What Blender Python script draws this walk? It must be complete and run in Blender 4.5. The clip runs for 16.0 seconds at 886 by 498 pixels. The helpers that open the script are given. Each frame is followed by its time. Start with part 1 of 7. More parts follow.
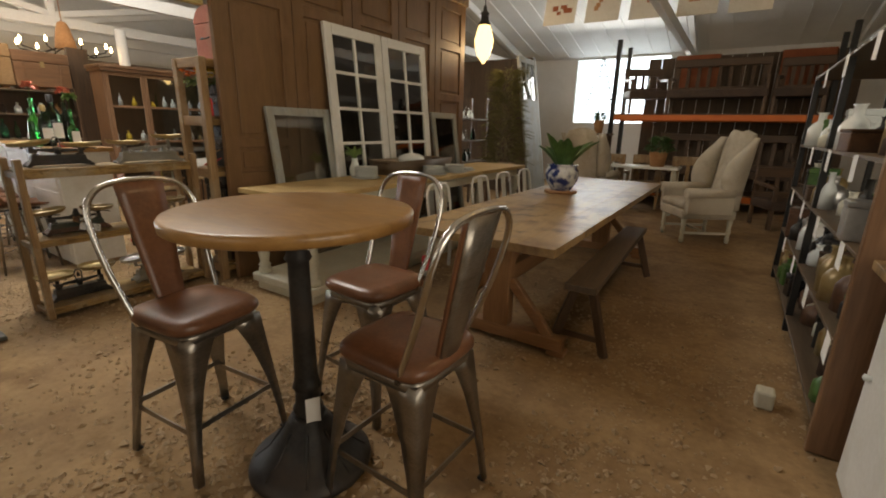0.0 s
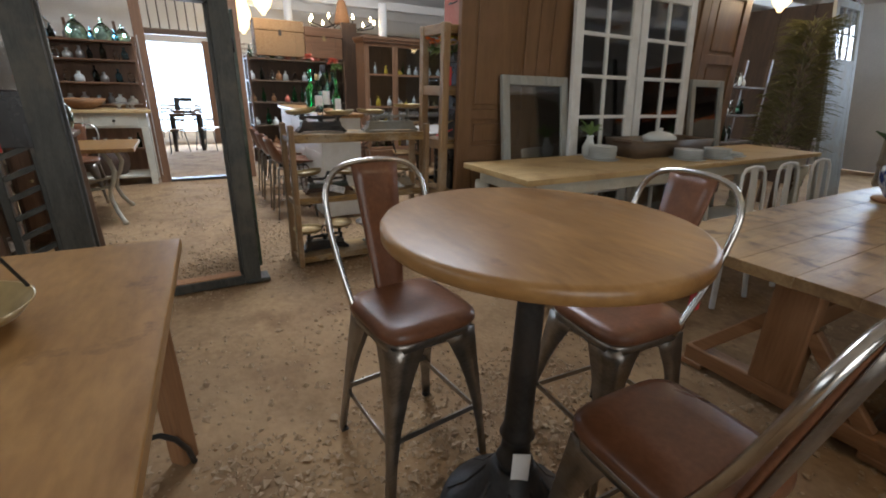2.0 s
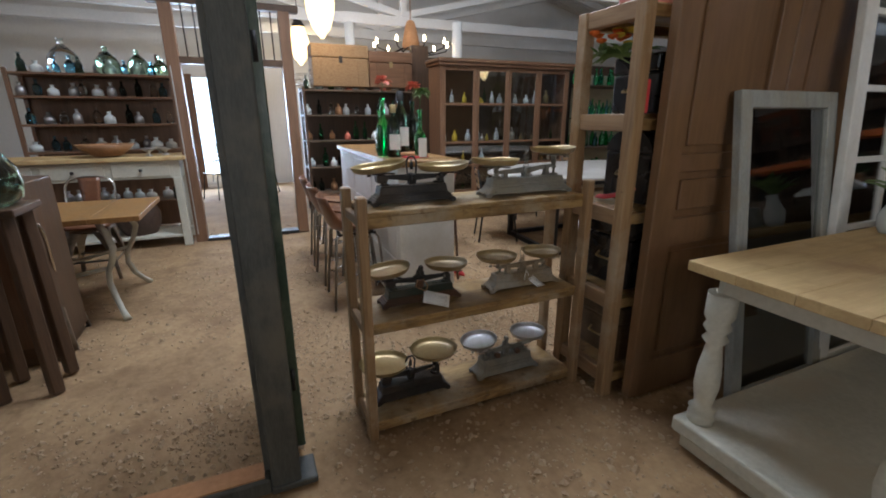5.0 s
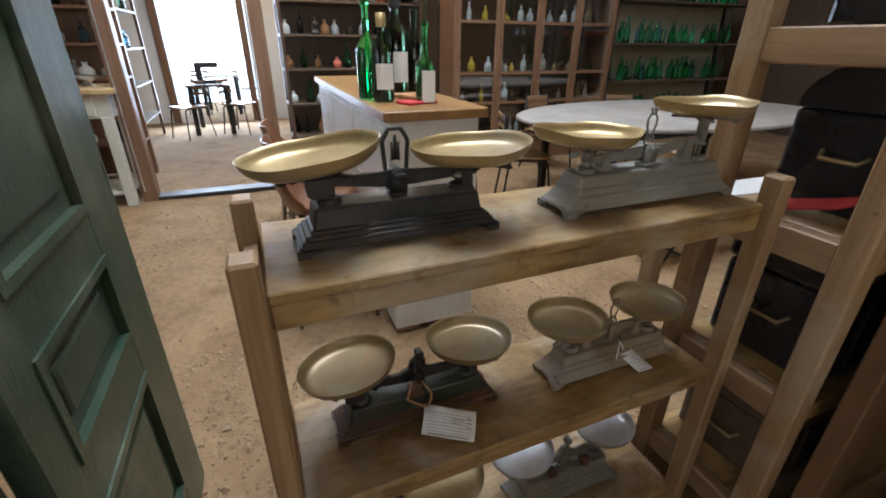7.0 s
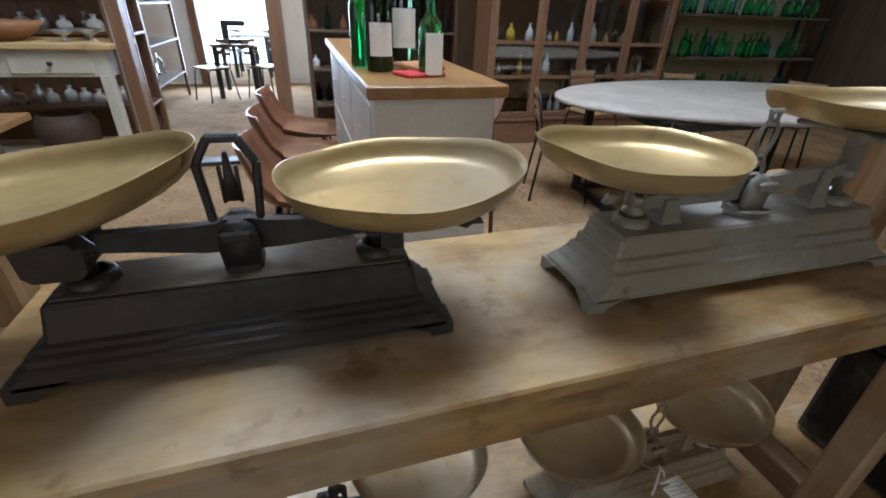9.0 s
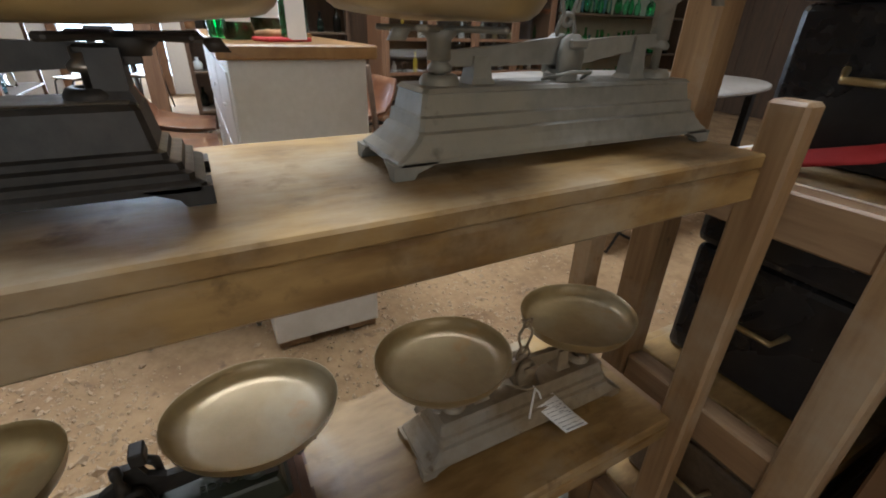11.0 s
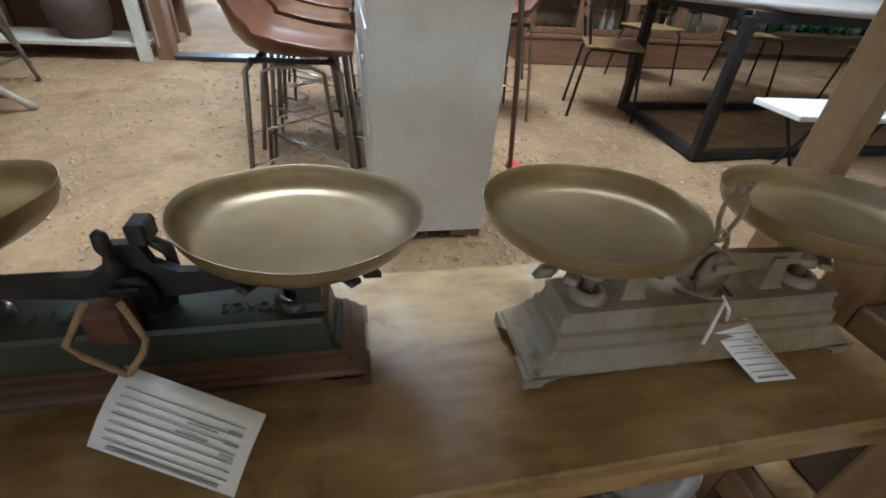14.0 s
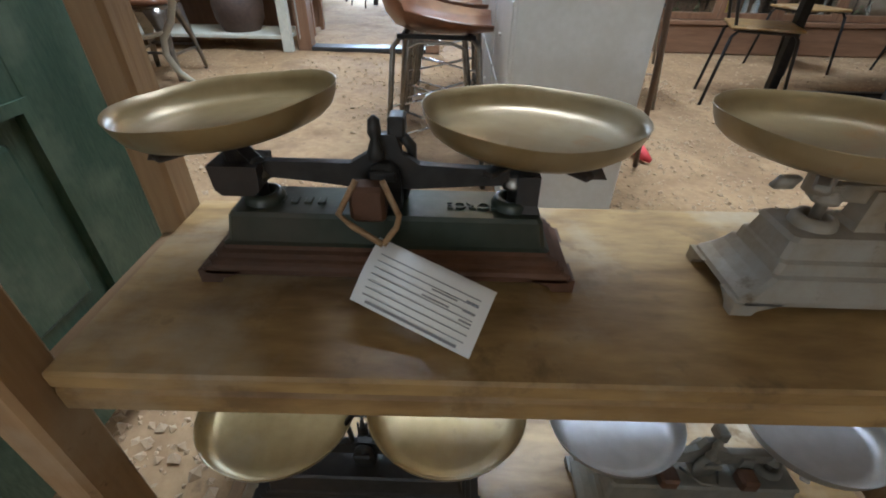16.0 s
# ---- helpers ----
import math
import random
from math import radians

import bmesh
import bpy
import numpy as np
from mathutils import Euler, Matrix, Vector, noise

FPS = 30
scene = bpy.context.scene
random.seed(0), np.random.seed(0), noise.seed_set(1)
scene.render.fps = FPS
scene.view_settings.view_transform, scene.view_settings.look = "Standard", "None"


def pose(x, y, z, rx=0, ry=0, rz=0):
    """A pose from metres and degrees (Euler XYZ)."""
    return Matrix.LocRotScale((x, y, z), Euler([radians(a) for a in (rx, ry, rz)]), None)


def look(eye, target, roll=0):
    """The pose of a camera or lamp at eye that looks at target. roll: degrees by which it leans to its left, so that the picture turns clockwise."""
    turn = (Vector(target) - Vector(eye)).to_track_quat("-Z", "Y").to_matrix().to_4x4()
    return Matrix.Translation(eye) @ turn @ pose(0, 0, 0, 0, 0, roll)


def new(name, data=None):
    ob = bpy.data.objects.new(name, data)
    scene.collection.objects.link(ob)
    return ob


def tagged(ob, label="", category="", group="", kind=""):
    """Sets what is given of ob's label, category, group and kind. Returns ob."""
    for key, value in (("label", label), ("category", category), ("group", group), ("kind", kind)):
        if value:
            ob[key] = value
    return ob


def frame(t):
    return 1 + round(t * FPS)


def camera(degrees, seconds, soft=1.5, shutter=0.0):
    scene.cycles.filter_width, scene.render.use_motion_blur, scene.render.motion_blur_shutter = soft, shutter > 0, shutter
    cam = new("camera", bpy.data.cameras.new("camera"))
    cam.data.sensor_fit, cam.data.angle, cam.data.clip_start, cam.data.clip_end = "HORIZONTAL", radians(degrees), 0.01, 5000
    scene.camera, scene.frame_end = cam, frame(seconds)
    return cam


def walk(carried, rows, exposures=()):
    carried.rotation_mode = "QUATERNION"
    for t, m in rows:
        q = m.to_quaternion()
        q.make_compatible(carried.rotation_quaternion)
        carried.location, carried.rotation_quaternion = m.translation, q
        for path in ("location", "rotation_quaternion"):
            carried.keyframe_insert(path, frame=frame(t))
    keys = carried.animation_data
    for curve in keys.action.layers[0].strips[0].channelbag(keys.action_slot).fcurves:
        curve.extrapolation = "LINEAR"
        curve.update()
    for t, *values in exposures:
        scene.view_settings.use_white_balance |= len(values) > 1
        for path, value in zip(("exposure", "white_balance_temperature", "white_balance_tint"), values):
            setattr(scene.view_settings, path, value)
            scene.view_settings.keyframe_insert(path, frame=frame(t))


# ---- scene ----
cam = camera(90.5, 16.0, 1.9)
PATH = [
    (0, (0.551, 0.758, 1.338), (-0.498, 2.376, 0.806), 1.2),
    (0.5, (0.494, 0.796, 1.323), (-0.74, 2.206, 0.625), 2.0),
    (1, (0.454, 0.837, 1.313), (-0.876, 2.09, 0.501), 2.7),
    (1.5, (0.294, 0.892, 1.332), (-1.147, 2.033, 0.543), 2.5),
    (2, (0.117, 0.969, 1.375), (-1.504, 1.917, 0.686), 1.7),
    (2.5, (-0.133, 1.067, 1.399), (-1.928, 1.76, 0.85), 0.7),
    (3, (-0.386, 1.097, 1.424), (-2.282, 1.569, 0.994), 0.1),
    (3.5, (-0.695, 1.071, 1.42), (-2.597, 1.534, 1.008), -0.3),
    (4, (-1.034, 1.112, 1.403), (-2.911, 1.628, 0.944), -0.2),
    (4.5, (-1.346, 1.203, 1.392), (-3.167, 1.854, 0.881), -0.3),
    (4.7, (-1.452, 1.228, 1.386), (-3.241, 1.951, 0.862), -0.5),
    (6.8, (-2.523, 1.636, 1.36), (-4.205, 2.35, 0.549), -0.3),
    (7, (-2.649, 1.684, 1.354), (-4.322, 2.373, 0.5), 0.5),
    (7.5, (-2.85, 1.763, 1.355), (-4.531, 2.329, 0.43), 0.5),
    (8, (-2.937, 1.822, 1.337), (-4.633, 2.237, 0.364), 0.9),
    (8.5, (-2.981, 1.893, 1.319), (-4.676, 2.288, 0.334), 2.1),
    (9, (-3.0, 1.962, 1.318), (-4.67, 2.493, 0.353), 2.3),
    (9.2, (-3.005, 1.988, 1.317), (-4.654, 2.596, 0.363), 2.2),
    (11.3, (-2.945, 2.135, 1.103), (-4.49, 2.999, 0.173), 1.6),
    (11.5, (-2.958, 2.179, 1.06), (-4.47, 3.008, 0.047), 0.3),
    (12, (-2.994, 2.196, 0.989), (-4.439, 3.024, -0.12), 0.5),
    (12.5, (-3.041, 2.207, 0.938), (-4.447, 3.031, -0.222), 0.7),
    (13, (-3.063, 2.204, 0.917), (-4.501, 2.983, -0.235), 1.1),
    (13.5, (-3.065, 2.171, 0.92), (-4.592, 2.783, -0.217), 2.3),
    (14, (-3.07, 2.118, 0.917), (-4.673, 2.492, -0.218), 4.6),
    (14.5, (-3.061, 2.078, 0.915), (-4.697, 2.23, -0.224), 4.3),
    (15, (-3.052, 2.048, 0.913), (-4.698, 2.071, -0.223), 3.3),
    (15.5, (-3.045, 2.028, 0.911), (-4.684, 1.99, -0.234), 2.1),
    (16, (-3.008, 1.994, 0.853), (-4.638, 1.969, -0.305), 1.1),
]
walk(cam, [(t, look(eye, target, roll)) for t, eye, target, roll in PATH], [(0.0, -0.35, 7500, 10), (0.8, -0.42, 6700, 10), (2.0, -0.28, 5800, 10), (3.0, -0.40, 5600, 10), (4.5, -0.43, 5600, 10), (7.0, -0.17, 5800, 10), (8.0, -0.55, 6100, 10), (9.0, -0.28, 5550, 9), (11.5, -0.08, 6300, 10), (12.0, 0.14, 7300, 8), (12.5, 0.3, 5700, 7), (13.0, 0.3, 5300, 5), (16.0, 0.28, 5250, 5)])

# ---- world, daylight and lamps ----
world = bpy.data.worlds.new("sky")
scene.world = world
world.use_nodes = True
wn = world.node_tree.nodes
sky = wn.new("ShaderNodeTexSky")
sky.sky_type, sky.sun_disc = "NISHITA", False
sky.sun_elevation, sky.sun_rotation = radians(45), radians(0)
world.node_tree.links.new(sky.outputs[0], wn["Background"].inputs[0])
wn["Background"].inputs[1].default_value = 0.12
sun = new("sun", bpy.data.lights.new("sun", "SUN"))
sun.data.energy, sun.data.angle, sun.data.color = 3.0, radians(0.5), (1.0, 0.95, 0.86)
sun.matrix_world = look((-4, 24, 24), (-4, 0, 0))


def window_or_fill(x, y, z, tx, ty, tz, w, h, power, colour=(0.86, 0.93, 1.0)):
    lamp = new("daylight_or_fill", bpy.data.lights.new("daylight_or_fill", "AREA"))
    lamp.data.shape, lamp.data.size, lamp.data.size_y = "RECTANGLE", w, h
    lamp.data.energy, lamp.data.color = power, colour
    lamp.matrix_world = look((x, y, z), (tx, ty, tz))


window_or_fill(-11.6, 1.0, 1.2, -5, 1.4, 0.6, 1.5, 2.0, 170, (0.78, 0.88, 1.0))
window_or_fill(-2.1, 11.9, 2.3, -1.6, 5, 0.6, 1.9, 1.4, 120)
# fill from the camera side, through an added opening in the unseen east wall
window_or_fill(4.7, 0.6, 1.9, -2, 1.6, 0.8, 3.6, 2.6, 132, (1.0, 0.93, 0.82))
# second fill, through added high windows in the unseen south wall
window_or_fill(-1.5, -4.2, 2.5, -1.5, 3, 0.6, 5.0, 1.4, 52, (1.0, 0.94, 0.84))
# fill lamp added under a roof gap that is out of view
window_or_fill(-5.1, 2.2, 4.80, -5.3, 2.4, 0, 2.9, 1.9, 430, (0.95, 0.97, 1.0))

# ---- materials ----
def nodes_of(name, rough, metal):
    m = bpy.data.materials.new(name)
    m.use_nodes = True
    nt = m.node_tree
    b = nt.nodes["Principled BSDF"]
    b.inputs["Roughness"].default_value, b.inputs["Metallic"].default_value = rough, metal
    return m, nt, b


def surface(name, c1, c2, rough=0.6, metal=0.0, scale=6.0, stretch=(1, 1, 1), bump=0.15, stain=None, fine=40.0, spread=0.45, nicks=None):
    """Two-scale noise between two colours, with a bump and uneven gloss; stain: a third colour in patches; nicks: (colour, scale, limit) of small marks."""
    m, nt, b = nodes_of(name, rough, metal)
    N, L = nt.nodes, nt.links
    tc, mp, info = N.new("ShaderNodeTexCoord"), N.new("ShaderNodeMapping"), N.new("ShaderNodeObjectInfo")
    mp.inputs["Scale"].default_value = stretch
    add = N.new("ShaderNodeVectorMath")
    add.operation = "ADD"
    mul = N.new("ShaderNodeMath")
    mul.operation, mul.inputs[1].default_value = "MULTIPLY", 37.0
    L.new(info.outputs["Random"], mul.inputs[0])
    L.new(tc.outputs["Object"], mp.inputs["Vector"])
    L.new(mp.outputs[0], add.inputs[0])
    L.new(mul.outputs[0], add.inputs[1])
    n1, n2 = N.new("ShaderNodeTexNoise"), N.new("ShaderNodeTexNoise")
    n1.inputs["Scale"].default_value, n1.inputs["Detail"].default_value, n1.inputs["Distortion"].default_value = scale, 5, 0.6
    n2.inputs["Scale"].default_value, n2.inputs["Detail"].default_value = fine, 4
    L.new(add.outputs[0], n1.inputs["Vector"])
    L.new(add.outputs[0], n2.inputs["Vector"])
    mix = N.new("ShaderNodeMix")
    mix.data_type = "FLOAT"
    mix.inputs[0].default_value = 0.4
    L.new(n1.outputs["Fac"], mix.inputs[2])
    L.new(n2.outputs["Fac"], mix.inputs[3])
    ramp = N.new("ShaderNodeValToRGB")
    ramp.color_ramp.elements[0].position, ramp.color_ramp.elements[1].position = 0.5 - spread / 3, 0.5 + spread / 3
    ramp.color_ramp.elements[0].color, ramp.color_ramp.elements[1].color = (*c1, 1), (*c2, 1)
    L.new(mix.outputs[0], ramp.inputs[0])
    colour = ramp.outputs[0]
    if stain:
        n3, r3, cm = N.new("ShaderNodeTexNoise"), N.new("ShaderNodeValToRGB"), N.new("ShaderNodeMix")
        n3.inputs["Scale"].default_value, n3.inputs["Detail"].default_value, n3.inputs["Roughness"].default_value = 3.4, 7, 0.62
        L.new(tc.outputs["Object"], n3.inputs["Vector"])
        r3.color_ramp.elements[0].position, r3.color_ramp.elements[1].position = 0.5, 0.68
        L.new(n3.outputs["Fac"], r3.inputs[0])
        cm.data_type = "RGBA"
        L.new(r3.outputs[0], cm.inputs[0])
        L.new(colour, cm.inputs[6])
        cm.inputs[7].default_value = (*stain, 1)
        colour = cm.outputs[2]
    if nicks:
        n4, r4, cn = N.new("ShaderNodeTexNoise"), N.new("ShaderNodeValToRGB"), N.new("ShaderNodeMix")
        n4.inputs["Scale"].default_value, n4.inputs["Detail"].default_value, n4.inputs["Roughness"].default_value = nicks[1], 6, 0.6
        L.new(tc.outputs["Object"], n4.inputs["Vector"])
        r4.color_ramp.elements[0].position, r4.color_ramp.elements[1].position = nicks[2], nicks[2] + 0.11
        L.new(n4.outputs["Fac"], r4.inputs[0])
        cn.data_type = "RGBA"
        L.new(r4.outputs[0], cn.inputs[0])
        L.new(colour, cn.inputs[6])
        cn.inputs[7].default_value = (*nicks[0], 1)
        colour = cn.outputs[2]
    L.new(colour, b.inputs["Base Color"])
    rr = N.new("ShaderNodeMapRange")
    rr.inputs[3].default_value, rr.inputs[4].default_value = max(0.03, rough - 0.12), min(1, rough + 0.12)
    L.new(n1.outputs["Fac"], rr.inputs[0])
    L.new(rr.outputs[0], b.inputs["Roughness"])
    if bump:
        bp = N.new("ShaderNodeBump")
        bp.inputs["Strength"].default_value, bp.inputs["Distance"].default_value = bump, 0.01
        L.new(mix.outputs[0], bp.inputs["Height"])
        L.new(bp.outputs[0], b.inputs["Normal"])
    return m


def wood(name, c1, c2, axis, rough=0.5, stain=None, bump=0.2, nicks=None):
    s = [9.0, 9.0, 9.0]
    s["xyz".index(axis)] = 0.7
    return surface(name, c1, c2, rough, 0, 2.2, s, bump, stain, 11.0, 0.6, nicks)


def glass(name, colour, rough=0.03):
    m, nt, b = nodes_of(name, rough, 0)
    b.inputs["Base Color"].default_value = (*colour, 1)
    b.inputs["Transmission Weight"].default_value, b.inputs["IOR"].default_value = 1.0, 1.45
    return m


def thin_glass(name, tint=(0.9, 0.93, 0.93), amount=0.16):
    """A window pane: clear, with a share of mirror gloss."""
    m, nt, b = nodes_of(name, 0.05, 0)
    N, L = nt.nodes, nt.links
    tr, gl, mx, fr = N.new("ShaderNodeBsdfTransparent"), N.new("ShaderNodeBsdfGlossy"), N.new("ShaderNodeMixShader"), N.new("ShaderNodeFresnel")
    tr.inputs[0].default_value = (*tint, 1)
    gl.inputs["Roughness"].default_value = 0.04
    ad = N.new("ShaderNodeMath")
    ad.operation, ad.inputs[1].default_value = "ADD", amount
    L.new(fr.outputs[0], ad.inputs[0])
    L.new(ad.outputs[0], mx.inputs[0])
    L.new(tr.outputs[0], mx.inputs[1])
    L.new(gl.outputs[0], mx.inputs[2])
    L.new(mx.outputs[0], N["Material Output"].inputs[0])
    return m


def glow(name, colour, strength):
    m, nt, b = nodes_of(name, 0.5, 0)
    b.inputs["Base Color"].default_value = (*colour, 1)
    b.inputs["Emission Color"].default_value = (*colour, 1)
    b.inputs["Emission Strength"].default_value = strength
    return m


DIRT = surface("dirt", (0.185, 0.108, 0.047), (0.385, 0.255, 0.130), 0.95, 0, 2.2, (1, 1, 1), 1.0, (0.20, 0.118, 0.055), 26.0, 0.62, ((0.13, 0.078, 0.038), 14.0, 0.62))
STONE = surface("gravel", (0.24, 0.15, 0.075), (0.50, 0.37, 0.23), 0.95, 0, 9.0, (1, 1, 1), 0.4, None, 60.0, 1.0)
OAK_X = surface("honey_oak_x", (0.20, 0.100, 0.030), (0.37, 0.205, 0.068), 0.36, 0, 2.4, (1.2, 3.4, 3.4), 0.16, (0.27, 0.140, 0.046), 13.0, 0.5, ((0.12, 0.056, 0.021), 5.0, 0.63))
OAK_Y = wood("honey_oak_y", (0.22, 0.135, 0.058), (0.40, 0.265, 0.125), "y", 0.42, (0.135, 0.075, 0.034), 0.2, ((0.10, 0.055, 0.023), 6.0, 0.55))
ELM_Z = wood("brown_elm_z", (0.21, 0.10, 0.042), (0.36, 0.19, 0.085), "z", 0.5)
ELM_X = wood("brown_elm_x", (0.21, 0.10, 0.042), (0.36, 0.19, 0.085), "x", 0.5)
ELM_Y = wood("brown_elm_y", (0.21, 0.10, 0.042), (0.36, 0.19, 0.085), "y", 0.5)
RACK_Y = surface("rack_wood_y", (0.165, 0.092, 0.030), (0.385, 0.252, 0.098), 0.42, 0, 3.4, (3.4, 1.0, 3.4), 0.25, (0.385, 0.325, 0.23), 16.0, 0.36, ((0.16, 0.098, 0.038), 15.0, 0.58))
RACK_Z = wood("rack_wood_z", (0.18, 0.10, 0.042), (0.40, 0.26, 0.13), "z", 0.5, (0.40, 0.32, 0.22), 0.3, ((0.09, 0.05, 0.024), 24.0, 0.66))
RACK_X = wood("rack_wood_x", (0.18, 0.10, 0.046), (0.38, 0.25, 0.135), "x", 0.5)
PINE_Y = wood("scrubbed_pine_y", (0.42, 0.285, 0.115), (0.60, 0.44, 0.21), "y", 0.6, (0.36, 0.23, 0.095))
DARK_Y = wood("dark_bench_y", (0.07, 0.048, 0.03), (0.15, 0.105, 0.065), "y", 0.55)
DARK_Z = wood("dark_wood_z", (0.06, 0.035, 0.02), (0.13, 0.075, 0.042), "z", 0.45)
DARK_X = wood("dark_wood_x", (0.06, 0.035, 0.02), (0.13, 0.075, 0.042), "x", 0.45)
DOORWOOD = surface("old_door_wood", (0.118, 0.062, 0.027), (0.225, 0.128, 0.058), 0.5, 0, 1.6, (5, 5, 0.6), 0.1, (0.20, 0.11, 0.055), 10.0, 0.7)
MAHOG_Z = wood("red_brown_z", (0.13, 0.066, 0.035), (0.25, 0.138, 0.075), "z", 0.4)
MAHOG_Y = wood("red_brown_y", (0.13, 0.066, 0.035), (0.25, 0.138, 0.075), "y", 0.4)
CREAM = surface("cream_paint", (0.46, 0.445, 0.36), (0.60, 0.58, 0.48), 0.6, 0, 4.0, (1, 1, 1), 0.1, (0.52, 0.47, 0.36), 50)
WHITE = surface("white_paint", (0.70, 0.70, 0.66), (0.80, 0.80, 0.77), 0.5, 0, 3.0, (1, 1, 1), 0.06, (0.66, 0.65, 0.60), 50)
ROOFWHITE = surface("white_roof_boards", (0.72, 0.71, 0.68), (0.82, 0.81, 0.78), 0.7, 0, 1.5, (1, 1, 1), 0.05)
GREY = surface("grey_paint", (0.25, 0.26, 0.245), (0.38, 0.39, 0.36), 0.65, 0, 5.0, (4, 4, 1), 0.15, (0.30, 0.27, 0.20), 50)
BLACKGREEN = surface("weathered_black_paint", (0.030, 0.032, 0.028), (0.075, 0.078, 0.068), 0.55, 0, 4.0, (6, 6, 1), 0.25, (0.10, 0.092, 0.07), 40)
GREEN = surface("weathered_green_paint", (0.020, 0.044, 0.028), (0.058, 0.090, 0.056), 0.32, 0, 3.0, (4, 4, 1), 0.3, (0.13, 0.15, 0.10), 40)
LEATHER = surface("brown_leather", (0.13, 0.052, 0.024), (0.21, 0.092, 0.045), 0.33, 0, 5.0, (1, 1, 1), 0.1, (0.10, 0.045, 0.025), 70)
STEEL = surface("brushed_gunmetal", (0.20, 0.18, 0.155), (0.34, 0.31, 0.27), 0.33, 0.9, 5.0, (1, 1, 3), 0.05, None, 60)
BRIGHT = surface("worn_bright_steel", (0.48, 0.46, 0.42), (0.66, 0.64, 0.60), 0.22, 1.0, 5.0, (1, 1, 1), 0.03)
CHROME = surface("chrome", (0.70, 0.70, 0.72), (0.80, 0.80, 0.82), 0.12, 1.0, 5.0, (1, 1, 1), 0.0)
IRON = surface("black_iron", (0.016, 0.016, 0.016), (0.045, 0.043, 0.04), 0.5, 0.3, 8.0, (1, 1, 1), 0.25, (0.06, 0.045, 0.035), 60)
BRASS = surface("tarnished_brass", (0.30, 0.215, 0.085), (0.46, 0.35, 0.16), 0.34, 0.45, 7.0, (1, 1, 1), 0.10, (0.40, 0.33, 0.21), 45, 0.6, ((0.24, 0.17, 0.075), 22.0, 0.62))
OLDBRASS = surface("dull_brass", (0.215, 0.148, 0.062), (0.335, 0.245, 0.112), 0.34, 0.32, 6.0, (1, 1, 1), 0.08, (0.345, 0.285, 0.18), 45, 0.6, ((0.30, 0.155, 0.04), 12.0, 0.60))
ALU = surface("aluminium", (0.44, 0.44, 0.43), (0.60, 0.60, 0.60), 0.42, 0.9, 4.0, (1, 1, 1), 0.05)
ZINC = surface("grey_cast_iron", (0.15, 0.147, 0.128), (0.275, 0.268, 0.238), 0.55, 0.25, 9.0, (1, 1, 1), 0.3, (0.27, 0.245, 0.19), 60, 0.6, ((0.15, 0.13, 0.10), 30.0, 0.63))
ZINCTAN = surface("tan_worn_cast_iron", (0.16, 0.118, 0.066), (0.33, 0.262, 0.175), 0.55, 0.1, 9.0, (1, 1, 1), 0.35, (0.35, 0.335, 0.30), 60, 0.6, ((0.13, 0.09, 0.05), 30.0, 0.62))
GREENIRON = surface("dark_green_iron", (0.020, 0.030, 0.022), (0.045, 0.058, 0.042), 0.35, 0.1, 6.0, (1, 1, 1), 0.15, (0.06, 0.055, 0.04), 50)
RUST = surface("red_brown_iron", (0.065, 0.032, 0.018), (0.15, 0.075, 0.042), 0.5, 0.2, 6.0, (1, 1, 1), 0.2, (0.08, 0.05, 0.035), 50)
PAPER = surface("white_card", (0.82, 0.82, 0.80), (0.88, 0.88, 0.86), 0.8, 0, 4.0, (1, 1, 1), 0.03)
INK = surface("grey_ink", (0.22, 0.22, 0.23), (0.32, 0.32, 0.33), 0.9, 0, 8.0, (1, 1, 1), 0.0)
LINEN = surface("natural_linen", (0.44, 0.39, 0.31), (0.56, 0.51, 0.42), 0.9, 0, 4.0, (1, 1, 1), 0.2, (0.40, 0.34, 0.26), 180)
CERAMIC = surface("white_crockery", (0.66, 0.70, 0.68), (0.74, 0.77, 0.75), 0.2, 0, 4.0, (1, 1, 1), 0.02)
BLUEPOT = surface("blue_and_white_glaze", (0.02, 0.035, 0.14), (0.62, 0.65, 0.66), 0.15, 0, 11.0, (1, 1, 1), 0.0, (0.025, 0.04, 0.15), 22.0, 0.16)
LEAF = surface("green_leaf", (0.035, 0.085, 0.02), (0.08, 0.17, 0.045), 0.45, 0, 6.0, (1, 1, 1), 0.1)
PALELEAF = surface("pale_leaf", (0.10, 0.17, 0.045), (0.20, 0.30, 0.09), 0.5, 0, 6.0, (1, 1, 1), 0.1)
STRAWLEAF = surface("dry_grass", (0.09, 0.085, 0.025), (0.17, 0.15, 0.05), 0.8, 0, 6.0, (1, 1, 1), 0.1)
ORANGE = surface("orange_petals", (0.62, 0.10, 0.012), (0.78, 0.20, 0.03), 0.6, 0, 12.0, (1, 1, 1), 0.1)
PINK = surface("coral_petals", (0.62, 0.14, 0.09), (0.74, 0.27, 0.18), 0.6, 0, 12.0, (1, 1, 1), 0.1)
YELLOW = surface("yellow_petals", (0.60, 0.40, 0.02), (0.75, 0.55, 0.05), 0.6, 0, 12.0, (1, 1, 1), 0.1)
DUSTIRON = surface("dusty_black_iron", (0.085, 0.072, 0.055), (0.17, 0.145, 0.11), 0.6, 0.1, 9.0, (1, 1, 1), 0.3, (0.05, 0.045, 0.04), 60, 0.6)
REDTAG = surface("red_card", (0.50, 0.03, 0.035), (0.60, 0.06, 0.06), 0.7, 0, 8.0, (1, 1, 1), 0.02)
TERRA = surface("terracotta", (0.36, 0.17, 0.07), (0.52, 0.28, 0.13), 0.85, 0, 6.0, (1, 1, 1), 0.15)
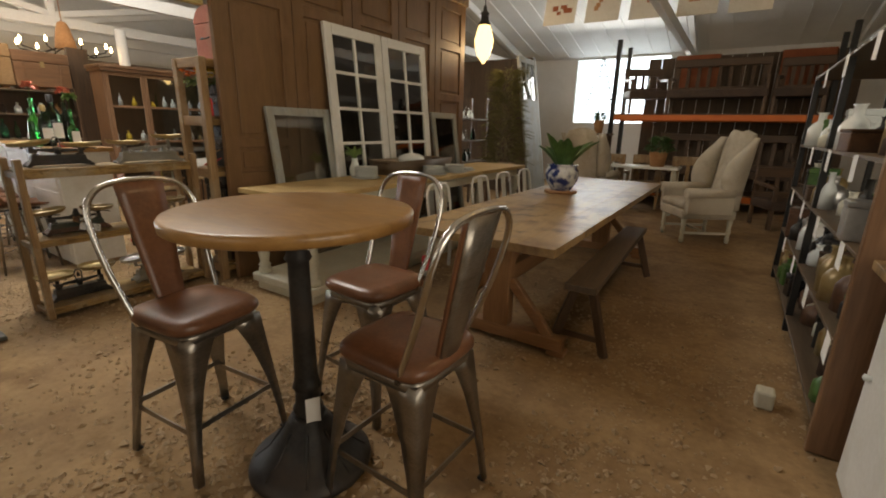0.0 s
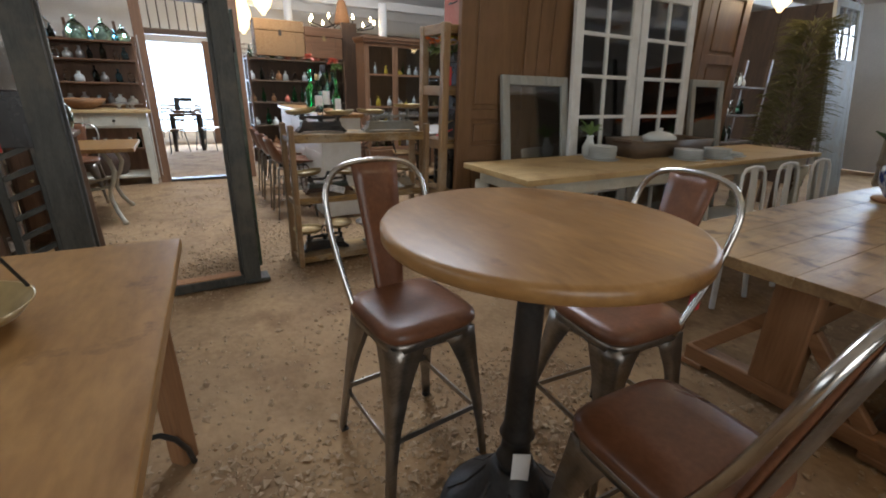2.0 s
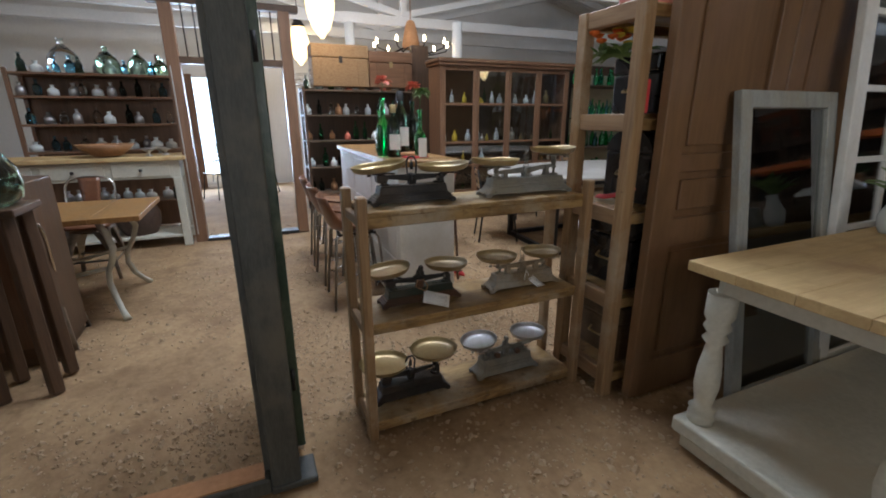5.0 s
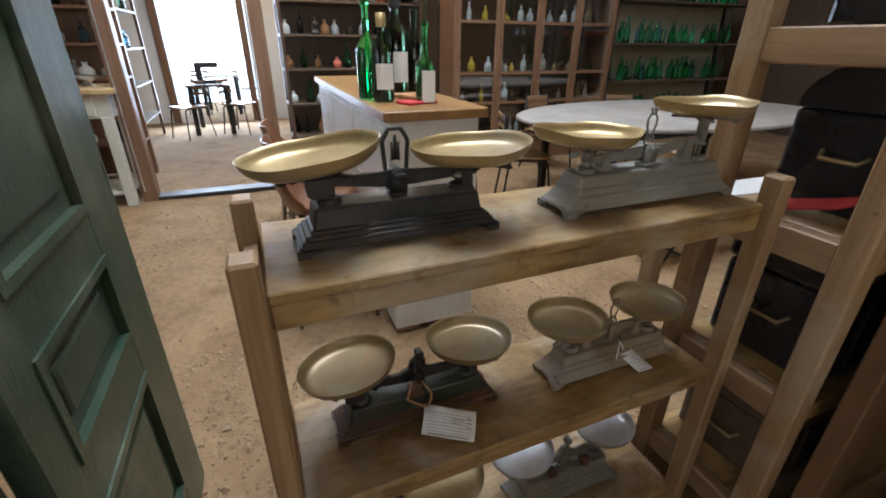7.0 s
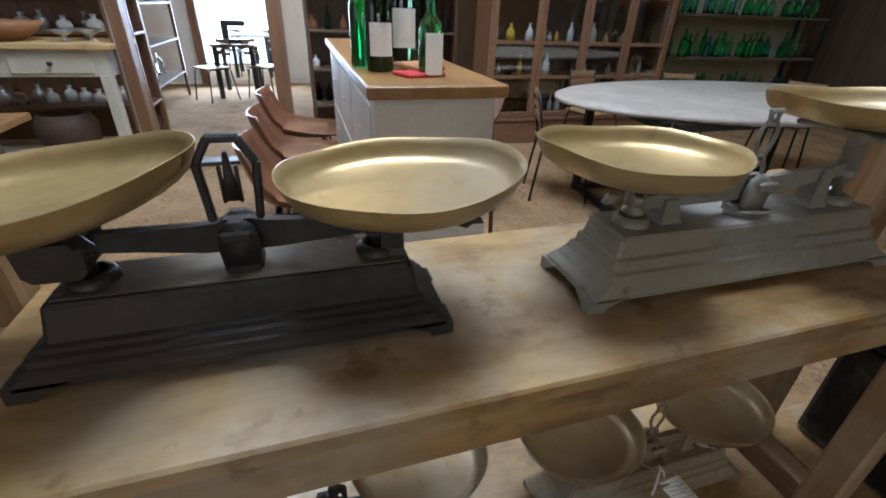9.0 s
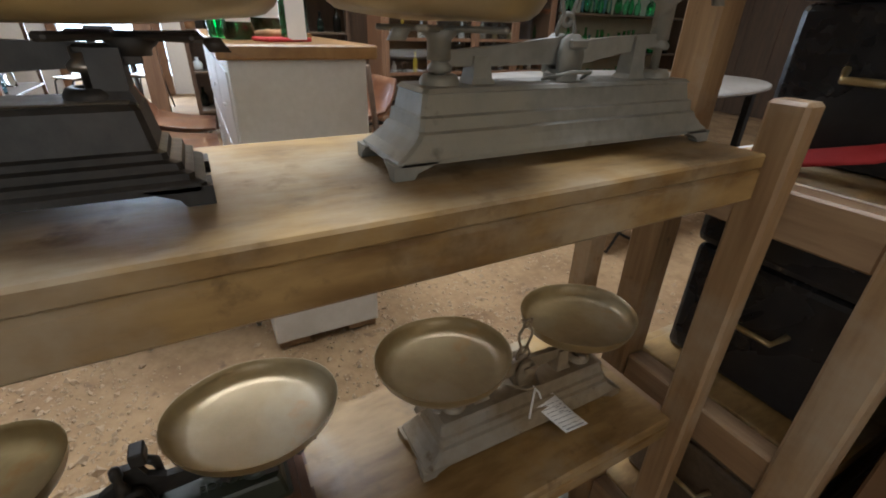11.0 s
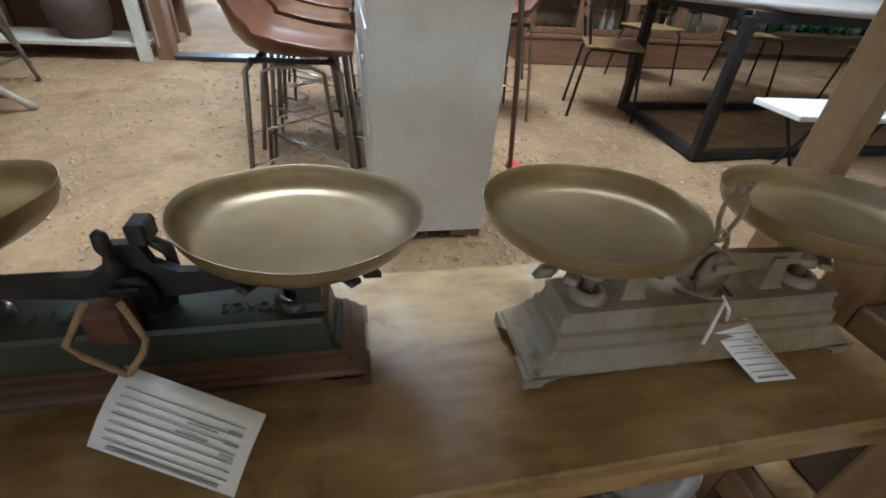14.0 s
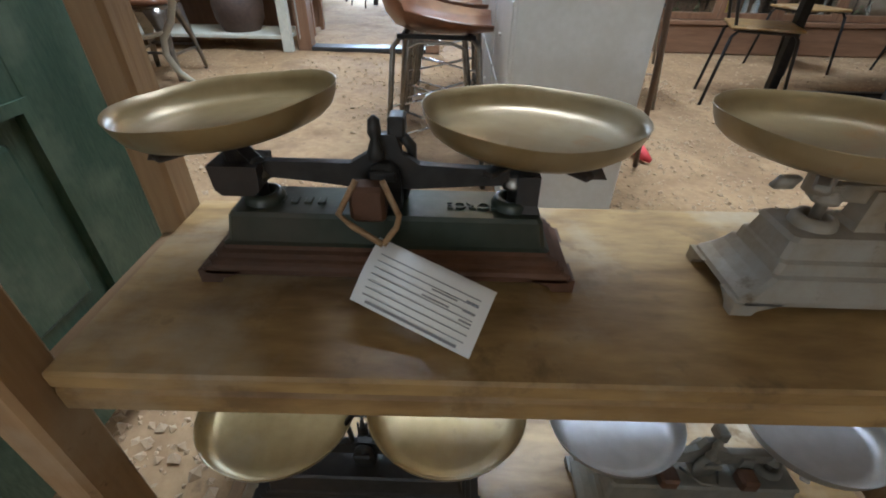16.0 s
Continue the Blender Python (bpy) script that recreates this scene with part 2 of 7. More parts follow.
REDTIN = surface("faded_red_tin", (0.30, 0.085, 0.06), (0.40, 0.14, 0.10), 0.5, 0.1, 3.0, (1, 1, 1), 0.1, (0.34, 0.17, 0.12), 50)
BLACKTIN = surface("black_lacquer", (0.010, 0.010, 0.011), (0.022, 0.022, 0.024), 0.28, 0.0, 5.0, (1, 1, 1), 0.08, (0.035, 0.033, 0.032), 50)
BLACKSTEEL = surface("black_steel", (0.014, 0.014, 0.014), (0.03, 0.03, 0.03), 0.45, 0.4, 5.0, (1, 1, 1), 0.05)
MARBLE = surface("grey_white_top", (0.30, 0.275, 0.24), (0.43, 0.40, 0.355), 0.5, 0, 3.0, (1, 1, 1), 0.03, (0.45, 0.43, 0.40), 20)
ORANGEBEAM = surface("orange_steel", (0.62, 0.13, 0.02), (0.70, 0.18, 0.03), 0.5, 0.0, 3.0, (1, 1, 1), 0.04)
WICKER = surface("wicker", (0.22, 0.13, 0.06), (0.38, 0.25, 0.13), 0.8, 0, 30.0, (1, 1, 4), 0.6)
# dark tone chosen for the unseen walls to cut bounced light
DIMBOARD = surface("dim_bounce_boards", (0.16, 0.14, 0.11), (0.28, 0.25, 0.20), 0.9, 0, 2.0)
UPHOL = surface("dark_upholstery", (0.045, 0.026, 0.018), (0.09, 0.055, 0.036), 0.7, 0, 5.0, (1, 1, 1), 0.15)
REDCLOTH = surface("rust_red_cloth", (0.26, 0.07, 0.03), (0.38, 0.13, 0.06), 0.9, 0, 5.0, (1, 1, 1), 0.15)
CANVAS = surface("cream_canvas", (0.60, 0.55, 0.45), (0.70, 0.66, 0.57), 0.9, 0, 3.0, (1, 1, 1), 0.1)
GREENGLASS = glass("green_bottle_glass", (0.12, 0.66, 0.26))
SHELFGLASS = glass("bright_green_glass", (0.22, 0.86, 0.46))
DARKGLASS = glass("dark_bottle_glass", (0.03, 0.06, 0.035))
CLEARGLASS = glass("clear_glass", (0.92, 0.96, 0.95))
DEMIGLASS = glass("pale_green_glass", (0.55, 0.80, 0.62))
BLUEGLASS = glass("blue_glass", (0.25, 0.60, 0.85))
PANE = thin_glass("window_pane")
MIRROR = surface("mirror_silver", (0.78, 0.78, 0.78), (0.84, 0.84, 0.84), 0.03, 1.0, 2.0, (1, 1, 1), 0.0)
OPAL = glow("opal_lamp_glass", (1.0, 0.70, 0.32), 3.6)
BULB = glow("lamp_bulb", (1.0, 0.68, 0.32), 40.0)
OUTSIDE = glow("bright_outdoors", (0.72, 0.86, 1.0), 5.0)
DARKBOARD = wood("dark_boards", (0.05, 0.032, 0.02), (0.11, 0.07, 0.042), "z", 0.75)
SIGN = surface("yellowed_board", (0.46, 0.36, 0.14), (0.58, 0.47, 0.22), 0.7, 0, 4.0)

# ---- shape tools ----
def box(bm, x0, y0, z0, x1, y1, z1, bevel=0.0, m=None):
    vs = [bm.verts.new(v) for v in ((x0, y0, z0), (x1, y0, z0), (x1, y1, z0), (x0, y1, z0), (x0, y0, z1), (x1, y0, z1), (x1, y1, z1), (x0, y1, z1))]
    fs = [bm.faces.new([vs[i] for i in f]) for f in ((3, 2, 1, 0), (4, 5, 6, 7), (0, 1, 5, 4), (1, 2, 6, 5), (2, 3, 7, 6), (3, 0, 4, 7))]
    if bevel:
        es = list({e for f in fs for e in f.edges})
        got = bmesh.ops.bevel(bm, geom=es, offset=bevel, segments=1 if bevel < 0.006 else 2, affect="EDGES", profile=0.5)
        vs = list({v for f in got["faces"] for v in f.verts} | {v for v in vs if v.is_valid})
    if m:
        bmesh.ops.transform(bm, matrix=m, verts=[v for v in vs if v.is_valid])
    return vs


def ring_loft(bm, rings, close_ends=True, closed=True):
    rows = [[bm.verts.new(p) for p in r] for r in rings]
    n = len(rows[0])
    for a, b in zip(rows, rows[1:]):
        for i in range(n if closed else n - 1):
            j = (i + 1) % n
            f = bm.faces.new((a[i], a[j], b[j], b[i]))
            f.smooth = True
    if close_ends:
        bm.faces.new(rows[0][::-1])
        bm.faces.new(rows[-1])
    return rows


def lathe(bm, profile, seg=20, x=0.0, y=0.0, z=0.0, sx=1.0, sy=1.0, ends=True, m=None):
    rings = []
    for r, h in profile:
        ring = []
        for i in range(seg):
            a = 2 * math.pi * i / seg
            v = Vector((x + sx * r * math.cos(a), y + sy * r * math.sin(a), z + h))
            ring.append(m @ v if m else v)
        rings.append(ring)
    ring_loft(bm, rings, ends)


def tube(bm, pts, r, seg=8, flat=1.0):
    """A round bar along points; r one radius or one for each point."""
    pts = [Vector(p) for p in pts]
    rs = r if isinstance(r, (list, tuple)) else [r] * len(pts)
    rings, side = [], None
    for i, p in enumerate(pts):
        d = (pts[min(i + 1, len(pts) - 1)] - pts[max(i - 1, 0)]).normalized()
        if side is None:
            side = d.orthogonal().normalized()
        side = (side - d * side.dot(d)).normalized()
        up = d.cross(side)
        rings.append([p + rs[i] * (side * math.cos(2 * math.pi * k / seg) + flat * up * math.sin(2 * math.pi * k / seg)) for k in range(seg)])
    ring_loft(bm, rings)


def arc(cx, cy, cz, r, a0, a1, n, plane="xz", ry=None):
    out = []
    for i in range(n + 1):
        a = radians(a0 + (a1 - a0) * i / n)
        c, s = r * math.cos(a), (ry or r) * math.sin(a)
        out.append({"xz": (cx + c, cy, cz + s), "yz": (cx, cy + c, cz + s), "xy": (cx + c, cy + s, cz)}[plane])
    return out


def bar(bm, a, b, w, d, bevel=0.0):
    """A square bar from a to b."""
    a, b = Vector(a), Vector(b)
    t = (b - a).to_track_quat("Z", "Y").to_matrix().to_4x4()
    box(bm, -w / 2, -d / 2, 0, w / 2, d / 2, (b - a).length, bevel, Matrix.Translation(a) @ t)


def part(name, bm, material, parent=None, label="", smooth=False):
    bmesh.ops.recalc_face_normals(bm, faces=bm.faces)
    me = bpy.data.meshes.new(name)
    if smooth:
        for f in bm.faces:
            f.smooth = True
    bm.to_mesh(me)
    bm.free()
    me.materials.append(material)
    ob = new(name, me)
    if parent is not None:
        ob.parent = parent
    if label:
        ob["label"] = label
    return ob


def thing(name, label, category, x=0, y=0, z=0, rz=0, group="", kind=""):
    ob = new(name)
    ob.empty_display_size = 0.1
    ob.matrix_basis = pose(x, y, z, 0, 0, rz)
    return tagged(ob, label, category, group, kind)


def B():
    return bmesh.new()


def solo(name, bm, material, label, category, group="", kind="", smooth=False):
    return tagged(part(name, bm, material, None, "", smooth), label, category, group, kind)

# ---- the barn: floor, walls, roof ----
def uneven(x, y):
    return 0.012 * noise.noise((x * 0.9, y * 0.9, 0.0)) + 0.008 * noise.noise((x * 3.1, y * 3.1, 4.0)) + 0.006 * noise.noise((x * 8, y * 8, 7.0))


def floor_mesh(x0, x1, y0, y1, step):
    nx, ny = int((x1 - x0) / step) + 1, int((y1 - y0) / step) + 1
    vs = [(x0 + i * step, y0 + j * step, uneven(x0 + i * step, y0 + j * step) - 0.008) for j in range(ny) for i in range(nx)]
    fs = [(j * nx + i, j * nx + i + 1, (j + 1) * nx + i + 1, (j + 1) * nx + i) for j in range(ny - 1) for i in range(nx - 1)]
    me = bpy.data.meshes.new("floor")
    me.from_pydata(vs, [], fs)
    for p in me.polygons:
        p.use_smooth = True
    me.materials.append(DIRT)
    return tagged(new("floor", me), "uneven orange-brown dirt floor strewn with gravel", "floor", "", "structure")


floor_mesh(-12.0, 5.0, -4.6, 13.0, 0.065)
bm = B()
box(bm, -60, -60, -0.30, 60, 60, -0.06)
solo("ground", bm, DIRT, "bare brown earth outside the barn", "ground", "", "structure")


def gravel(n, x0, x1, y0, y1, seed, smin, smax):
    rnd = random.Random(seed)
    base = [Vector(v) for v in ((1, 0, 0), (-1, 0, 0), (0, 1, 0), (0, -1, 0), (0, 0, 1), (0, 0, -0.6))]
    tri = ((0, 2, 4), (2, 1, 4), (1, 3, 4), (3, 0, 4), (2, 0, 5), (1, 2, 5), (3, 1, 5), (0, 3, 5))
    vs, fs = [], []
    while len(fs) < n * 8:
        x, y = rnd.uniform(x0, x1), rnd.uniform(y0, y1)
        if noise.noise((x * 1.3, y * 1.3, 9.0)) + rnd.uniform(-0.5, 0.5) < 0.05:
            continue
        s = rnd.uniform(smin, smax) * rnd.choice((0.6, 0.8, 1, 1.6))
        turn = Euler((rnd.uniform(-0.5, 0.5), rnd.uniform(-0.5, 0.5), rnd.uniform(0, 6.3))).to_matrix()
        k = len(vs)
        z = uneven(x, y) - 0.008 + s * 0.15
        for v in base:
            w = turn @ Vector((v.x * rnd.uniform(0.7, 1.3), v.y * rnd.uniform(0.6, 1.1), v.z * rnd.uniform(0.5, 0.9)))
            vs.append((x + s * w.x, y + s * w.y, z + s * w.z))
        fs += [tuple(k + i for i in t) for t in tri]
    me = bpy.data.meshes.new("gravel")
    me.from_pydata(vs, [], fs)
    me.materials.append(STONE)
    return tagged(new("gravel", me), "loose tan and brown stones on dirt", "gravel", "", "stuff")


gravel(12000, -4.2, 1.6, 0.2, 4.6, 3, 0.005, 0.015)
gravel(5200, -8.0, -3.2, -0.5, 6.0, 5, 0.004, 0.012)
gravel(2600, -1.5, 0.2, 0.9, 2.6, 13, 0.007, 0.017)
gravel(2400, -5.3, -3.4, 1.2, 3.2, 8, 0.004, 0.011)
gravel(5000, -6.6, -3.4, 0.8, 4.2, 18, 0.004, 0.012)


def wall_run(name, label, a, b, along, at, thick, h, holes, material):
    """A wall along an axis from a to b at a place, with holes (c0, c1, z0, z1) through it."""
    bm = B()

    def slab(c0, c1, z0, z1):
        if c1 - c0 < 0.01 or z1 - z0 < 0.01:
            return
        if along == "x":
            box(bm, c0, at, z0, c1, at + thick, z1)
        else:
            box(bm, at, c0, z0, at + thick, c1, z1)

    cur = a
    for c0, c1, z0, z1 in sorted(holes):
        slab(cur, c0, 0, h)
        slab(c0, c1, 0, z0)
        slab(c0, c1, z1, h)
        cur = c1
    slab(cur, b, 0, h)
    return solo(name, bm, material, label, "wall", "", "structure")


wall_run("wall_west", "white painted barn wall with an open doorway", -4.6, 13.0, "y", -12.2, 0.2, 5.6, [(0.35, 1.75, 0, 2.15)], ROOFWHITE)
wall_run("wall_east", "unseen brown boarded barn wall with an added wide opening", -4.6, 13.0, "y", 5.0, 0.2, 5.6, [(-1.4, 2.6, 0, 3.2)], DIMBOARD)
wall_run("wall_north", "white painted boarded barn wall with windows", -12.0, 5.0, "x", 13.0, 0.2, 3.4, [(-3.3, -1.1, 1.55, 3.1)], ROOFWHITE)
wall_run("wall_south", "unseen brown boarded barn wall with added high windows", -12.0, 5.0, "x", -4.8, 0.2, 3.4, [(-4.2, 1.2, 1.7, 3.1)], DIMBOARD)
RIDGE_Y, RIDGE_Z, EAVE_Z = 4.0, 5.3, 3.1


def roof_board(bm, x0, x1, ye, f0, f1):
    """One roof board with a raised rib, from share f0 to f1 of the slope."""
    at = lambda f, d: (ye + (RIDGE_Y - ye) * f, EAVE_Z + (RIDGE_Z - EAVE_Z) * f + d)
    for a, b, d in ((x0, x1 + 0.016, 0.0), (x0 - 0.015, x0 + 0.015, -0.02)):
        lo = [bm.verts.new((x, *at(f, d))) for x, f in ((a, f0), (b, f0), (b, f1), (a, f1))]
        hi = [bm.verts.new((x, *at(f, 0.06 if d == 0 else -0.001))) for x, f in ((a, f0), (b, f0), (b, f1), (a, f1))]
        bm.faces.new(lo)
        bm.faces.new(hi[::-1])
        for k in range(4):
            bm.faces.new((lo[k], lo[(k + 1) % 4], hi[(k + 1) % 4], hi[k]))


bm = B()
for side in (-1, 1):
    ye = -4.8 if side < 0 else 13.2
    n = 44
    for i in range(n):
        x0, x1 = -12.2 + 17.4 * i / n, -12.2 + 17.4 * (i + 1) / n - 0.02
        # gap in the boards added for the fill lamp, never seen from below
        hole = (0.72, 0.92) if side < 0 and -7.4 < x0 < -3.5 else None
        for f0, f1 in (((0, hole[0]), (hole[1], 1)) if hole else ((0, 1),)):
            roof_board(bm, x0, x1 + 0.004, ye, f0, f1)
solo("ceiling", bm, ROOFWHITE, "white painted board ceiling on a pitched roof", "ceiling", "", "structure")


def roof_truss(x):
    t = thing("roof_truss", "white painted timber roof truss under the pitched ceiling", "roof truss", x, 0, 0, 0, "roof trusses")
    bm = B()
    bar(bm, (0, -4.5, 2.96), (0, 12.9, 2.96), 0.10, 0.16, 0.006)
    part("tie_beam", bm, ROOFWHITE, t)
    for y in (-4.6, 13.0):
        bm = B()
        bar(bm, (0, y, EAVE_Z - 0.06), (0, RIDGE_Y, RIDGE_Z - 0.08), 0.10, 0.14, 0.006)
        part("rafter", bm, ROOFWHITE, t)
    for y in (-0.4, 8.4):
        bm = B()
        bar(bm, (0, RIDGE_Y, 3.06), (0, y, EAVE_Z + 0.06 + (2.2 * (y + 4.6) / 8.6 if y < 4 else 2.2 * (13 - y) / 9.0) - 0.2), 0.08, 0.10, 0.005)
        part("strut", bm, ROOFWHITE, t)
    bm = B()
    bar(bm, (0, RIDGE_Y, 3.04), (0, RIDGE_Y, RIDGE_Z - 0.1), 0.10, 0.10, 0.005)
    part("king_post", bm, ROOFWHITE, t)


for x in (-11.0, -9.6, -6.9, -4.7, -0.6, 2.2):
    roof_truss(x)
bm = B()
lathe(bm, [(0.09, 0), (0.085, 1.5), (0.075, 2.9)], 10, -9.6, 3.05)
solo("roof_post", bm, ROOFWHITE, "round white painted timber post under the roof", "post", "roof posts", "", True)
bm = B()
lathe(bm, [(0.10, 0), (0.09, 1.5), (0.08, 2.9)], 10, -9.0, 4.75)
solo("roof_post", bm, ROOFWHITE, "round white painted timber post under the roof", "post", "roof posts", "", True)
bm = B()
box(bm, -15.6, -2.5, -0.05, -15.5, 5.0, 4.5)
solo("backdrop", bm, OUTSIDE, "overexposed daylight beyond the open doorway", "backdrop", "", "structure")
for x0, x1, y in ((-3.7, -0.7, 13.6),):
    bm = B()
    box(bm, x0, y, 1.2, x1, y + 0.1, 3.4)
    solo("backdrop", bm, OUTSIDE, "overexposed daylight outside the window", "backdrop", "", "structure")


def old_door_wall():
    """A screen of five old panelled doors, set edge to edge."""
    w = tagged(new("wall_partition"), "screen of tall old brown panelled doors", "wall", "", "structure")
    y, n = 2.88, 5
    lw = (6.68 - y) / n
    x0, x1 = -3.03, -2.98
    for i in range(n):
        a, b = y + i * lw + 0.004, y + (i + 1) * lw - 0.004
        bm = B()
        rails = ((0.01, 0.20), (0.80, 0.93), (1.14, 1.22), (2.30, 2.40), (2.86, 2.98)) if i < 2 else ((0.01, 0.20), (0.90, 1.06), (1.70, 1.80), (2.36, 2.45), (2.86, 2.98))
        for c0, c1 in ((a, a + 0.125), (b - 0.125, b)):
            box(bm, x0, c0, 0.01, x1, c1, 2.98, 0.004)
        for z0, z1 in rails:
            box(bm, x0 + 0.001, a + 0.10, z0, x1 - 0.002, b - 0.10, z1, 0.004)
        leaf = part("door_leaf", bm, DOORWOOD, w, "old brown varnished door leaf")
        for (z0, z1), (z2, z3) in zip(rails, rails[1:]):
            for c0, c1 in ((a + 0.125, b - 0.125),):
                bm = B()
                box(bm, x0 + 0.008, c0 - 0.004, z1 - 0.004, x1 - 0.022, c1 + 0.004, z2 + 0.004)
                box(bm, x0 + 0.01, c0 + 0.035, z1 + 0.035, x1 - 0.010, c1 - 0.035, z2 - 0.035, 0.006)
                part("panel", bm, DOORWOOD, leaf)
    bm = B()
    box(bm, x0 - 0.03, 2.86, 2.985, x1 + 0.03, 6.70, 3.09, 0.006)
    part("top_rail", bm, OAK_Y, w, "plain honey-coloured timber rail")


old_door_wall()
# two dark screens added in place of clutter, hiding the white walls
for name, dims in (("wall_back", (-9.2, 3.74, 0, -9.1, 12.9, 2.35)), ("wall_end", (-8.9, 9.75, 0, -3.2, 9.85, 2.75))):
    bm = B()
    n = 24
    for i in range(n):
        x0, y0, z0, x1, y1, z1 = dims
        if y1 - y0 > x1 - x0:
            box(bm, x0, y0 + (y1 - y0) * i / n, z0, x1 + 0.008 * (i % 2), y0 + (y1 - y0) * (i + 1) / n - 0.004, z1)
        else:
            box(bm, x0 + (x1 - x0) * i / n, y0 - 0.008 * (i % 2), z0, x0 + (x1 - x0) * (i + 1) / n - 0.004, y1, z1)
    solo(name, bm, DARKBOARD, "added dark boarding that stands in for clutter behind the shelves", "wall", "", "structure")
bm = B()
box(bm, -3.12, 2.46, 2.21, -3.06, 2.875, 2.75, 0.004)
solo("sign_board", bm, SIGN, "plain yellowed board fixed to the end of the door screen", "sign")


def door_frame():
    f = thing("door_frame", "free-standing weathered black timber door frame with a glazed transom", "door frame", -3.15, 0, 0)
    for y0, y1 in ((0.25, 0.40), (1.20, 1.31)):
        bm = B()
        box(bm, -0.06, y0, 0.0, 0.06, y1, 2.66, 0.006)
        box(bm, -0.035, y0 + (0.145 if y0 < 0.5 else -0.02), 0.06, 0.0, y0 + (0.165 if y0 < 0.5 else 0.005), 1.81, 0.003)
        part("jamb", bm, BLACKGREEN, f)
    for z0, z1, n in ((0.0, 0.065, "threshold"), (1.81, 1.93, "crossbar"), (2.54, 2.66, "head")):
        bm = B()
        box(bm, -0.058, 0.40, z0, 0.058, 1.20, z1, 0.005)
        if n == "threshold":
            box(bm, -0.07, 1.20, 0.001, 0.07, 1.37, 0.03, 0.005)
        part(n, bm, BLACKGREEN, f)
    # orange strip: threshold wear, with sunlight painted into its colour
    bm = B()
    box(bm, -0.045, 0.42, 0.065, 0.04, 1.18, 0.071)
    part("worn_sill", bm, TERRA, f, "worn orange sill strip, its sunlit look put in the colour")
    for y in (0.55, 0.71, 0.87, 1.03):
        bm = B()
        box(bm, -0.012, y - 0.009, 1.93, 0.012, y + 0.009, 2.54)
        part("glazing_bar", bm, BLACKGREEN, f)
    for z in (2.11, 2.32):
        bm = B()
        box(bm, -0.0115, 0.40, z - 0.009, 0.0115, 1.20, z + 0.009)
        part("glazing_bar", bm, BLACKGREEN, f)
    for i in range(5):
        for j in range(3):
            bm = B()
            y0, z0 = 0.395 + 0.16 * i, (1.93, 2.12, 2.33)[j]
            box(bm, -0.002, y0 + 0.008, z0, 0.002, y0 + 0.152, z0 + 0.185)
            p = part("pane", bm, PANE, f)
            p.visible_shadow = False
    leaf = thing("door", "open weathered green panelled door leaf hung in a black frame", "door", -3.22, 1.325, 0.0, 0)
    bm = B()
    for x0, x1 in ((-0.63, -0.44), (-0.09, 0.0)):
        box(bm, x0, -0.02, 0.075, x1, 0.02, 1.80, 0.004)
    rails = ((0.075, 0.26), (0.64, 0.755), (0.945, 1.055), (1.64, 1.80))
    for z0, z1 in rails:
        box(bm, -0.45, -0.019, z0, -0.08, 0.019, z1, 0.004)
    body = part("leaf_frame", bm, GREEN, leaf)
    for (z0, z1), (z2, z3) in zip(rails, rails[1:]):
        bm = B()
        box(bm, -0.45, -0.006, z1 - 0.005, -0.08, 0.006, z2 + 0.005)
        box(bm, -0.395, -0.013, z1 + 0.045, -0.135, 0.013, z2 - 0.045, 0.010)
        for y0, y1 in ((-0.024, -0.0195), (0.0195, 0.024)):
            for a0, a1, c0, c1 in ((-0.447, -0.428, z1 - 0.006, z2 + 0.006), (-0.102, -0.083, z1 - 0.006, z2 + 0.006), (-0.428, -0.102, z1 - 0.006, z1 + 0.013), (-0.428, -0.102, z2 - 0.013, z2 + 0.006)):
                box(bm, a0, min(y0, -0.007) if y0 < 0 else 0.006, c0, a1, y1 if y0 > 0 else -0.006, c1)
        part("panel", bm, GREEN, body)
    for z in (0.35, 1.55):
        bm = B()
        lathe(bm, [(0.008, 0), (0.008, 0.09)], 8, 0.006, 0.0, z)
        part("hinge", bm, IRON, leaf)


door_frame()


def far_doorway():
    f = thing("door_frame", "dark red timber doorway with an iron-barred fanlight", "door frame", -7.3, 0, 0)
    for y0, y1 in ((0.60, 0.72), (1.74, 1.86)):
        bm = B()
        box(bm, -0.07, y0, 0, 0.07, y1, 2.5, 0.006)
        part("post", bm, MAHOG_Z, f)
    for z0, z1 in ((1.93, 2.0), (2.46, 2.53)):
        bm = B()
        box(bm, -0.06, 0.50 if z0 > 2.2 else 0.72, z0 + (0.041 if z0 > 2.2 else 0), 0.06, 1.96 if z0 > 2.2 else 1.74, z1 + (0.04 if z0 > 2.2 else 0), 0.005)
        part("lintel", bm, DARK_X, f)
    for i in range(9):
        bm = B()
        lathe(bm, [(0.008, 2.0), (0.008, 2.50)], 6, 0, 0.80 + 0.108 * i)
        part("iron_bar", bm, IRON, f)
    bm = B()
    box(bm, -0.08, 0.72, 0.0, 0.08, 1.74, 0.035, 0.004)
    part("threshold", bm, IRON, f)
    bm = B()
    box(bm, 0.072, 0.625, 0.1, 0.085, 0.635, 1.9)
    part("edge_strip", bm, ALU, f, "bright metal edge strip")


far_doorway()
for y0, y1, label in ((0.30, 0.42, "dark timber post of the outer doorway"), (1.62, 1.74, "dark timber post of the outer doorway")):
    bm = B()
    box(bm, -12.02, y0, 0, -11.9, y1, 2.2, 0.006)
    solo("door_post", bm, MAHOG_Z, label, "door post", "outer door posts")

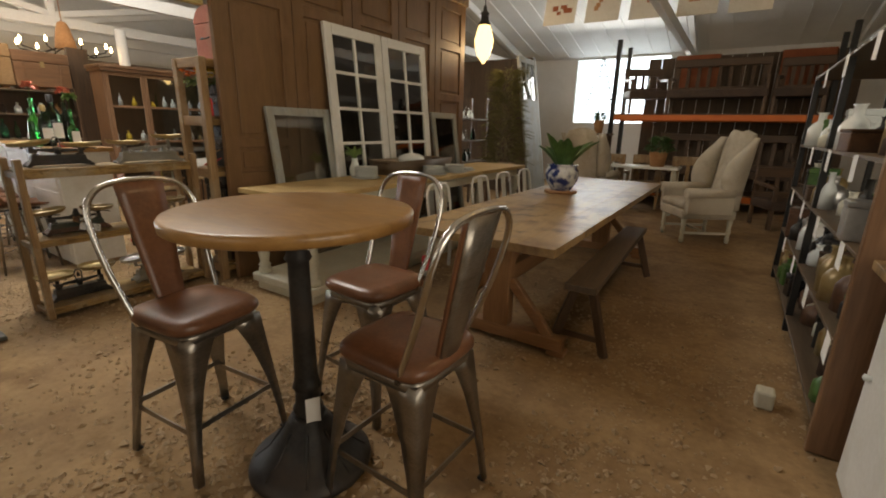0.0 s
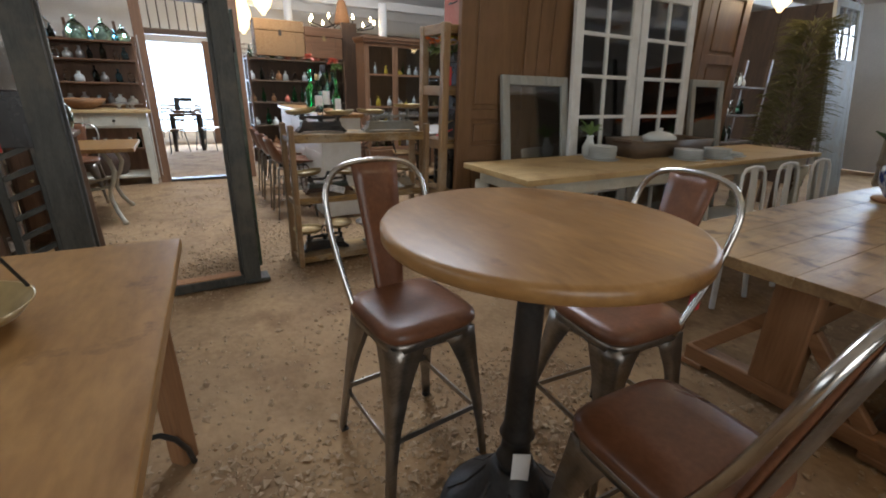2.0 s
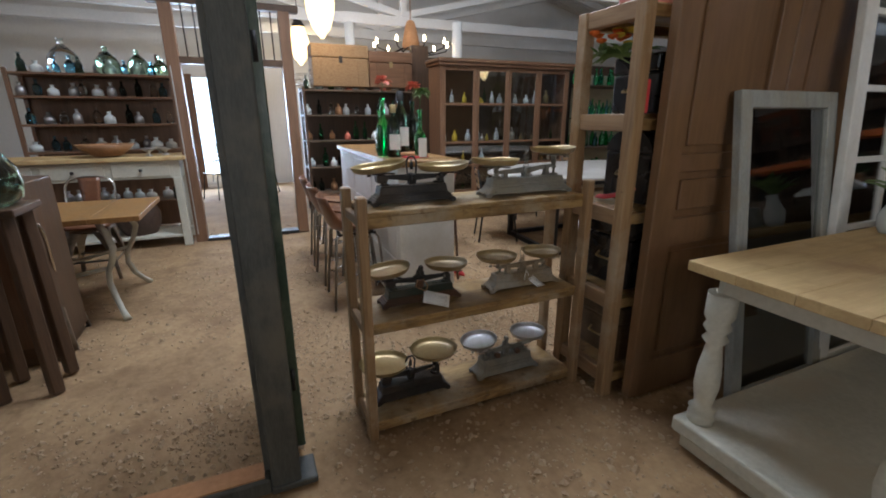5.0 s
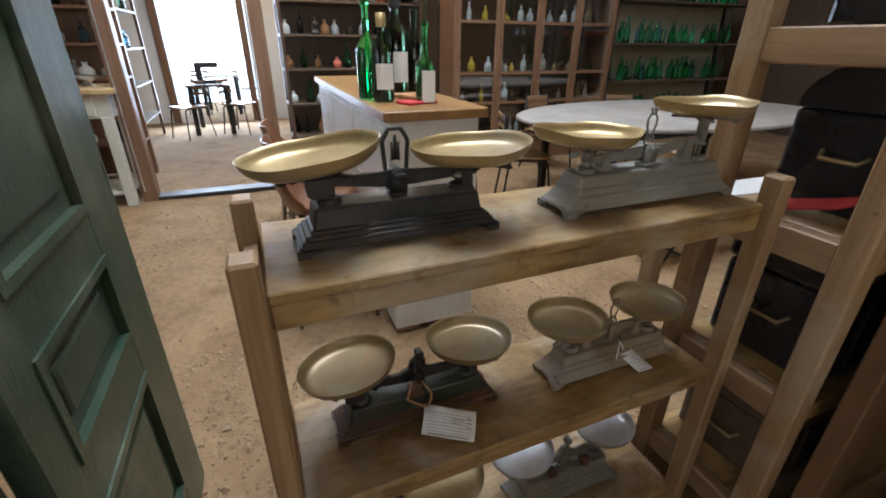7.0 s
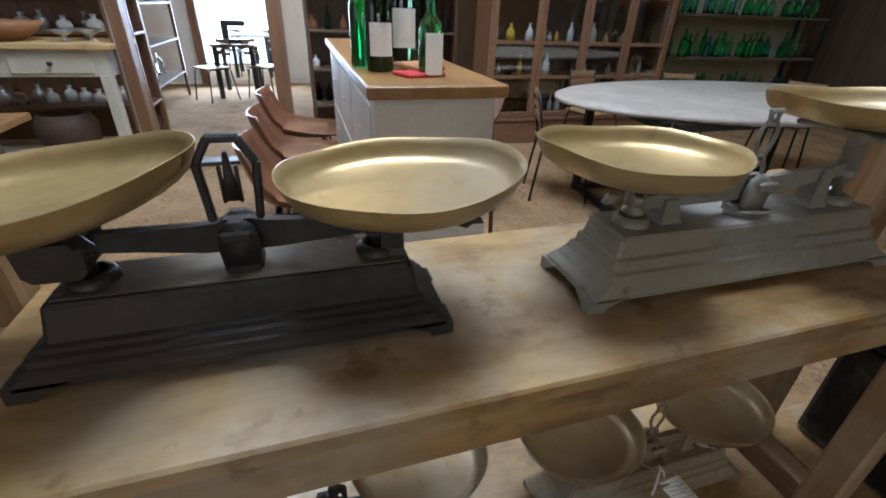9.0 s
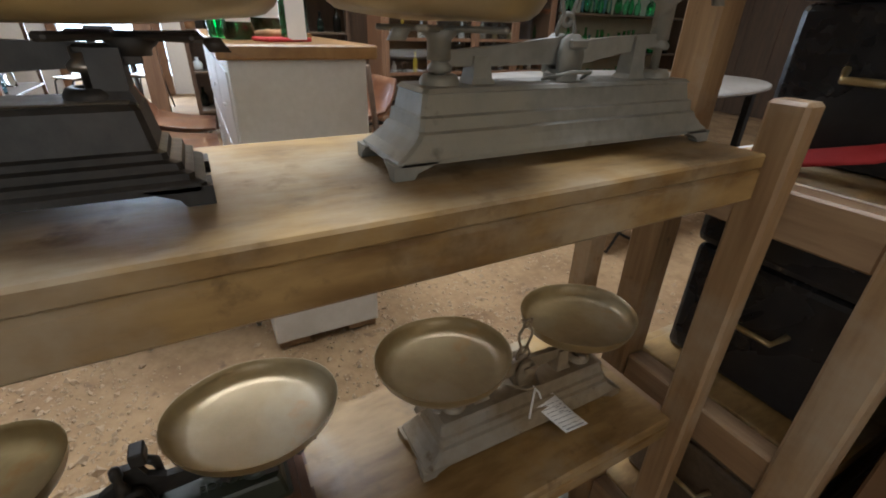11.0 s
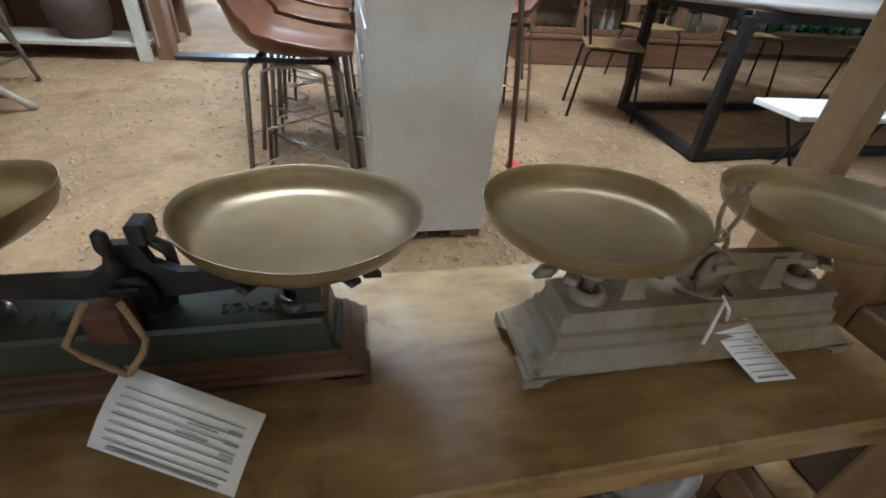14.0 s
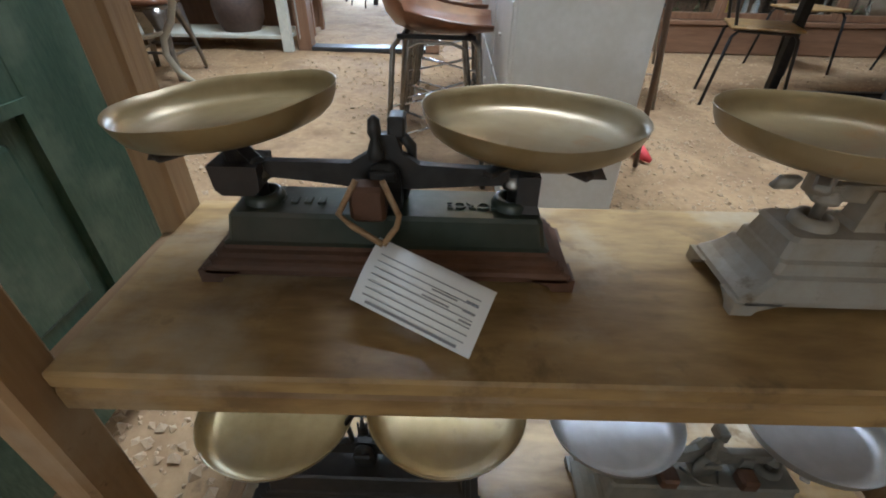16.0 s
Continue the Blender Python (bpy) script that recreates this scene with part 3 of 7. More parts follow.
# ---- bar table with three stools ----
def round_table():
    t = thing("bar_table", "round honey-brown wooden bar table on a black cast-iron pedestal", "table", -0.715, 1.748, 0)
    bm = B()
    lathe(bm, [(0.0005, 1.012), (0.403, 1.012), (0.416, 1.018), (0.418, 1.044), (0.412, 1.053), (0.402, 1.056), (0.0005, 1.056)], 72, ends=False)
    top = part("tabletop", bm, OAK_X, t)
    bm = B()
    lathe(bm, [(0.232, 0.0), (0.242, 0.016), (0.236, 0.035), (0.205, 0.06), (0.155, 0.10), (0.10, 0.175), (0.072, 0.225), (0.062, 0.232)], 40)
    foot = part("base", bm, IRON, t)
    for k in range(8):
        bm = B()
        a = math.pi * k / 4
        tube(bm, [(0.215 * math.cos(a), 0.215 * math.sin(a), 0.05), (0.155 * math.cos(a), 0.155 * math.sin(a), 0.098), (0.09 * math.cos(a), 0.09 * math.sin(a), 0.19)], 0.006, 6)
        part("rib", bm, IRON, foot)
    bm = B()
    lathe(bm, [(0.055, 0.21), (0.050, 0.24), (0.060, 0.26), (0.048, 0.28), (0.045, 0.34), (0.056, 0.355), (0.048, 0.375), (0.044, 0.40), (0.038, 0.86), (0.050, 0.875), (0.040, 0.90), (0.046, 0.93), (0.060, 0.955), (0.042, 0.965), (0.040, 1.0)], 20)
    part("column", bm, IRON, t)
    bm = B()
    bar(bm, (-0.24, 0, 0.999), (0.24, 0, 0.999), 0.016, 0.05)
    bar(bm, (0, -0.24, 0.998), (0, 0.24, 0.998), 0.05, 0.014)
    part("bracket", bm, IRON, t)
    bm = B()
    box(bm, -0.02, -0.066, 0.225, 0.035, -0.064, 0.33, 0, pose(0, 0, 0, 0, 0, 60))
    part("price_tag", bm, PAPER, t, "white card price tag")


round_table()


def metal_stool(x, y, rz, tag=False):
    """Bent-steel counter stool: tapered sheet legs, bowed tube back, leather seat and back pad. It faces local -y."""
    t = thing("bar_stool", "gunmetal bar stool with brown leather seat and back pad", "stool", x, y, 0, rz, "stools round the bar table")
    bm = B()
    rings = []
    for z, s in ((0.586, 0.165), (0.590, 0.182), (0.604, 0.192), (0.624, 0.190), (0.638, 0.178), (0.645, 0.15), (0.649, 0.09)):
        ring = []
        for k in range(36):
            a = 2 * math.pi * k / 36
            c, sn = math.cos(a), math.sin(a)
            e = 0.42
            ring.append((s * math.copysign(abs(c) ** e, c), s * math.copysign(abs(sn) ** e, sn), z))
        rings.append(ring)
    ring_loft(bm, rings)
    part("seat", bm, LEATHER, t)
    bm = B()
    rings = []
    for z, s in ((0.545, 0.176), (0.575, 0.178), (0.588, 0.172)):
        ring = []
        for k in range(36):
            a = 2 * math.pi * k / 36
            c, sn = math.cos(a), math.sin(a)
            ring.append((s * math.copysign(abs(c) ** 0.4, c), s * math.copysign(abs(sn) ** 0.4, sn), z + (0.012 * abs(math.cos(2 * a)) if z < 0.56 else 0)))
        rings.append(ring)
    ring_loft(bm, rings)
    part("seat_pan", bm, STEEL, t)
    for sx in (-1, 1):
        for sy in (-1, 1):
            bm = B()
            rings = []
            for f in (0, 0.1, 0.22, 0.36, 0.55, 0.78, 1.0):
                z = 0.575 - 0.572 * f
                px, py = sx * (0.150 + 0.055 * f), sy * (0.150 + 0.055 * f)
                w = 0.028 + 0.105 * (1 - f) ** 2.6
                q = [(0.016, 0.016), (0.016 - w, 0.016), (0.016 - w, 0.008), (0.006, 0.006), (0.008, 0.016 - w), (0.016, 0.016 - w)]
                rings.append([(px + sx * a, py + sy * b, z) for a, b in q])
            ring_loft(bm, rings)
            leg = part("leg", bm, STEEL, t)
            bm = B()
            box(bm, sx * 0.205 - 0.014, sy * 0.205 - 0.014, 0.0, sx * 0.205 + 0.014, sy * 0.205 + 0.014, 0.012, 0.003)
            part("foot_cap", bm, BLACKSTEEL, leg)
    for a, b in (((-1, -1), (1, -1)), ((-1, 1), (1, 1)), ((-1, -1), (-1, 1)), ((1, -1), (1, 1))):
        z = 0.225 if a[1] == b[1] else 0.205
        k = 0.187
        bm = B()
        bar(bm, (k * a[0], k * a[1], z), (k * b[0], k * b[1], z), 0.006, 0.022)
        part("footrest", bm, STEEL, t)
        k, z = 0.158, 0.545
        p, q = Vector((k * a[0], k * a[1], z - 0.05)), Vector((k * b[0], k * b[1], z - 0.05))
        bm = B()
        tube(bm, [p.lerp(q, s) + Vector((0, 0, 0.05 * math.sin(math.pi * s) ** 0.5 if 0 < s < 1 else 0)) for s in (0, 0.08, 0.2, 0.35, 0.5, 0.65, 0.8, 0.92, 1)], 0.006, 6)
        part("apron_arch", bm, BRIGHT, t)
    bm = B()
    pts = [(-0.172, 0.10, 0.58), (-0.198, 0.185, 0.78), (-0.208, 0.238, 0.94), (-0.198, 0.262, 1.03), (-0.15, 0.275, 1.088), (-0.08, 0.281, 1.108), (0, 0.283, 1.113)]
    pts += [(-p[0], p[1], p[2]) for p in pts[-2::-1]]
    fine = []
    for i in range(len(pts) - 1):
        p0, p1, p2, p3 = (Vector(pts[min(max(i + d, 0), len(pts) - 1)]) for d in (-1, 0, 1, 2))
        for u in (0.0, 0.34, 0.67):
            fine.append(0.5 * (2 * p1 + (p2 - p0) * u + (2 * p0 - 5 * p1 + 4 * p2 - p3) * u * u + (3 * p1 - p0 - 3 * p2 + p3) * u ** 3))
    tube(bm, fine + [Vector(pts[-1])], 0.0115, 10)
    part("back_tube", bm, BRIGHT, t)
    bm = B()
    rings = []
    for f in (0, 0.1, 0.3, 0.5, 0.7, 0.9, 1.0):
        z, w = 0.60 + 0.51 * f, 0.054 + 0.040 * f
        y = 0.150 + 0.123 * f
        rings.append([(-w, y + 0.012, z), (-w * 0.5, y + 0.019, z), (w * 0.5, y + 0.019, z), (w, y + 0.012, z), (w, y - 0.002, z), (w * 0.5, y + 0.004, z), (-w * 0.5, y + 0.004, z), (-w, y - 0.002, z)])
    ring_loft(bm, rings)
    part("back_pad", bm, LEATHER, t)
    bm = B()
    rings = []
    for f in (0, 0.25, 0.5, 0.75, 1.0):
        z, w, y = 0.585 + 0.52 * f, 0.052 + 0.038 * f, 0.150 + 0.123 * f
        rings.append([(-w, y + 0.0135, z), (-w * 0.5, y + 0.021, z), (w * 0.5, y + 0.021, z), (w, y + 0.0135, z), (w, y + 0.017, z), (w * 0.5, y + 0.0245, z), (-w * 0.5, y + 0.0245, z), (-w, y + 0.017, z)])
    ring_loft(bm, rings)
    part("back_plate", bm, STEEL, t)
    if tag:
        bm = B()
        box(bm, 0.17, 0.15, 0.66, 0.173, 0.21, 0.74)
        part("price_tag", bm, REDTAG, t, "red and white price tag")
    return t


metal_stool(-1.18, 1.60, 95)
metal_stool(-0.82, 2.27, -4, True)
metal_stool(-0.30, 1.86, -92)


# ---- long trestle table, bench, white chairs, potted plant ----
def trestle_table():
    t = thing("dining_table", "long brown plank trestle dining table with a waxed top", "table", -0.60, 2.79, 0)
    for i in range(5):
        bm = B()
        x0 = -0.485 + 0.194 * i
        box(bm, x0 + 0.0006, (0.0, 0.006, 0.002, 0.005, 0.0)[i], 0.728, x0 + 0.1934, 3.58 - (0, 0.004, 0.007, 0.002, 0)[i], 0.774, 0.0012)
        part("plank", bm, OAK_Y, t)
    for y in (0.42, 3.05):
        bm = B()
        box(bm, -0.40, y - 0.045, 0.03, 0.45, y + 0.045, 0.115, 0.01)
        box(bm, -0.42, y - 0.05, 0.0, -0.30, y + 0.05, 0.035, 0.005)
        box(bm, 0.36, y - 0.05, 0.0, 0.47, y + 0.05, 0.035, 0.005)
        part("floor_foot", bm, ELM_X, t)
        bm = B()
        box(bm, -0.09, y - 0.045, 0.11, 0.09, y + 0.045, 0.66, 0.01)
        part("upright", bm, ELM_Z, t)
        bm = B()
        box(bm, -0.40, y - 0.04, 0.66, 0.40, y + 0.04, 0.727, 0.01)
        part("cross_head", bm, ELM_X, t)
        for s in (-1, 1):
            bm = B()
            bar(bm, (s * 0.36, y, 0.10), (s * 0.08, y, 0.42), 0.05, 0.06, 0.005)
            part("brace", bm, ELM_X, t)
    bm = B()
    box(bm, -0.04, 0.46, 0.36, 0.04, 3.01, 0.47, 0.01)
    part("stretcher", bm, ELM_Y, t)
    for y0, y1 in ((0.50, 1.0), (2.97, 2.47)):
        bm = B()
        bar(bm, (0, y0, 0.45), (0, y1, 0.72), 0.05, 0.05, 0.004)
        part("long_brace", bm, ELM_Y, t)


trestle_table()


def bench():
    t = thing("bench", "narrow dark-stained wooden bench with splayed legs", "bench", -0.095, 3.25, 0, 1.5)
    bm = B()
    box(bm, -0.095, 0, 0.41, 0.095, 2.0, 0.455, 0.006)
    part("seat", bm, DARK_Y, t)
    for y, s in ((0.12, -1), (1.88, 1)):
        for sx in (-1, 1):
            bm = B()
            bar(bm, (sx * 0.05, y, 0.41), (sx * 0.165, y + s * 0.05, 0.0), 0.035, 0.055, 0.004)
            part("leg", bm, DARK_Z, t)
        bm = B()
        bar(bm, (-0.14, y + s * 0.035, 0.10), (0.14, y + s * 0.035, 0.10), 0.02, 0.035, 0.003)
        part("cross_rail", bm, DARK_X, t)


bench()
bm = B()
box(bm, 0.83, 3.27, -0.005, 0.91, 3.36, 0.09, 0.012)
solo("white_block", bm, CREAM, "small white block on the dirt by a rack", "block")


def white_chair(y):
    t = thing("metal_chair", "white painted tubular metal chair with an open back", "chair", -1.50, y, 0, 90, "white chairs at the long table")
    bm = B()
    box(bm, -0.18, -0.18, 0.435, 0.18, 0.18, 0.455, 0.008)
    part("seat", bm, WHITE, t)
    for sx in (-1, 1):
        for sy in (-1, 1):
            bm = B()
            bar(bm, (sx * 0.165, sy * 0.165, 0.44), (sx * 0.205, sy * 0.21, 0.0), 0.03, 0.03, 0.004)
            part("leg", bm, WHITE, t)
    bm = B()
    pts = [(-0.175, 0.17, 0.44), (-0.185, 0.20, 0.66), (-0.175, 0.215, 0.78), (-0.13, 0.22, 0.83), (0, 0.222, 0.845), (0.13, 0.22, 0.83), (0.175, 0.215, 0.78), (0.185, 0.20, 0.66), (0.175, 0.17, 0.44)]
    tube(bm, pts, 0.013, 8)
    part("back_tube", bm, WHITE, t)
    bm = B()
    bar(bm, (0, 0.175, 0.45), (0, 0.222, 0.84), 0.10, 0.006)
    part("back_splat", bm, WHITE, t)


for y in (4.15, 4.96, 5.53, 6.15):
    white_chair(y)


def leaf_blade(bm, p, d, length, width, droop=0.3, n=5):
    """A leaf as a bent, folded strip with thickness at its rib."""
    p, d = Vector(p), Vector(d).normalized()
    side = d.cross(Vector((0, 0, 1)))
    side = side.normalized() if side.length > 0.05 else Vector((1, 0, 0))
    rows = []
    for i in range(n + 1):
        f = i / n
        c = p + d * length * f - Vector((0, 0, droop * length * f * f))
        w = width * math.sin(math.pi * min(0.97, 0.12 + 0.85 * f)) * 0.5
        up = side.cross(d).normalized()
        rows.append([bm.verts.new(c - side * w + up * w * 0.4), bm.verts.new(c), bm.verts.new(c + side * w + up * w * 0.4), bm.verts.new(c - up * 0.004)])
    for a, b in zip(rows, rows[1:]):
        for i, j in ((0, 1), (1, 2), (2, 3), (3, 0)):
            bm.faces.new((a[i], a[j], b[j], b[i]))


def potted_plant():
    t = thing("potted_plant", "broad-leaved green plant in a blue and white glazed pot", "plant", -0.78, 4.82, 0.775)
    t.scale = (1.22, 1.22, 1.22)
    bm = B()
    lathe(bm, [(0.115, 0.0), (0.125, 0.008), (0.12, 0.02), (0.0005, 0.021)], 28, ends=False)
    lathe(bm, [(0.0005, 0.0), (0.115, 0.0)], 28, ends=False)
    part("saucer", bm, ELM_X, t, "round wooden mat")
    bm = B()
    lathe(bm, [(0.0005, 0.022), (0.075, 0.022), (0.085, 0.04), (0.115, 0.09), (0.125, 0.14), (0.118, 0.175), (0.105, 0.19), (0.112, 0.205), (0.118, 0.215), (0.108, 0.217), (0.100, 0.19), (0.0005, 0.18)], 32, ends=False)
    part("pot", bm, BLUEPOT, t)
    rnd = random.Random(4)
    for i in range(11):
        a = i * 2.4
        bm = B()
        r = 0.35 + 0.5 * rnd.random()
        leaf_blade(bm, (0.03 * math.cos(a), 0.03 * math.sin(a), 0.18), (r * math.cos(a), r * math.sin(a), 1), 0.24 + 0.14 * rnd.random(), 0.115, 0.2)
        part("leaf", bm, LEAF, t)


potted_plant()


# ---- pine-topped white table and the crockery on it ----
def baluster(bm, x, y, z0, z1, s=1.0):
    h = z1 - z0
    prof = [(0.045, 0), (0.045, 0.06), (0.030, 0.08), (0.046, 0.11), (0.030, 0.14), (0.034, 0.20), (0.042, 0.30), (0.040, 0.42), (0.030, 0.56), (0.026, 0.62), (0.042, 0.66), (0.028, 0.70), (0.044, 0.75), (0.036, 0.79), (0.048, 0.84), (0.048, 1.0)]
    lathe(bm, [(r * s, f * h) for r, f in prof], 16, x, y, z0)


def pine_table():
    t = thing("serving_table", "long scrubbed pine table on cream turned legs with a low platform", "table", -2.32, 2.77, 0)
    for i in range(4):
        bm = B()
        x0 = -0.375 + 0.1875 * i
        box(bm, x0 + 0.0006, 0, 0.812, x0 + 0.1869, 3.95, 0.85, 0.0015)
        part("plank", bm, PINE_Y, t)
    bm = B()
    for x0, x1, y0, y1 in ((-0.32, -0.295, 0.12, 3.8), (0.295, 0.32, 0.12, 3.8), (-0.295, 0.295, 0.12, 0.145), (-0.295, 0.295, 3.775, 3.8)):
        box(bm, x0, y0, 0.715, x1, y1, 0.811, 0.003)
    part("apron", bm, CREAM, t)
    for x in (-0.30, 0.30):
        for y in (0.13, 1.96, 3.79):
            bm = B()
            baluster(bm, x, y, 0.14, 0.72, 1.15)
            part("leg", bm, CREAM, t, smooth=False)
    bm = B()
    box(bm, -0.37, 0.05, 0.07, 0.37, 3.87, 0.14, 0.012)
    part("platform", bm, CREAM, t)
    bm = B()
    box(bm, -0.34, 0.08, 0.0, 0.34, 3.84, 0.07, 0.006)
    part("plinth", bm, CREAM, t)
    bm = B()
    box(bm, 0.345, 0.10, 0.55, 0.348, 0.16, 0.68, 0.0, pose(0, 0, 0, 0, 6, 0))
    part("price_tag", bm, PAPER, t, "white card price tag")


pine_table()


def plate_stack(x, y, n, r, z=0.85):
    t = thing("plate_stack", "stack of pale grey-green crockery plates on a pine table", "plates", x, y, z, 0, "crockery on the pine table")
    for i in range(n):
        bm = B()
        rr = r * (1 - 0.02 * (i % 3)) * (1.25 if i == 0 else 1)
        lathe(bm, [(0.0005, 0.0), (rr * 0.6, 0.0), (rr * 0.95, 0.008), (rr, 0.014), (rr * 0.93, 0.014), (rr * 0.6, 0.006), (0.0005, 0.006)], 28, z=0.0125 * i, ends=False)
        part("plate", bm, CERAMIC, t)


plate_stack(-2.42, 3.95, 9, 0.115)
plate_stack(-2.16, 4.72, 7, 0.12)
plate_stack(-2.12, 5.08, 7, 0.115)
plate_stack(-2.14, 5.36, 3, 0.10)


def wooden_tray():
    t = thing("dough_trough", "long dark brown wooden dough trough on a pine table", "trough", -2.48, 4.78, 0.85)
    bm = B()
    o = [(-0.20, -0.52), (0.20, -0.52), (0.20, 0.52), (-0.20, 0.52)]
    rings = [[(x * k, y * (0.85 + 0.15 * k), z) for x, y in o] for k, z in ((0.72, 0.0), (1.0, 0.15), (0.92, 0.15), (0.66, 0.02))]
    ring_loft(bm, rings)
    part("body", bm, DARK_Y, t)
    for s in (-1, 1):
        bm = B()
        box(bm, -0.09, s * 0.52 - 0.03, 0.115, 0.09, s * 0.52 + 0.03, 0.14, 0.008)
        part("handle", bm, DARK_X, t)
    d = thing("tureen", "white covered serving dish with a knob standing in a wooden trough", "dish", -2.46, 4.72, 0.872)
    bm = B()
    lathe(bm, [(0.06, 0), (0.07, 0.01), (0.11, 0.07), (0.13, 0.125), (0.128, 0.13)], 28, sy=1.25)
    part("bowl", bm, CERAMIC, d)
    bm = B()
    lathe(bm, [(0.135, 0.131), (0.125, 0.15), (0.08, 0.178), (0.02, 0.19), (0.012, 0.20), (0.02, 0.215), (0.0005, 0.22)], 28, sy=1.25, ends=False)
    part("lid", bm, CERAMIC, d)
    v = thing("vase", "small white jug holding a leafy green sprig on a pine table", "vase", -2.60, 3.98, 0.85)
    bm = B()
    lathe(bm, [(0.035, 0), (0.05, 0.03), (0.055, 0.08), (0.035, 0.13), (0.026, 0.16), (0.034, 0.18), (0.030, 0.18), (0.02, 0.15)], 18)
    part("jug", bm, CERAMIC, v)
    rnd = random.Random(6)
    for i in range(26):
        bm = B()
        a, e = rnd.uniform(0, 6.3), rnd.uniform(0.5, 2.2)
        leaf_blade(bm, (0, 0, 0.16 + 0.05 * rnd.random()), (math.cos(a), math.sin(a), e), 0.10 + 0.09 * rnd.random(), 0.035, 0.3, 3)
        part("leaf", bm, PALELEAF, v)


wooden_tray()


# ---- frames and glazed doors leaning on the partition ----
def leaning(name, label, category, y0, y1, h, x_foot, x_top, material, cols, rows, stile, barw, glazed=True, group="", solid=0.0):
    """A frame leaning on the partition; local x runs along it, y is its thickness, z its height."""
    tilt = math.degrees(math.asin((x_top - x_foot) / h))
    t = new(name)
    t.empty_display_size = 0.1
    t.matrix_basis = Matrix.Translation((x_foot, y0, 0.004)) @ pose(0, 0, 0, 0, 0, 90) @ pose(0, 0, 0, tilt, 0, 0)
    tagged(t, label, category, group)
    w = y1 - y0
    for a, b in ((0, stile), (w - stile, w)):
        bm = B()
        box(bm, a, -0.02, 0, b, 0.02, h, 0.004)
        part("stile", bm, material, t)
    for a, b in ((0, stile * 1.3 + solid), (h - stile, h)):
        bm = B()
        box(bm, stile, -0.019, a, w - stile, 0.019, b, 0.004)
        part("rail", bm, material, t)
    zb, zt = stile * 1.3 + solid, h - stile
    for i in range(1, cols):
        x = stile + (w - 2 * stile) * i / cols
        bm = B()
        box(bm, x - barw / 2, -0.014, zb, x + barw / 2, 0.014, zt, 0.002)
        part("glazing_bar", bm, material, t)
    for j in range(1, rows):
        z = zb + (zt - zb) * j / rows
        bm = B()
        box(bm, stile, -0.0135, z - barw / 2, w - stile, 0.0135, z + barw / 2, 0.002)
        part("glazing_bar", bm, material, t)
    if glazed:
        for i in range(cols):
            for j in range(rows):
                bm = B()
                x0, x1 = stile + (w - 2 * stile) * i / cols, stile + (w - 2 * stile) * (i + 1) / cols
                z0, z1 = zb + (zt - zb) * j / rows, zb + (zt - zb) * (j + 1) / rows
                box(bm, x0 + 0.004, -0.002, z0 + 0.004, x1 - 0.004, 0.002, z1 - 0.004)
                p = part("pane", bm, PANE, t)
                p.visible_shadow = False
    return t


leaning("window_frame", "grey painted glazed window frame leaning on brown doors", "window frame", 3.25, 3.97, 1.50, -2.72, -2.945, GREY, 1, 1, 0.075, 0.02)
leaning("window_frame", "small grey painted window frame leaning on brown doors", "window frame", 5.78, 6.38, 1.545, -2.72, -2.945, GREY, 1, 1, 0.07, 0.02)
for y0, y1 in ((3.95, 4.765), (4.785, 5.60)):
    leaning("glazed_door", "white painted many-paned glazed door leaning on brown doors", "door", y0, y1, 2.30, -2.73, -2.945, WHITE, 2, 6, 0.10, 0.03, True, "pair of glazed doors")


# ---- plain table in front and its hanging pan scale ----
def front_table():
    t = thing("wooden_table", "plain light brown wooden table with a smooth waxed top", "table", -0.82, 0.47, 0, -3.2)
    bm = B()
    box(bm, -0.82, -0.39, 0.815, 0.82, 0.39, 0.85, 0.003)
    part("tabletop", bm, OAK_X, t)
    bm = B()
    for x0, x1, y0, y1 in ((-0.74, 0.74, -0.32, -0.30), (-0.74, 0.74, 0.30, 0.32), (-0.74, -0.72, -0.30, 0.30), (0.72, 0.74, -0.30, 0.30)):
        box(bm, x0, y0, 0.73, x1, y1, 0.814)
    part("apron", bm, OAK_X, t)
    for sx in (-1, 1):
        for sy in (-1, 1):
            bm = B()
            bar(bm, (sx * 0.69, sy * 0.27, 0.80), (sx * 0.70, sy * 0.28, 0.0), 0.07, 0.07, 0.006)
            part("leg", bm, ELM_Z, t)
    s = thing("pan_scale", "brass pan of a hanging balance with iron chains on a table", "scale", -1.10, 0.47, 0.851)
    bm = B()
    lathe(bm, [(0.0005, 0.003), (0.08, 0.008), (0.13, 0.03), (0.155, 0.06), (0.150, 0.06), (0.125, 0.033), (0.078, 0.012), (0.0005, 0.007)], 36, ends=False)
    part("pan", bm, BRASS, s)
    bm = B()
    lathe(bm, [(0.07, -0.0005), (0.07, 0.012)], 18)
    part("foot_ring", bm, IRON, s)
    bm = B()
    tube(bm, [(0.15 * math.cos(0.6), 0.15 * math.sin(0.6), 0.06), (0.05, 0.05, 0.18), (-0.03, 0.02, 0.31), (-0.05, 0.0, 0.36)], 0.004, 6)
    tube(bm, [(0.15 * math.cos(3.6), 0.15 * math.sin(3.6), 0.06), (-0.10, -0.03, 0.2), (-0.05, 0.0, 0.36)], 0.004, 6)
    tube(bm, [(0.15 * math.cos(2.1), 0.15 * math.sin(2.1), 0.06), (-0.07, 0.07, 0.2), (-0.05, 0.0, 0.36)], 0.004, 6)
    part("chain", bm, IRON, s)


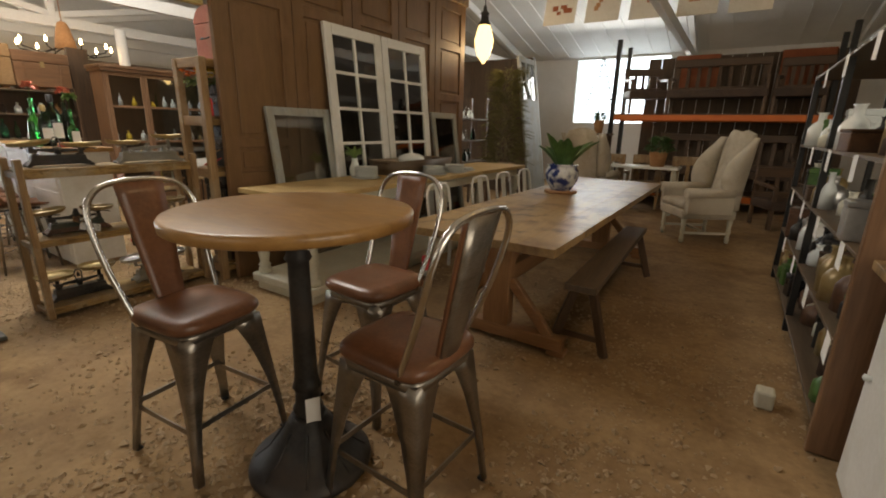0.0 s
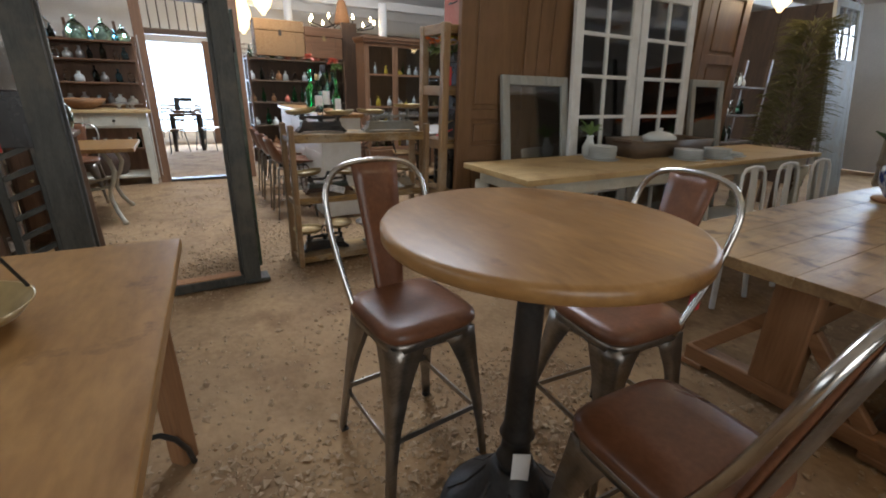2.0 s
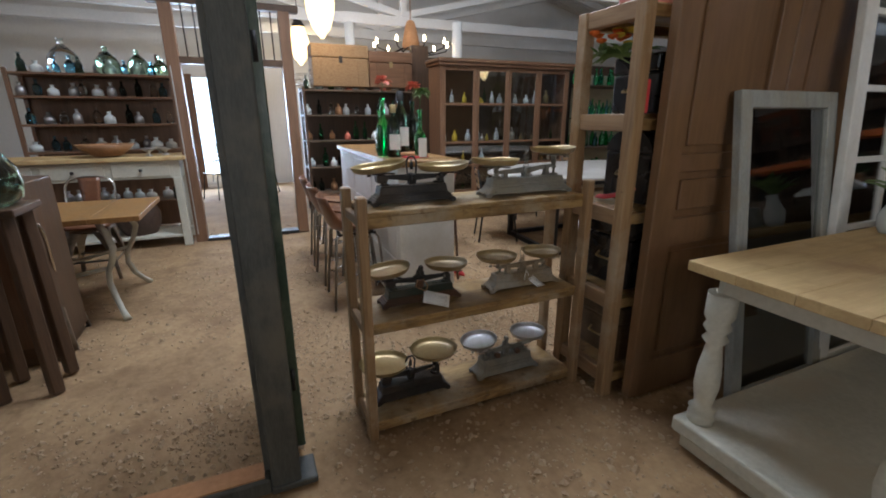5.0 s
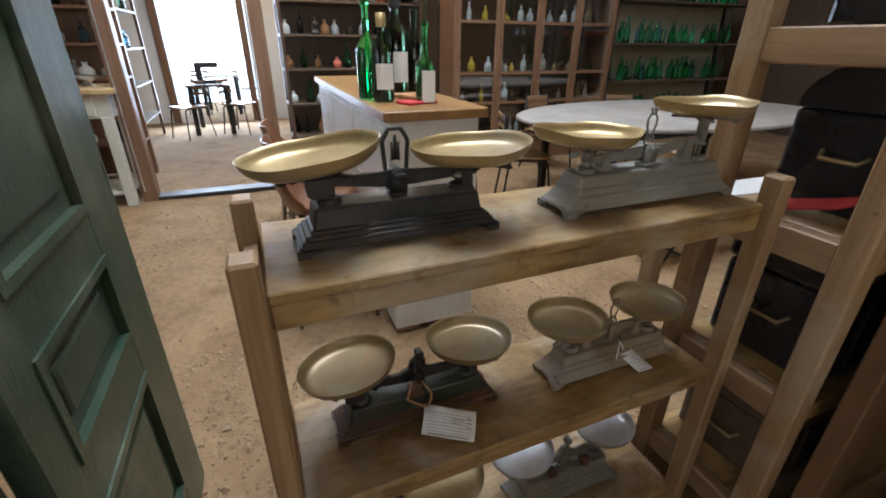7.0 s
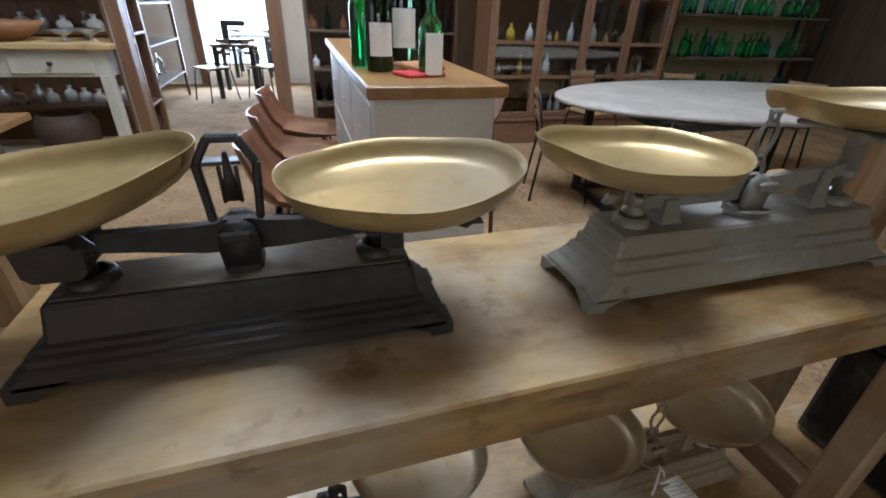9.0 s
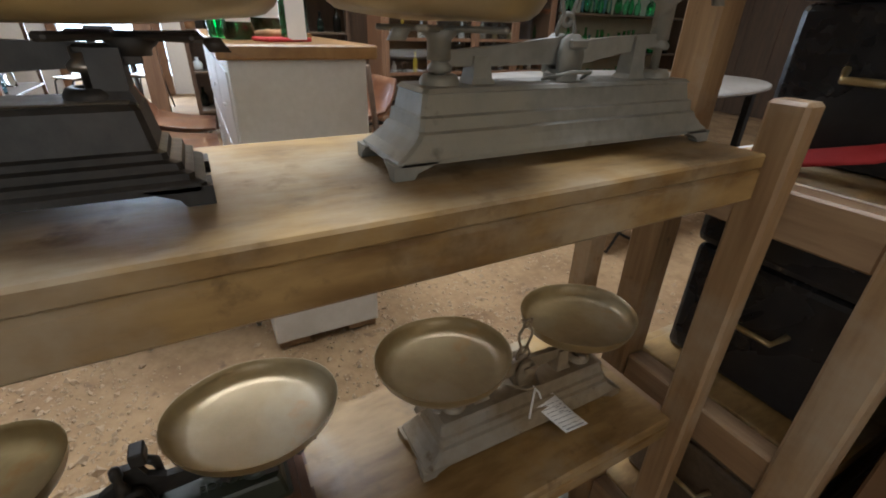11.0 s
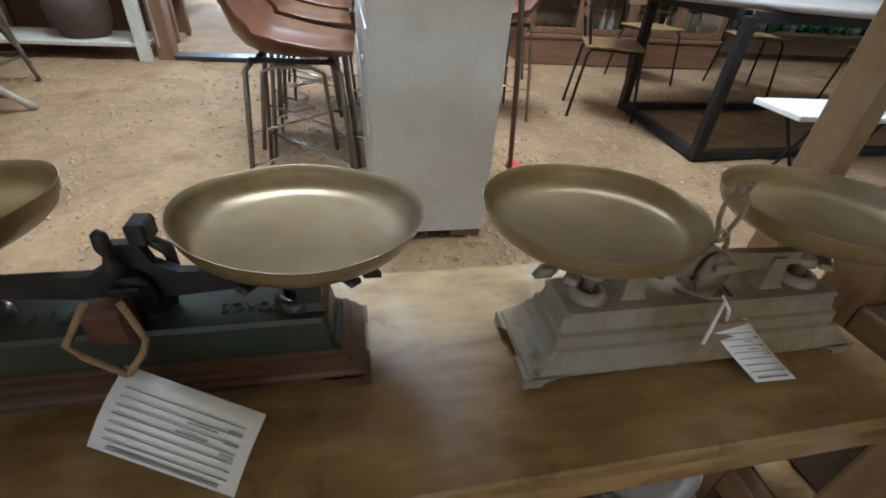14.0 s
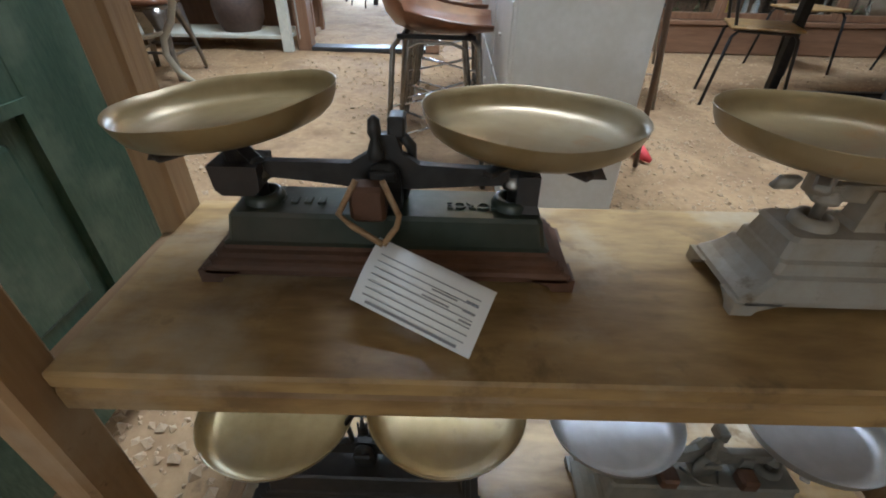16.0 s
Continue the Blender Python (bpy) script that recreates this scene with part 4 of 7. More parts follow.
front_table()
bm = B()
tube(bm, [(-1.47, 0.82, 0.0), (-1.46, 0.81, 0.07), (-1.44, 0.78, 0.15), (-1.41, 0.74, 0.21), (-1.37, 0.68, 0.24), (-1.32, 0.6, 0.25), (-1.26, 0.5, 0.24), (-1.22, 0.44, 0.18), (-1.20, 0.42, 0.1), (-1.20, 0.41, 0.0)], 0.010, 8)
solo("iron_hoop", bm, IRON, "bent dark iron bar standing beside a table", "iron bar", "", "", True)

# ---- slatted rack with the shop scales ----
def scale_rack():
    t = thing("shelf_rack", "three-tier worn oak rack holding antique shop scales", "shelf", -3.388, 2.185, 0, 0.6)
    for sx in (-0.124, 0.148):
        for sy in (-0.552, 0.552):
            bm = B()
            box(bm, sx - 0.025, sy - 0.020, 0, sx + 0.025, sy + 0.020, 1.092, 0.005)
            part("post", bm, RACK_Z, t)
    for z in (0.075, 0.553, 1.027):
        bm = B()
        box(bm, -0.150, -0.530, z - 0.020, 0.147, 0.530, z, 0.003)
        part("shelf_board", bm, RACK_Y, t)
        for x0, x1 in ((0.120, 0.1475), (-0.1505, -0.126)):
            bm = B()
            box(bm, x0, -0.530, z - (0.064 if z > 1 else 0.050), x1, 0.530, z - 0.0205, 0.004)
            part("rail", bm, RACK_Y, t)
        for sy in (-0.558, 0.558):
            bm = B()
            box(bm, -0.099, sy * 0.987 - 0.013, z - 0.06, 0.123, sy * 0.987 + 0.013, z - 0.02, 0.003)
            part("end_rail", bm, RACK_X, t)


scale_rack()


def paper_tag(parent, pts, u, v, n=6, sag=0.02, lines=5, label="white card price tag with ruled lines"):
    """A bent card: corner point, side vector u and length vector v, with ruled lines on its face."""
    p, u, v = Vector(pts), Vector(u), Vector(v)
    nrm = u.cross(v).normalized()
    if nrm.z < 0:
        nrm = -nrm
    bm = B()
    rows = []
    for i in range(n + 1):
        f = i / n
        c = p + v * f + nrm * sag * math.sin(math.pi * f)
        rows.append([c, c + u, c + u - nrm * 0.0008, c - nrm * 0.0008])
    ring_loft(bm, rows)
    card = part("price_tag", bm, PAPER, parent, label)
    for k in range(lines):
        f = 0.22 + 0.62 * k / max(1, lines - 1)
        c = p + v * f + nrm * (sag * math.sin(math.pi * f) + 0.0012)
        bm = B()
        a, b, e = c + u * 0.08, c + u * 0.92, v.normalized() * 0.00045
        vs = [bm.verts.new(q) for q in (a - e, b - e, b + e, a + e)]
        ws = [bm.verts.new(q + nrm * 0.0004) for q in (a - e, b - e, b + e, a + e)]
        bm.faces.new(ws)
        for i in range(4):
            bm.faces.new((vs[i], vs[(i + 1) % 4], ws[(i + 1) % 4], ws[i]))
        part("ruled_line", bm, INK, card)
    for f, g0, g1, hh in ((0.93, 0.12, 0.88, 0.0013), (0.30, 0.82, 0.92, 0.0008), (0.44, 0.82, 0.92, 0.0008), (0.58, 0.82, 0.92, 0.0008), (0.36, 0.55, 0.76, 0.0007), (0.49, 0.50, 0.72, 0.0007)):
        c = p + v * f + nrm * (sag * math.sin(math.pi * f) + 0.0016)
        e = v.normalized() * hh
        bm = B()
        bm.faces.new([bm.verts.new(q) for q in (c + u * g0 - e, c + u * g1 - e, c + u * g1 + e, c + u * g0 + e)])
        part("printed_bar", bm, INK, card)
    return card


def balance_scale(x, y, z, length, body, trim, pan_mat, label, pan, base_h, depth, arms, rims, tips, loop="stirrup", moulded=True, beam_mat=None, lettering=False, warp=0.0, top_mat=None, pan_x=-0.012):
    """Two-pan counter scale: local y runs along the base, local +x faces the aisle."""
    t = thing("balance_scale", label, "scale", x, y, z, 0, "antique shop scales")
    beam_mat = beam_mat or IRON
    pan_z = (rims[0] + rims[1]) / 2
    L, D = length / 2, depth / 2
    if moulded:
        steps = [(0, 0, 0.012), (0, 0, 0.018), (0.003, 0.007, 0.021), (0.003, 0.007, 0.026), (0.007, 0.013, 0.028), (0.007, 0.014, 0.034), (0.012, 0.022, 0.036), (0.012, 0.023, 0.041), (0.016, 0.028, 0.043), (0.019, 0.033, base_h - 0.004), (0.022, 0.036, base_h)]
    else:
        steps = [(0, 0, 0.013), (0, 0.002, 0.018), (0.003, 0.012, 0.024), (0.006, 0.022, 0.033), (0.007, 0.027, 0.040), (0.012, 0.029, 0.042), (0.013, 0.031, 0.054), (0.018, 0.033, 0.056), (0.021, 0.037, base_h - 0.005), (0.019, 0.035, base_h - 0.004), (0.022, 0.039, base_h)]
    bm = B()
    rings = []
    for ix, iy, h in steps:
        dx, dy = D - ix, L - iy
        c = 0.004
        rings.append([(dx, -dy + c, h), (dx, dy - c, h), (dx - c, dy, h), (-dx + c, dy, h), (-dx, dy - c, h), (-dx, -dy + c, h), (-dx + c, -dy, h), (dx - c, -dy, h)])
    split = 8 if moulded else len(rings)
    rows = ring_loft(bm, rings[:split] if moulded else rings)
    for f in bm.faces:
        f.smooth = False
    part("base", bm, trim, t)
    if moulded:
        bm = B()
        ring_loft(bm, rings[split - 1:])
        for f in bm.faces:
            f.smooth = False
        part("top_case", bm, body, t)
        if top_mat:
            bm = B()
            box(bm, -D + 0.024, -L + 0.039, base_h, D - 0.024, L - 0.039, base_h + 0.002, 0.001)
            part("top_plate", bm, top_mat, t, "dusty worn top plate")
    for sx in (-1, 1):
        for sy in (-1, 1):
            bm = B()
            ring_loft(bm, [[(sx * (D - a * 0.03) + 0.0, sy * (L + 0.004 - b * 0.05), h) for a, b in ((0, 0), (w, 0), (w, w), (0, w))] for h, w in ((0.0, 0.42), (0.006, 0.5), (0.0155, 1.0))])
            for f in bm.faces:
                f.smooth = False
            part("foot", bm, trim, t)
    bz = base_h + 0.034
    hump = 0.030 if loop == "knob" else 0.004
    levels = [bz + (rim - pan_z) * 0.5 for rim in rims]
    bm = B()
    top = [(arms[0] - 0.004, levels[0] + 0.008), (arms[0] * 0.55, levels[0] * 0.55 + bz * 0.45 + 0.009), (-0.034, bz + 0.010), (-0.017, bz + 0.010 + hump * 0.35), (-0.011, bz + 0.010 + hump), (0.011, bz + 0.010 + hump), (0.017, bz + 0.010 + hump * 0.35), (0.034, bz + 0.010), (arms[1] * 0.55, levels[1] * 0.55 + bz * 0.45 + 0.009), (arms[1] + 0.004, levels[1] + 0.008)]
    low = [(arms[1] + 0.004, levels[1] - 0.006), (arms[1] * 0.55, levels[1] * 0.55 + bz * 0.45 - 0.011), (0.03, bz - 0.016), (-0.03, bz - 0.016), (arms[0] * 0.55, levels[0] * 0.55 + bz * 0.45 - 0.011), (arms[0] - 0.004, levels[0] - 0.006)]
    ring_loft(bm, [[(xx, yy, zz) for yy, zz in top + low] for xx in (-0.005, 0.005)])
    for f in bm.faces:
        f.smooth = False
    part("beam", bm, beam_mat, t)
    bm = B()
    box(bm, -0.016, -0.016, base_h - 0.004, 0.016, 0.016, base_h + 0.012, 0.004)
    for xx in (-0.013, 0.013):
        ring_loft(bm, [[(xx - 0.004, -w, hh), (xx + 0.004, -w, hh), (xx + 0.004, w, hh), (xx - 0.004, w, hh)] for hh, w in ((base_h + 0.008, 0.015), (bz - 0.006, 0.017), (bz + 0.010, 0.013), (bz + 0.016, 0.005))])
    tube(bm, [(-0.022, 0, bz + 0.006), (0.024, 0, bz + 0.006)], 0.0048, 8)
    box(bm, 0.021, -0.013, bz + 0.001, 0.027, 0.013, bz + 0.011, 0.002)
    part("pivot_block", bm, beam_mat if moulded else trim, t)
    bm = B()
    if loop == "stirrup":
        for s in (-1, 1):
            bar(bm, (0, s * 0.019, bz + 0.012), (0, s * 0.023, bz + 0.064), 0.008, 0.007, 0.002)
            bar(bm, (0, s * 0.023, bz + 0.062), (0, s * 0.010, bz + 0.084), 0.008, 0.007, 0.002)
        bar(bm, (0, -0.013, bz + 0.083), (0, 0.013, bz + 0.083), 0.009, 0.007, 0.002)
        ring_loft(bm, [[(-0.003, -w, hh), (0.003, -w, hh), (0.003, w, hh), (-0.003, w, hh)] for hh, w in ((bz + 0.03, 0.007), (bz + 0.05, 0.004), (bz + 0.072, 0.0015))])
        for w in (-0.0065, 0.0065):
            tube(bm, [(0, w, bz + 0.028), (0, w, bz + 0.06)], 0.0018, 6)
    elif loop == "chain":
        for s in (-1, 1):
            tube(bm, [(0, s * 0.010, bz), (0, s * 0.013, bz + 0.020), (0, s * 0.006, bz + 0.036), (0, s * 0.012, bz + 0.052), (0, s * 0.013, bz + 0.066), (0, s * 0.005, bz + 0.078), (0, s * 0.009, bz + 0.090)], 0.0024, 6)
        tube(bm, arc(0, 0, bz + 0.030, 0.006, 0, 360, 10, "yz"), 0.0028, 6)
        tube(bm, arc(0, 0, bz + 0.082, 0.006, 0, 360, 10, "yz"), 0.0028, 6)
    else:
        lathe(bm, [(0.003, 0.0), (0.0085, 0.004), (0.006, 0.012), (0.0035, 0.020), (0.0065, 0.028), (0.0055, 0.040), (0.0015, 0.044)], 10, 0.016, -0.006, bz + 0.018)
        box(bm, -0.020, 0.004, bz + 0.036, 0.004, 0.020, bz + 0.056, 0.002)
        tube(bm, [(-0.008, 0.012, bz + 0.04), (-0.014, 0.024, bz + 0.022), (-0.014, 0.026, bz + 0.002), (-0.010, 0.016, base_h)], [0.005, 0.006, 0.004, 0.004], 8)
    part("pointer", bm, beam_mat if loop != "chain" else trim, t)
    for k, s in enumerate((-1, 1)):
        arm, lz, rim = arms[k], levels[k], rims[k]
        tz = rim - 0.0345
        post_y = s * (L - (0.062 if moulded else 0.070))
        bm = B()
        lathe(bm, [(0.021, base_h - 0.003), (0.0205, base_h + 0.005), (0.017, base_h + 0.010), (0.012, base_h + 0.010), (0.0115, base_h + 0.002), (0.0005, base_h + 0.002)], 18, 0.0, post_y, ends=False)
        part("socket", bm, body if moulded else trim, t)
        bm = B()
        lathe(bm, [(0.0055, base_h + 0.002), (0.0055, lz - 0.012), (0.012, lz - 0.011), (0.013, lz - 0.006), (0.009, lz - 0.002), (0.009, lz + 0.006)], 12, 0.0, post_y)
        part("pan_pillar", bm, STEEL if moulded else trim, t, "worn steel rod")
        bm = B()
        for a in (40, 140):
            c, q = math.cos(radians(a)), math.sin(radians(a))
            bar(bm, (-0.070 * c, arm - 0.070 * q, tz - 0.002), (0.070 * c, arm + 0.070 * q, tz - 0.002), 0.012, 0.006, 0.002)
        lathe(bm, [(0.012, lz), (0.012, tz - 0.012), (0.022, tz - 0.003)], 12, 0, arm)
        box(bm, -0.009, min(arm, post_y) - 0.006, lz + 0.001, 0.009, max(arm, post_y) + 0.006, lz + 0.008, 0.002)
        ring_loft(bm, [[(0.026, arm + s * 0.045 + d, hh), (0.034, arm + s * 0.045 + d, hh), (0.034, arm + s * 0.060 + d, hh), (0.026, arm + s * 0.060 + d, hh)] for hh, d in ((tz - 0.012, 0.006 * s), (tz - 0.002, 0.0))])
        part("pan_support", bm, beam_mat if moulded else body, t)
        bm = B()
        rx, ry = pan
        prof = [(0.0005, 0.0075), (0.74, 0.0075), (0.85, 0.0095), (0.925, 0.0155), (0.972, 0.0245), (1.0, 0.0335), (1.004, 0.0345), (0.994, 0.0345), (0.964, 0.0258), (0.916, 0.0172), (0.845, 0.0118), (0.74, 0.0100), (0.0005, 0.0096)]
        m = Matrix.Translation((pan_x, arm, tz)) @ pose(0, 0, 0, tips[k], 0, 0)
        lathe(bm, prof, 48, sx=rx, sy=ry, ends=False, m=m)
        if warp:
            for v in bm.verts:
                qx, qy = (v.co.x - pan_x) / rx, (v.co.y - arm) / ry
                v.co.z += warp * (qx * qx - qy * qy) + 0.5 * warp * math.sin(5 * math.atan2(qy, qx) + s) * (qx * qx + qy * qy) ** 2
        part("pan", bm, pan_mat, t, smooth=True)
    if moulded:
        bm = B()
        ring_loft(bm, [[(-w, L - 0.060 - d, hh), (w, L - 0.060 - d, hh), (w, L - 0.038 + d, hh), (-w, L - 0.038 + d, hh)] for hh, w, d in ((base_h - 0.002, 0.020, 0.004), (base_h + 0.008, 0.016, 0.0), (levels[1] + 0.006, 0.014, 0.0))])
        for f in bm.faces:
            f.smooth = False
        part("stop_block", bm, beam_mat, t)
        bm = B()
        y1, y0 = arms[0] + 0.026, arms[0] - 0.022
        ring_loft(bm, [[(-0.020, y1 - d, hh), (0.022, y1 - d, hh), (0.022, y0 + d, hh), (-0.020, y0 + d, hh)] for hh, d in ((base_h + 0.014, 0.008), (base_h + 0.020, 0.002), (levels[0] + 0.009, 0.0))])
        for f in bm.faces:
            f.smooth = False
        part("hopper", bm, beam_mat, t)
    else:
        for s in (-1, 1):
            bm = B()
            ring_loft(bm, [[(-w, s * (L - 0.115) - w, hh), (w, s * (L - 0.115) - w, hh), (w, s * (L - 0.115) + w, hh), (-w, s * (L - 0.115) + w, hh)] for hh, w in ((base_h - 0.002, 0.016), (base_h + 0.006, 0.012), (levels[0 if s < 0 else 1] + 0.004, 0.009))])
            for f in bm.faces:
                f.smooth = False
            part("bearing_post", bm, trim, t)
        bm = B()
        tube(bm, [(0.004, -0.03, base_h + 0.002), (0.034, -0.012, base_h + 0.012), (0.036, 0.012, base_h + 0.012), (0.004, 0.03, base_h + 0.002)], 0.0022, 6)
        part("tag_eye", bm, trim, t)
    if lettering:
        for word, yc in (("FORCE", L * 0.46), ("10 KILO", -L * 0.46)):
            cu = bpy.data.curves.new("lettering", "FONT")
            cu.body, cu.size, cu.extrude, cu.align_x, cu.align_y = word, 0.017, 0.0012, "CENTER", "CENTER"
            cu.materials.append(body)
            if word == "FORCE":
                ob = new("lettering", cu)
                ob.parent = t
                ob.matrix_basis = pose(0.006, yc, base_h + 0.001, 0, 0, -90)
            else:
                for k in range(4):
                    bm = B()
                    box(bm, -0.004, yc - 0.026 + 0.014 * k, base_h, 0.010, yc - 0.018 + 0.014 * k, base_h + 0.002, 0.0008)
                    part("raised_mark", bm, body, t)
    return t


balance_scale(-3.383, 1.895, 1.028, 0.364, IRON, IRON, BRASS, "black cast-iron balance scale with two brass pans", (0.104, 0.118), 0.076, 0.105, (-0.136, 0.152), (0.168, 0.158), (8.0, 2.5), "stirrup", True, None, False, -0.0025, DUSTIRON)
balance_scale(-3.377, 2.468, 1.028, 0.462, ZINC, ZINC, BRASS, "grey cast-iron balance scale with tarnished brass pans", (0.100, 0.116), 0.080, 0.11, (-0.162, 0.158), (0.168, 0.212), (-2.0, 0.0), "chain", False, ZINC, False, -0.003)
s4 = balance_scale(-3.407, 1.930, 0.554, 0.379, GREENIRON, RUST, OLDBRASS, "dark green and rust iron balance scale with a price tag", (0.092, 0.106), 0.074, 0.10, (-0.146, 0.140), (0.176, 0.168), (6.5, -2.0), "knob", True, IRON, True, -0.0015)
bm = B()
box(bm, 0.022, -0.030, 0.075, 0.046, 0.004, 0.112, 0.004)
part("wooden_knob", bm, RUST, s4, "red-brown wooden block")
bm = B()
for s in (-1, 1):
    tube(bm, [(0.04, s * 0.012 - 0.01, 0.118), (0.055, s * 0.028 - 0.01, 0.09), (0.062, s * 0.02 - 0.004, 0.082), (0.070, 0.004, 0.068)], 0.003, 6)
part("string_loop", bm, WICKER, s4, "loop of tan string")
paper_tag(s4, (0.062, 0.0, 0.071), (0.042, 0.108, -0.027), (0.042, -0.024, -0.040), 6, 0.005, 7)
s3 = balance_scale(-3.380, 2.474, 0.554, 0.397, ZINCTAN, ZINCTAN, OLDBRASS, "worn tan cast-iron balance scale with brass pans and tag", (0.093, 0.104), 0.078, 0.10, (-0.142, 0.122), (0.177, 0.172), (-1.0, -1.0), "chain", False, ZINCTAN, False, -0.0012)
bm = B()
tube(bm, [(0.034, 0.0, 0.092), (0.040, 0.010, 0.078), (0.036, 0.020, 0.058)], 0.0018, 6)
tube(bm, [(0.036, 0.004, 0.088), (0.050, -0.012, 0.064), (0.052, -0.014, 0.044)], 0.0018, 6)
part("string", bm, PAPER, s3)
paper_tag(s3, (0.030, 0.004, 0.052), (0.004, 0.044, 0.004), (0.050, 0.042, -0.044), 6, -0.004, 7)
balance_scale(-3.395, 1.87, 0.076, 0.37, IRON, IRON, BRASS, "black iron balance scale with two large brass pans", (0.112, 0.118), 0.08, 0.11, (-0.128, 0.128), (0.19, 0.21), (0.0, 0.0), "stirrup", True)
s6 = balance_scale(-3.39, 2.40, 0.076, 0.36, ALU, ZINC, ALU, "pale grey metal balance scale with aluminium pans", (0.092, 0.096), 0.095, 0.11, (-0.15, 0.15), (0.205, 0.195), (6.0, 2.0), "knob", False, ZINC)
for k in (-1, 1):
    bm = B()
    box(bm, 0.012, k * 0.06 - 0.014, 0.095, 0.04, k * 0.06 + 0.014, 0.118, 0.004)
    part("wooden_knob", bm, RUST, s6, "brown wooden block")


# ---- tall open shelf with black trunks ----
def tall_shelf():
    t = thing("tall_shelf", "tall open brown wooden shelf unit holding black tin trunks", "shelf", -3.26, 2.78, 0)
    for sx in (-0.175, 0.175):
        for y in (0.03, 1.02):
            bm = B()
            box(bm, sx - 0.03, y - 0.03, 0, sx + 0.03, y + 0.03, 1.84, 0.005)
            part("post", bm, RACK_Z, t)
    for z in (0.14, 0.55, 0.97, 1.39, 1.84):
        bm = B()
        if z < 1.8:
            box(bm, -0.16, 0.055, z - 0.02, 0.16, 1.0, z, 0.003)
            part("shelf_board", bm, RACK_Y, t)
        for y in (0.03, 1.02):
            bm = B()
            box(bm, -0.145, y - 0.022, z - 0.075, 0.145, y + 0.022, z + (0.0 if z < 1.8 else -0.002), 0.004)
            part("end_rail", bm, RACK_X, t)
        for sx in (-0.175, 0.175):
            bm = B()
            box(bm, sx - 0.02, 0.06, z - 0.07, sx + 0.02, 0.99, z - 0.021, 0.004)
            part("side_rail", bm, RACK_Y, t)
    bm = B()
    box(bm, -0.14, 0.05, 1.815, 0.14, 1.0, 1.838, 0.003)
    part("top_board", bm, RACK_Y, t)


tall_shelf()


def trunk(x, y, z, sx, sy, sz, mat, label, domed=False, hasp=BRASS, cat="trunk", group="trunks"):
    t = thing("trunk", label, cat, x, y, z, 0, group)
    bm = B()
    box(bm, -sx / 2, -sy / 2, 0.0, sx / 2, sy / 2, sz * 0.68, 0.012)
    part("body", bm, mat, t)
    bm = B()
    if domed:
        rings = []
        for yy in (-sy / 2, sy / 2):
            rings.append([(sx / 2 * math.cos(math.pi * k / 10), yy, sz * 0.69 + sz * 0.31 * math.sin(math.pi * k / 10)) for k in range(11)])
        ring_loft(bm, rings)
        for f in bm.faces:
            f.smooth = False
    else:
        box(bm, -sx / 2 - 0.005, -sy / 2 - 0.005, sz * 0.69, sx / 2 + 0.005, sy / 2 + 0.005, sz, 0.015)
    lid = part("lid", bm, mat, t)
    for s in (-1, 1):
        bm = B()
        box(bm, s * sx / 2 - 0.006, -0.025, sz * 0.56, s * sx / 2 + 0.008, 0.025, sz * 0.72, 0.003)
        part("hasp", bm, hasp, t)
        bm = B()
        tube(bm, [(-0.05, s * (sy / 2 + 0.002), sz * 0.42), (-0.04, s * (sy / 2 + 0.03), sz * 0.38), (0.04, s * (sy / 2 + 0.03), sz * 0.38), (0.05, s * (sy / 2 + 0.002), sz * 0.42)], 0.006, 6)
        part("handle", bm, hasp, t)
    for yy in (-sy * 0.32, sy * 0.32):
        bm = B()
        box(bm, -sx / 2 - 0.007, yy - 0.015, 0.004, sx / 2 + 0.007, yy + 0.015, sz * 0.67, 0.002)
        part("strap", bm, mat, t)
    return t


trunk(-3.25, 3.26, 0.552, 0.30, 0.72, 0.36, BLACKTIN, "black lacquered tin trunk on an open shelf")
trunk(-3.25, 3.30, 0.972, 0.29, 0.66, 0.35, BLACKTIN, "black tin trunk with domed lid on an open shelf", True)
trunk(-3.26, 3.28, 0.142, 0.30, 0.74, 0.30, DARK_Y, "dark brown wooden box on the lowest shelf")
trunk(-3.26, 3.28, 1.392, 0.27, 0.62, 0.26, BLACKTIN, "black tin box on the upper shelf")
bm = B()
tube(bm, [(-3.36, 2.90, 0.985), (-3.28, 2.885, 0.995), (-3.20, 2.90, 1.02), (-3.14, 2.93, 1.05)], [0.012, 0.018, 0.018, 0.010], 8, 0.25)
solo("red_ribbon", bm, REDTAG, "red and white cloth ribbon on a shelf board", "ribbon", "", "", True)
bm = B()
box(bm, -3.13, 2.835, 1.392, -3.06, 2.86, 1.53, 0.003)
solo("red_box", bm, REDTAG, "narrow red and white card box on a shelf", "box")
trunk(-3.27, 3.35, 1.842, 0.34, 0.72, 0.42, REDTIN, "faded red tin trunk on top of a tall shelf", True, IRON)
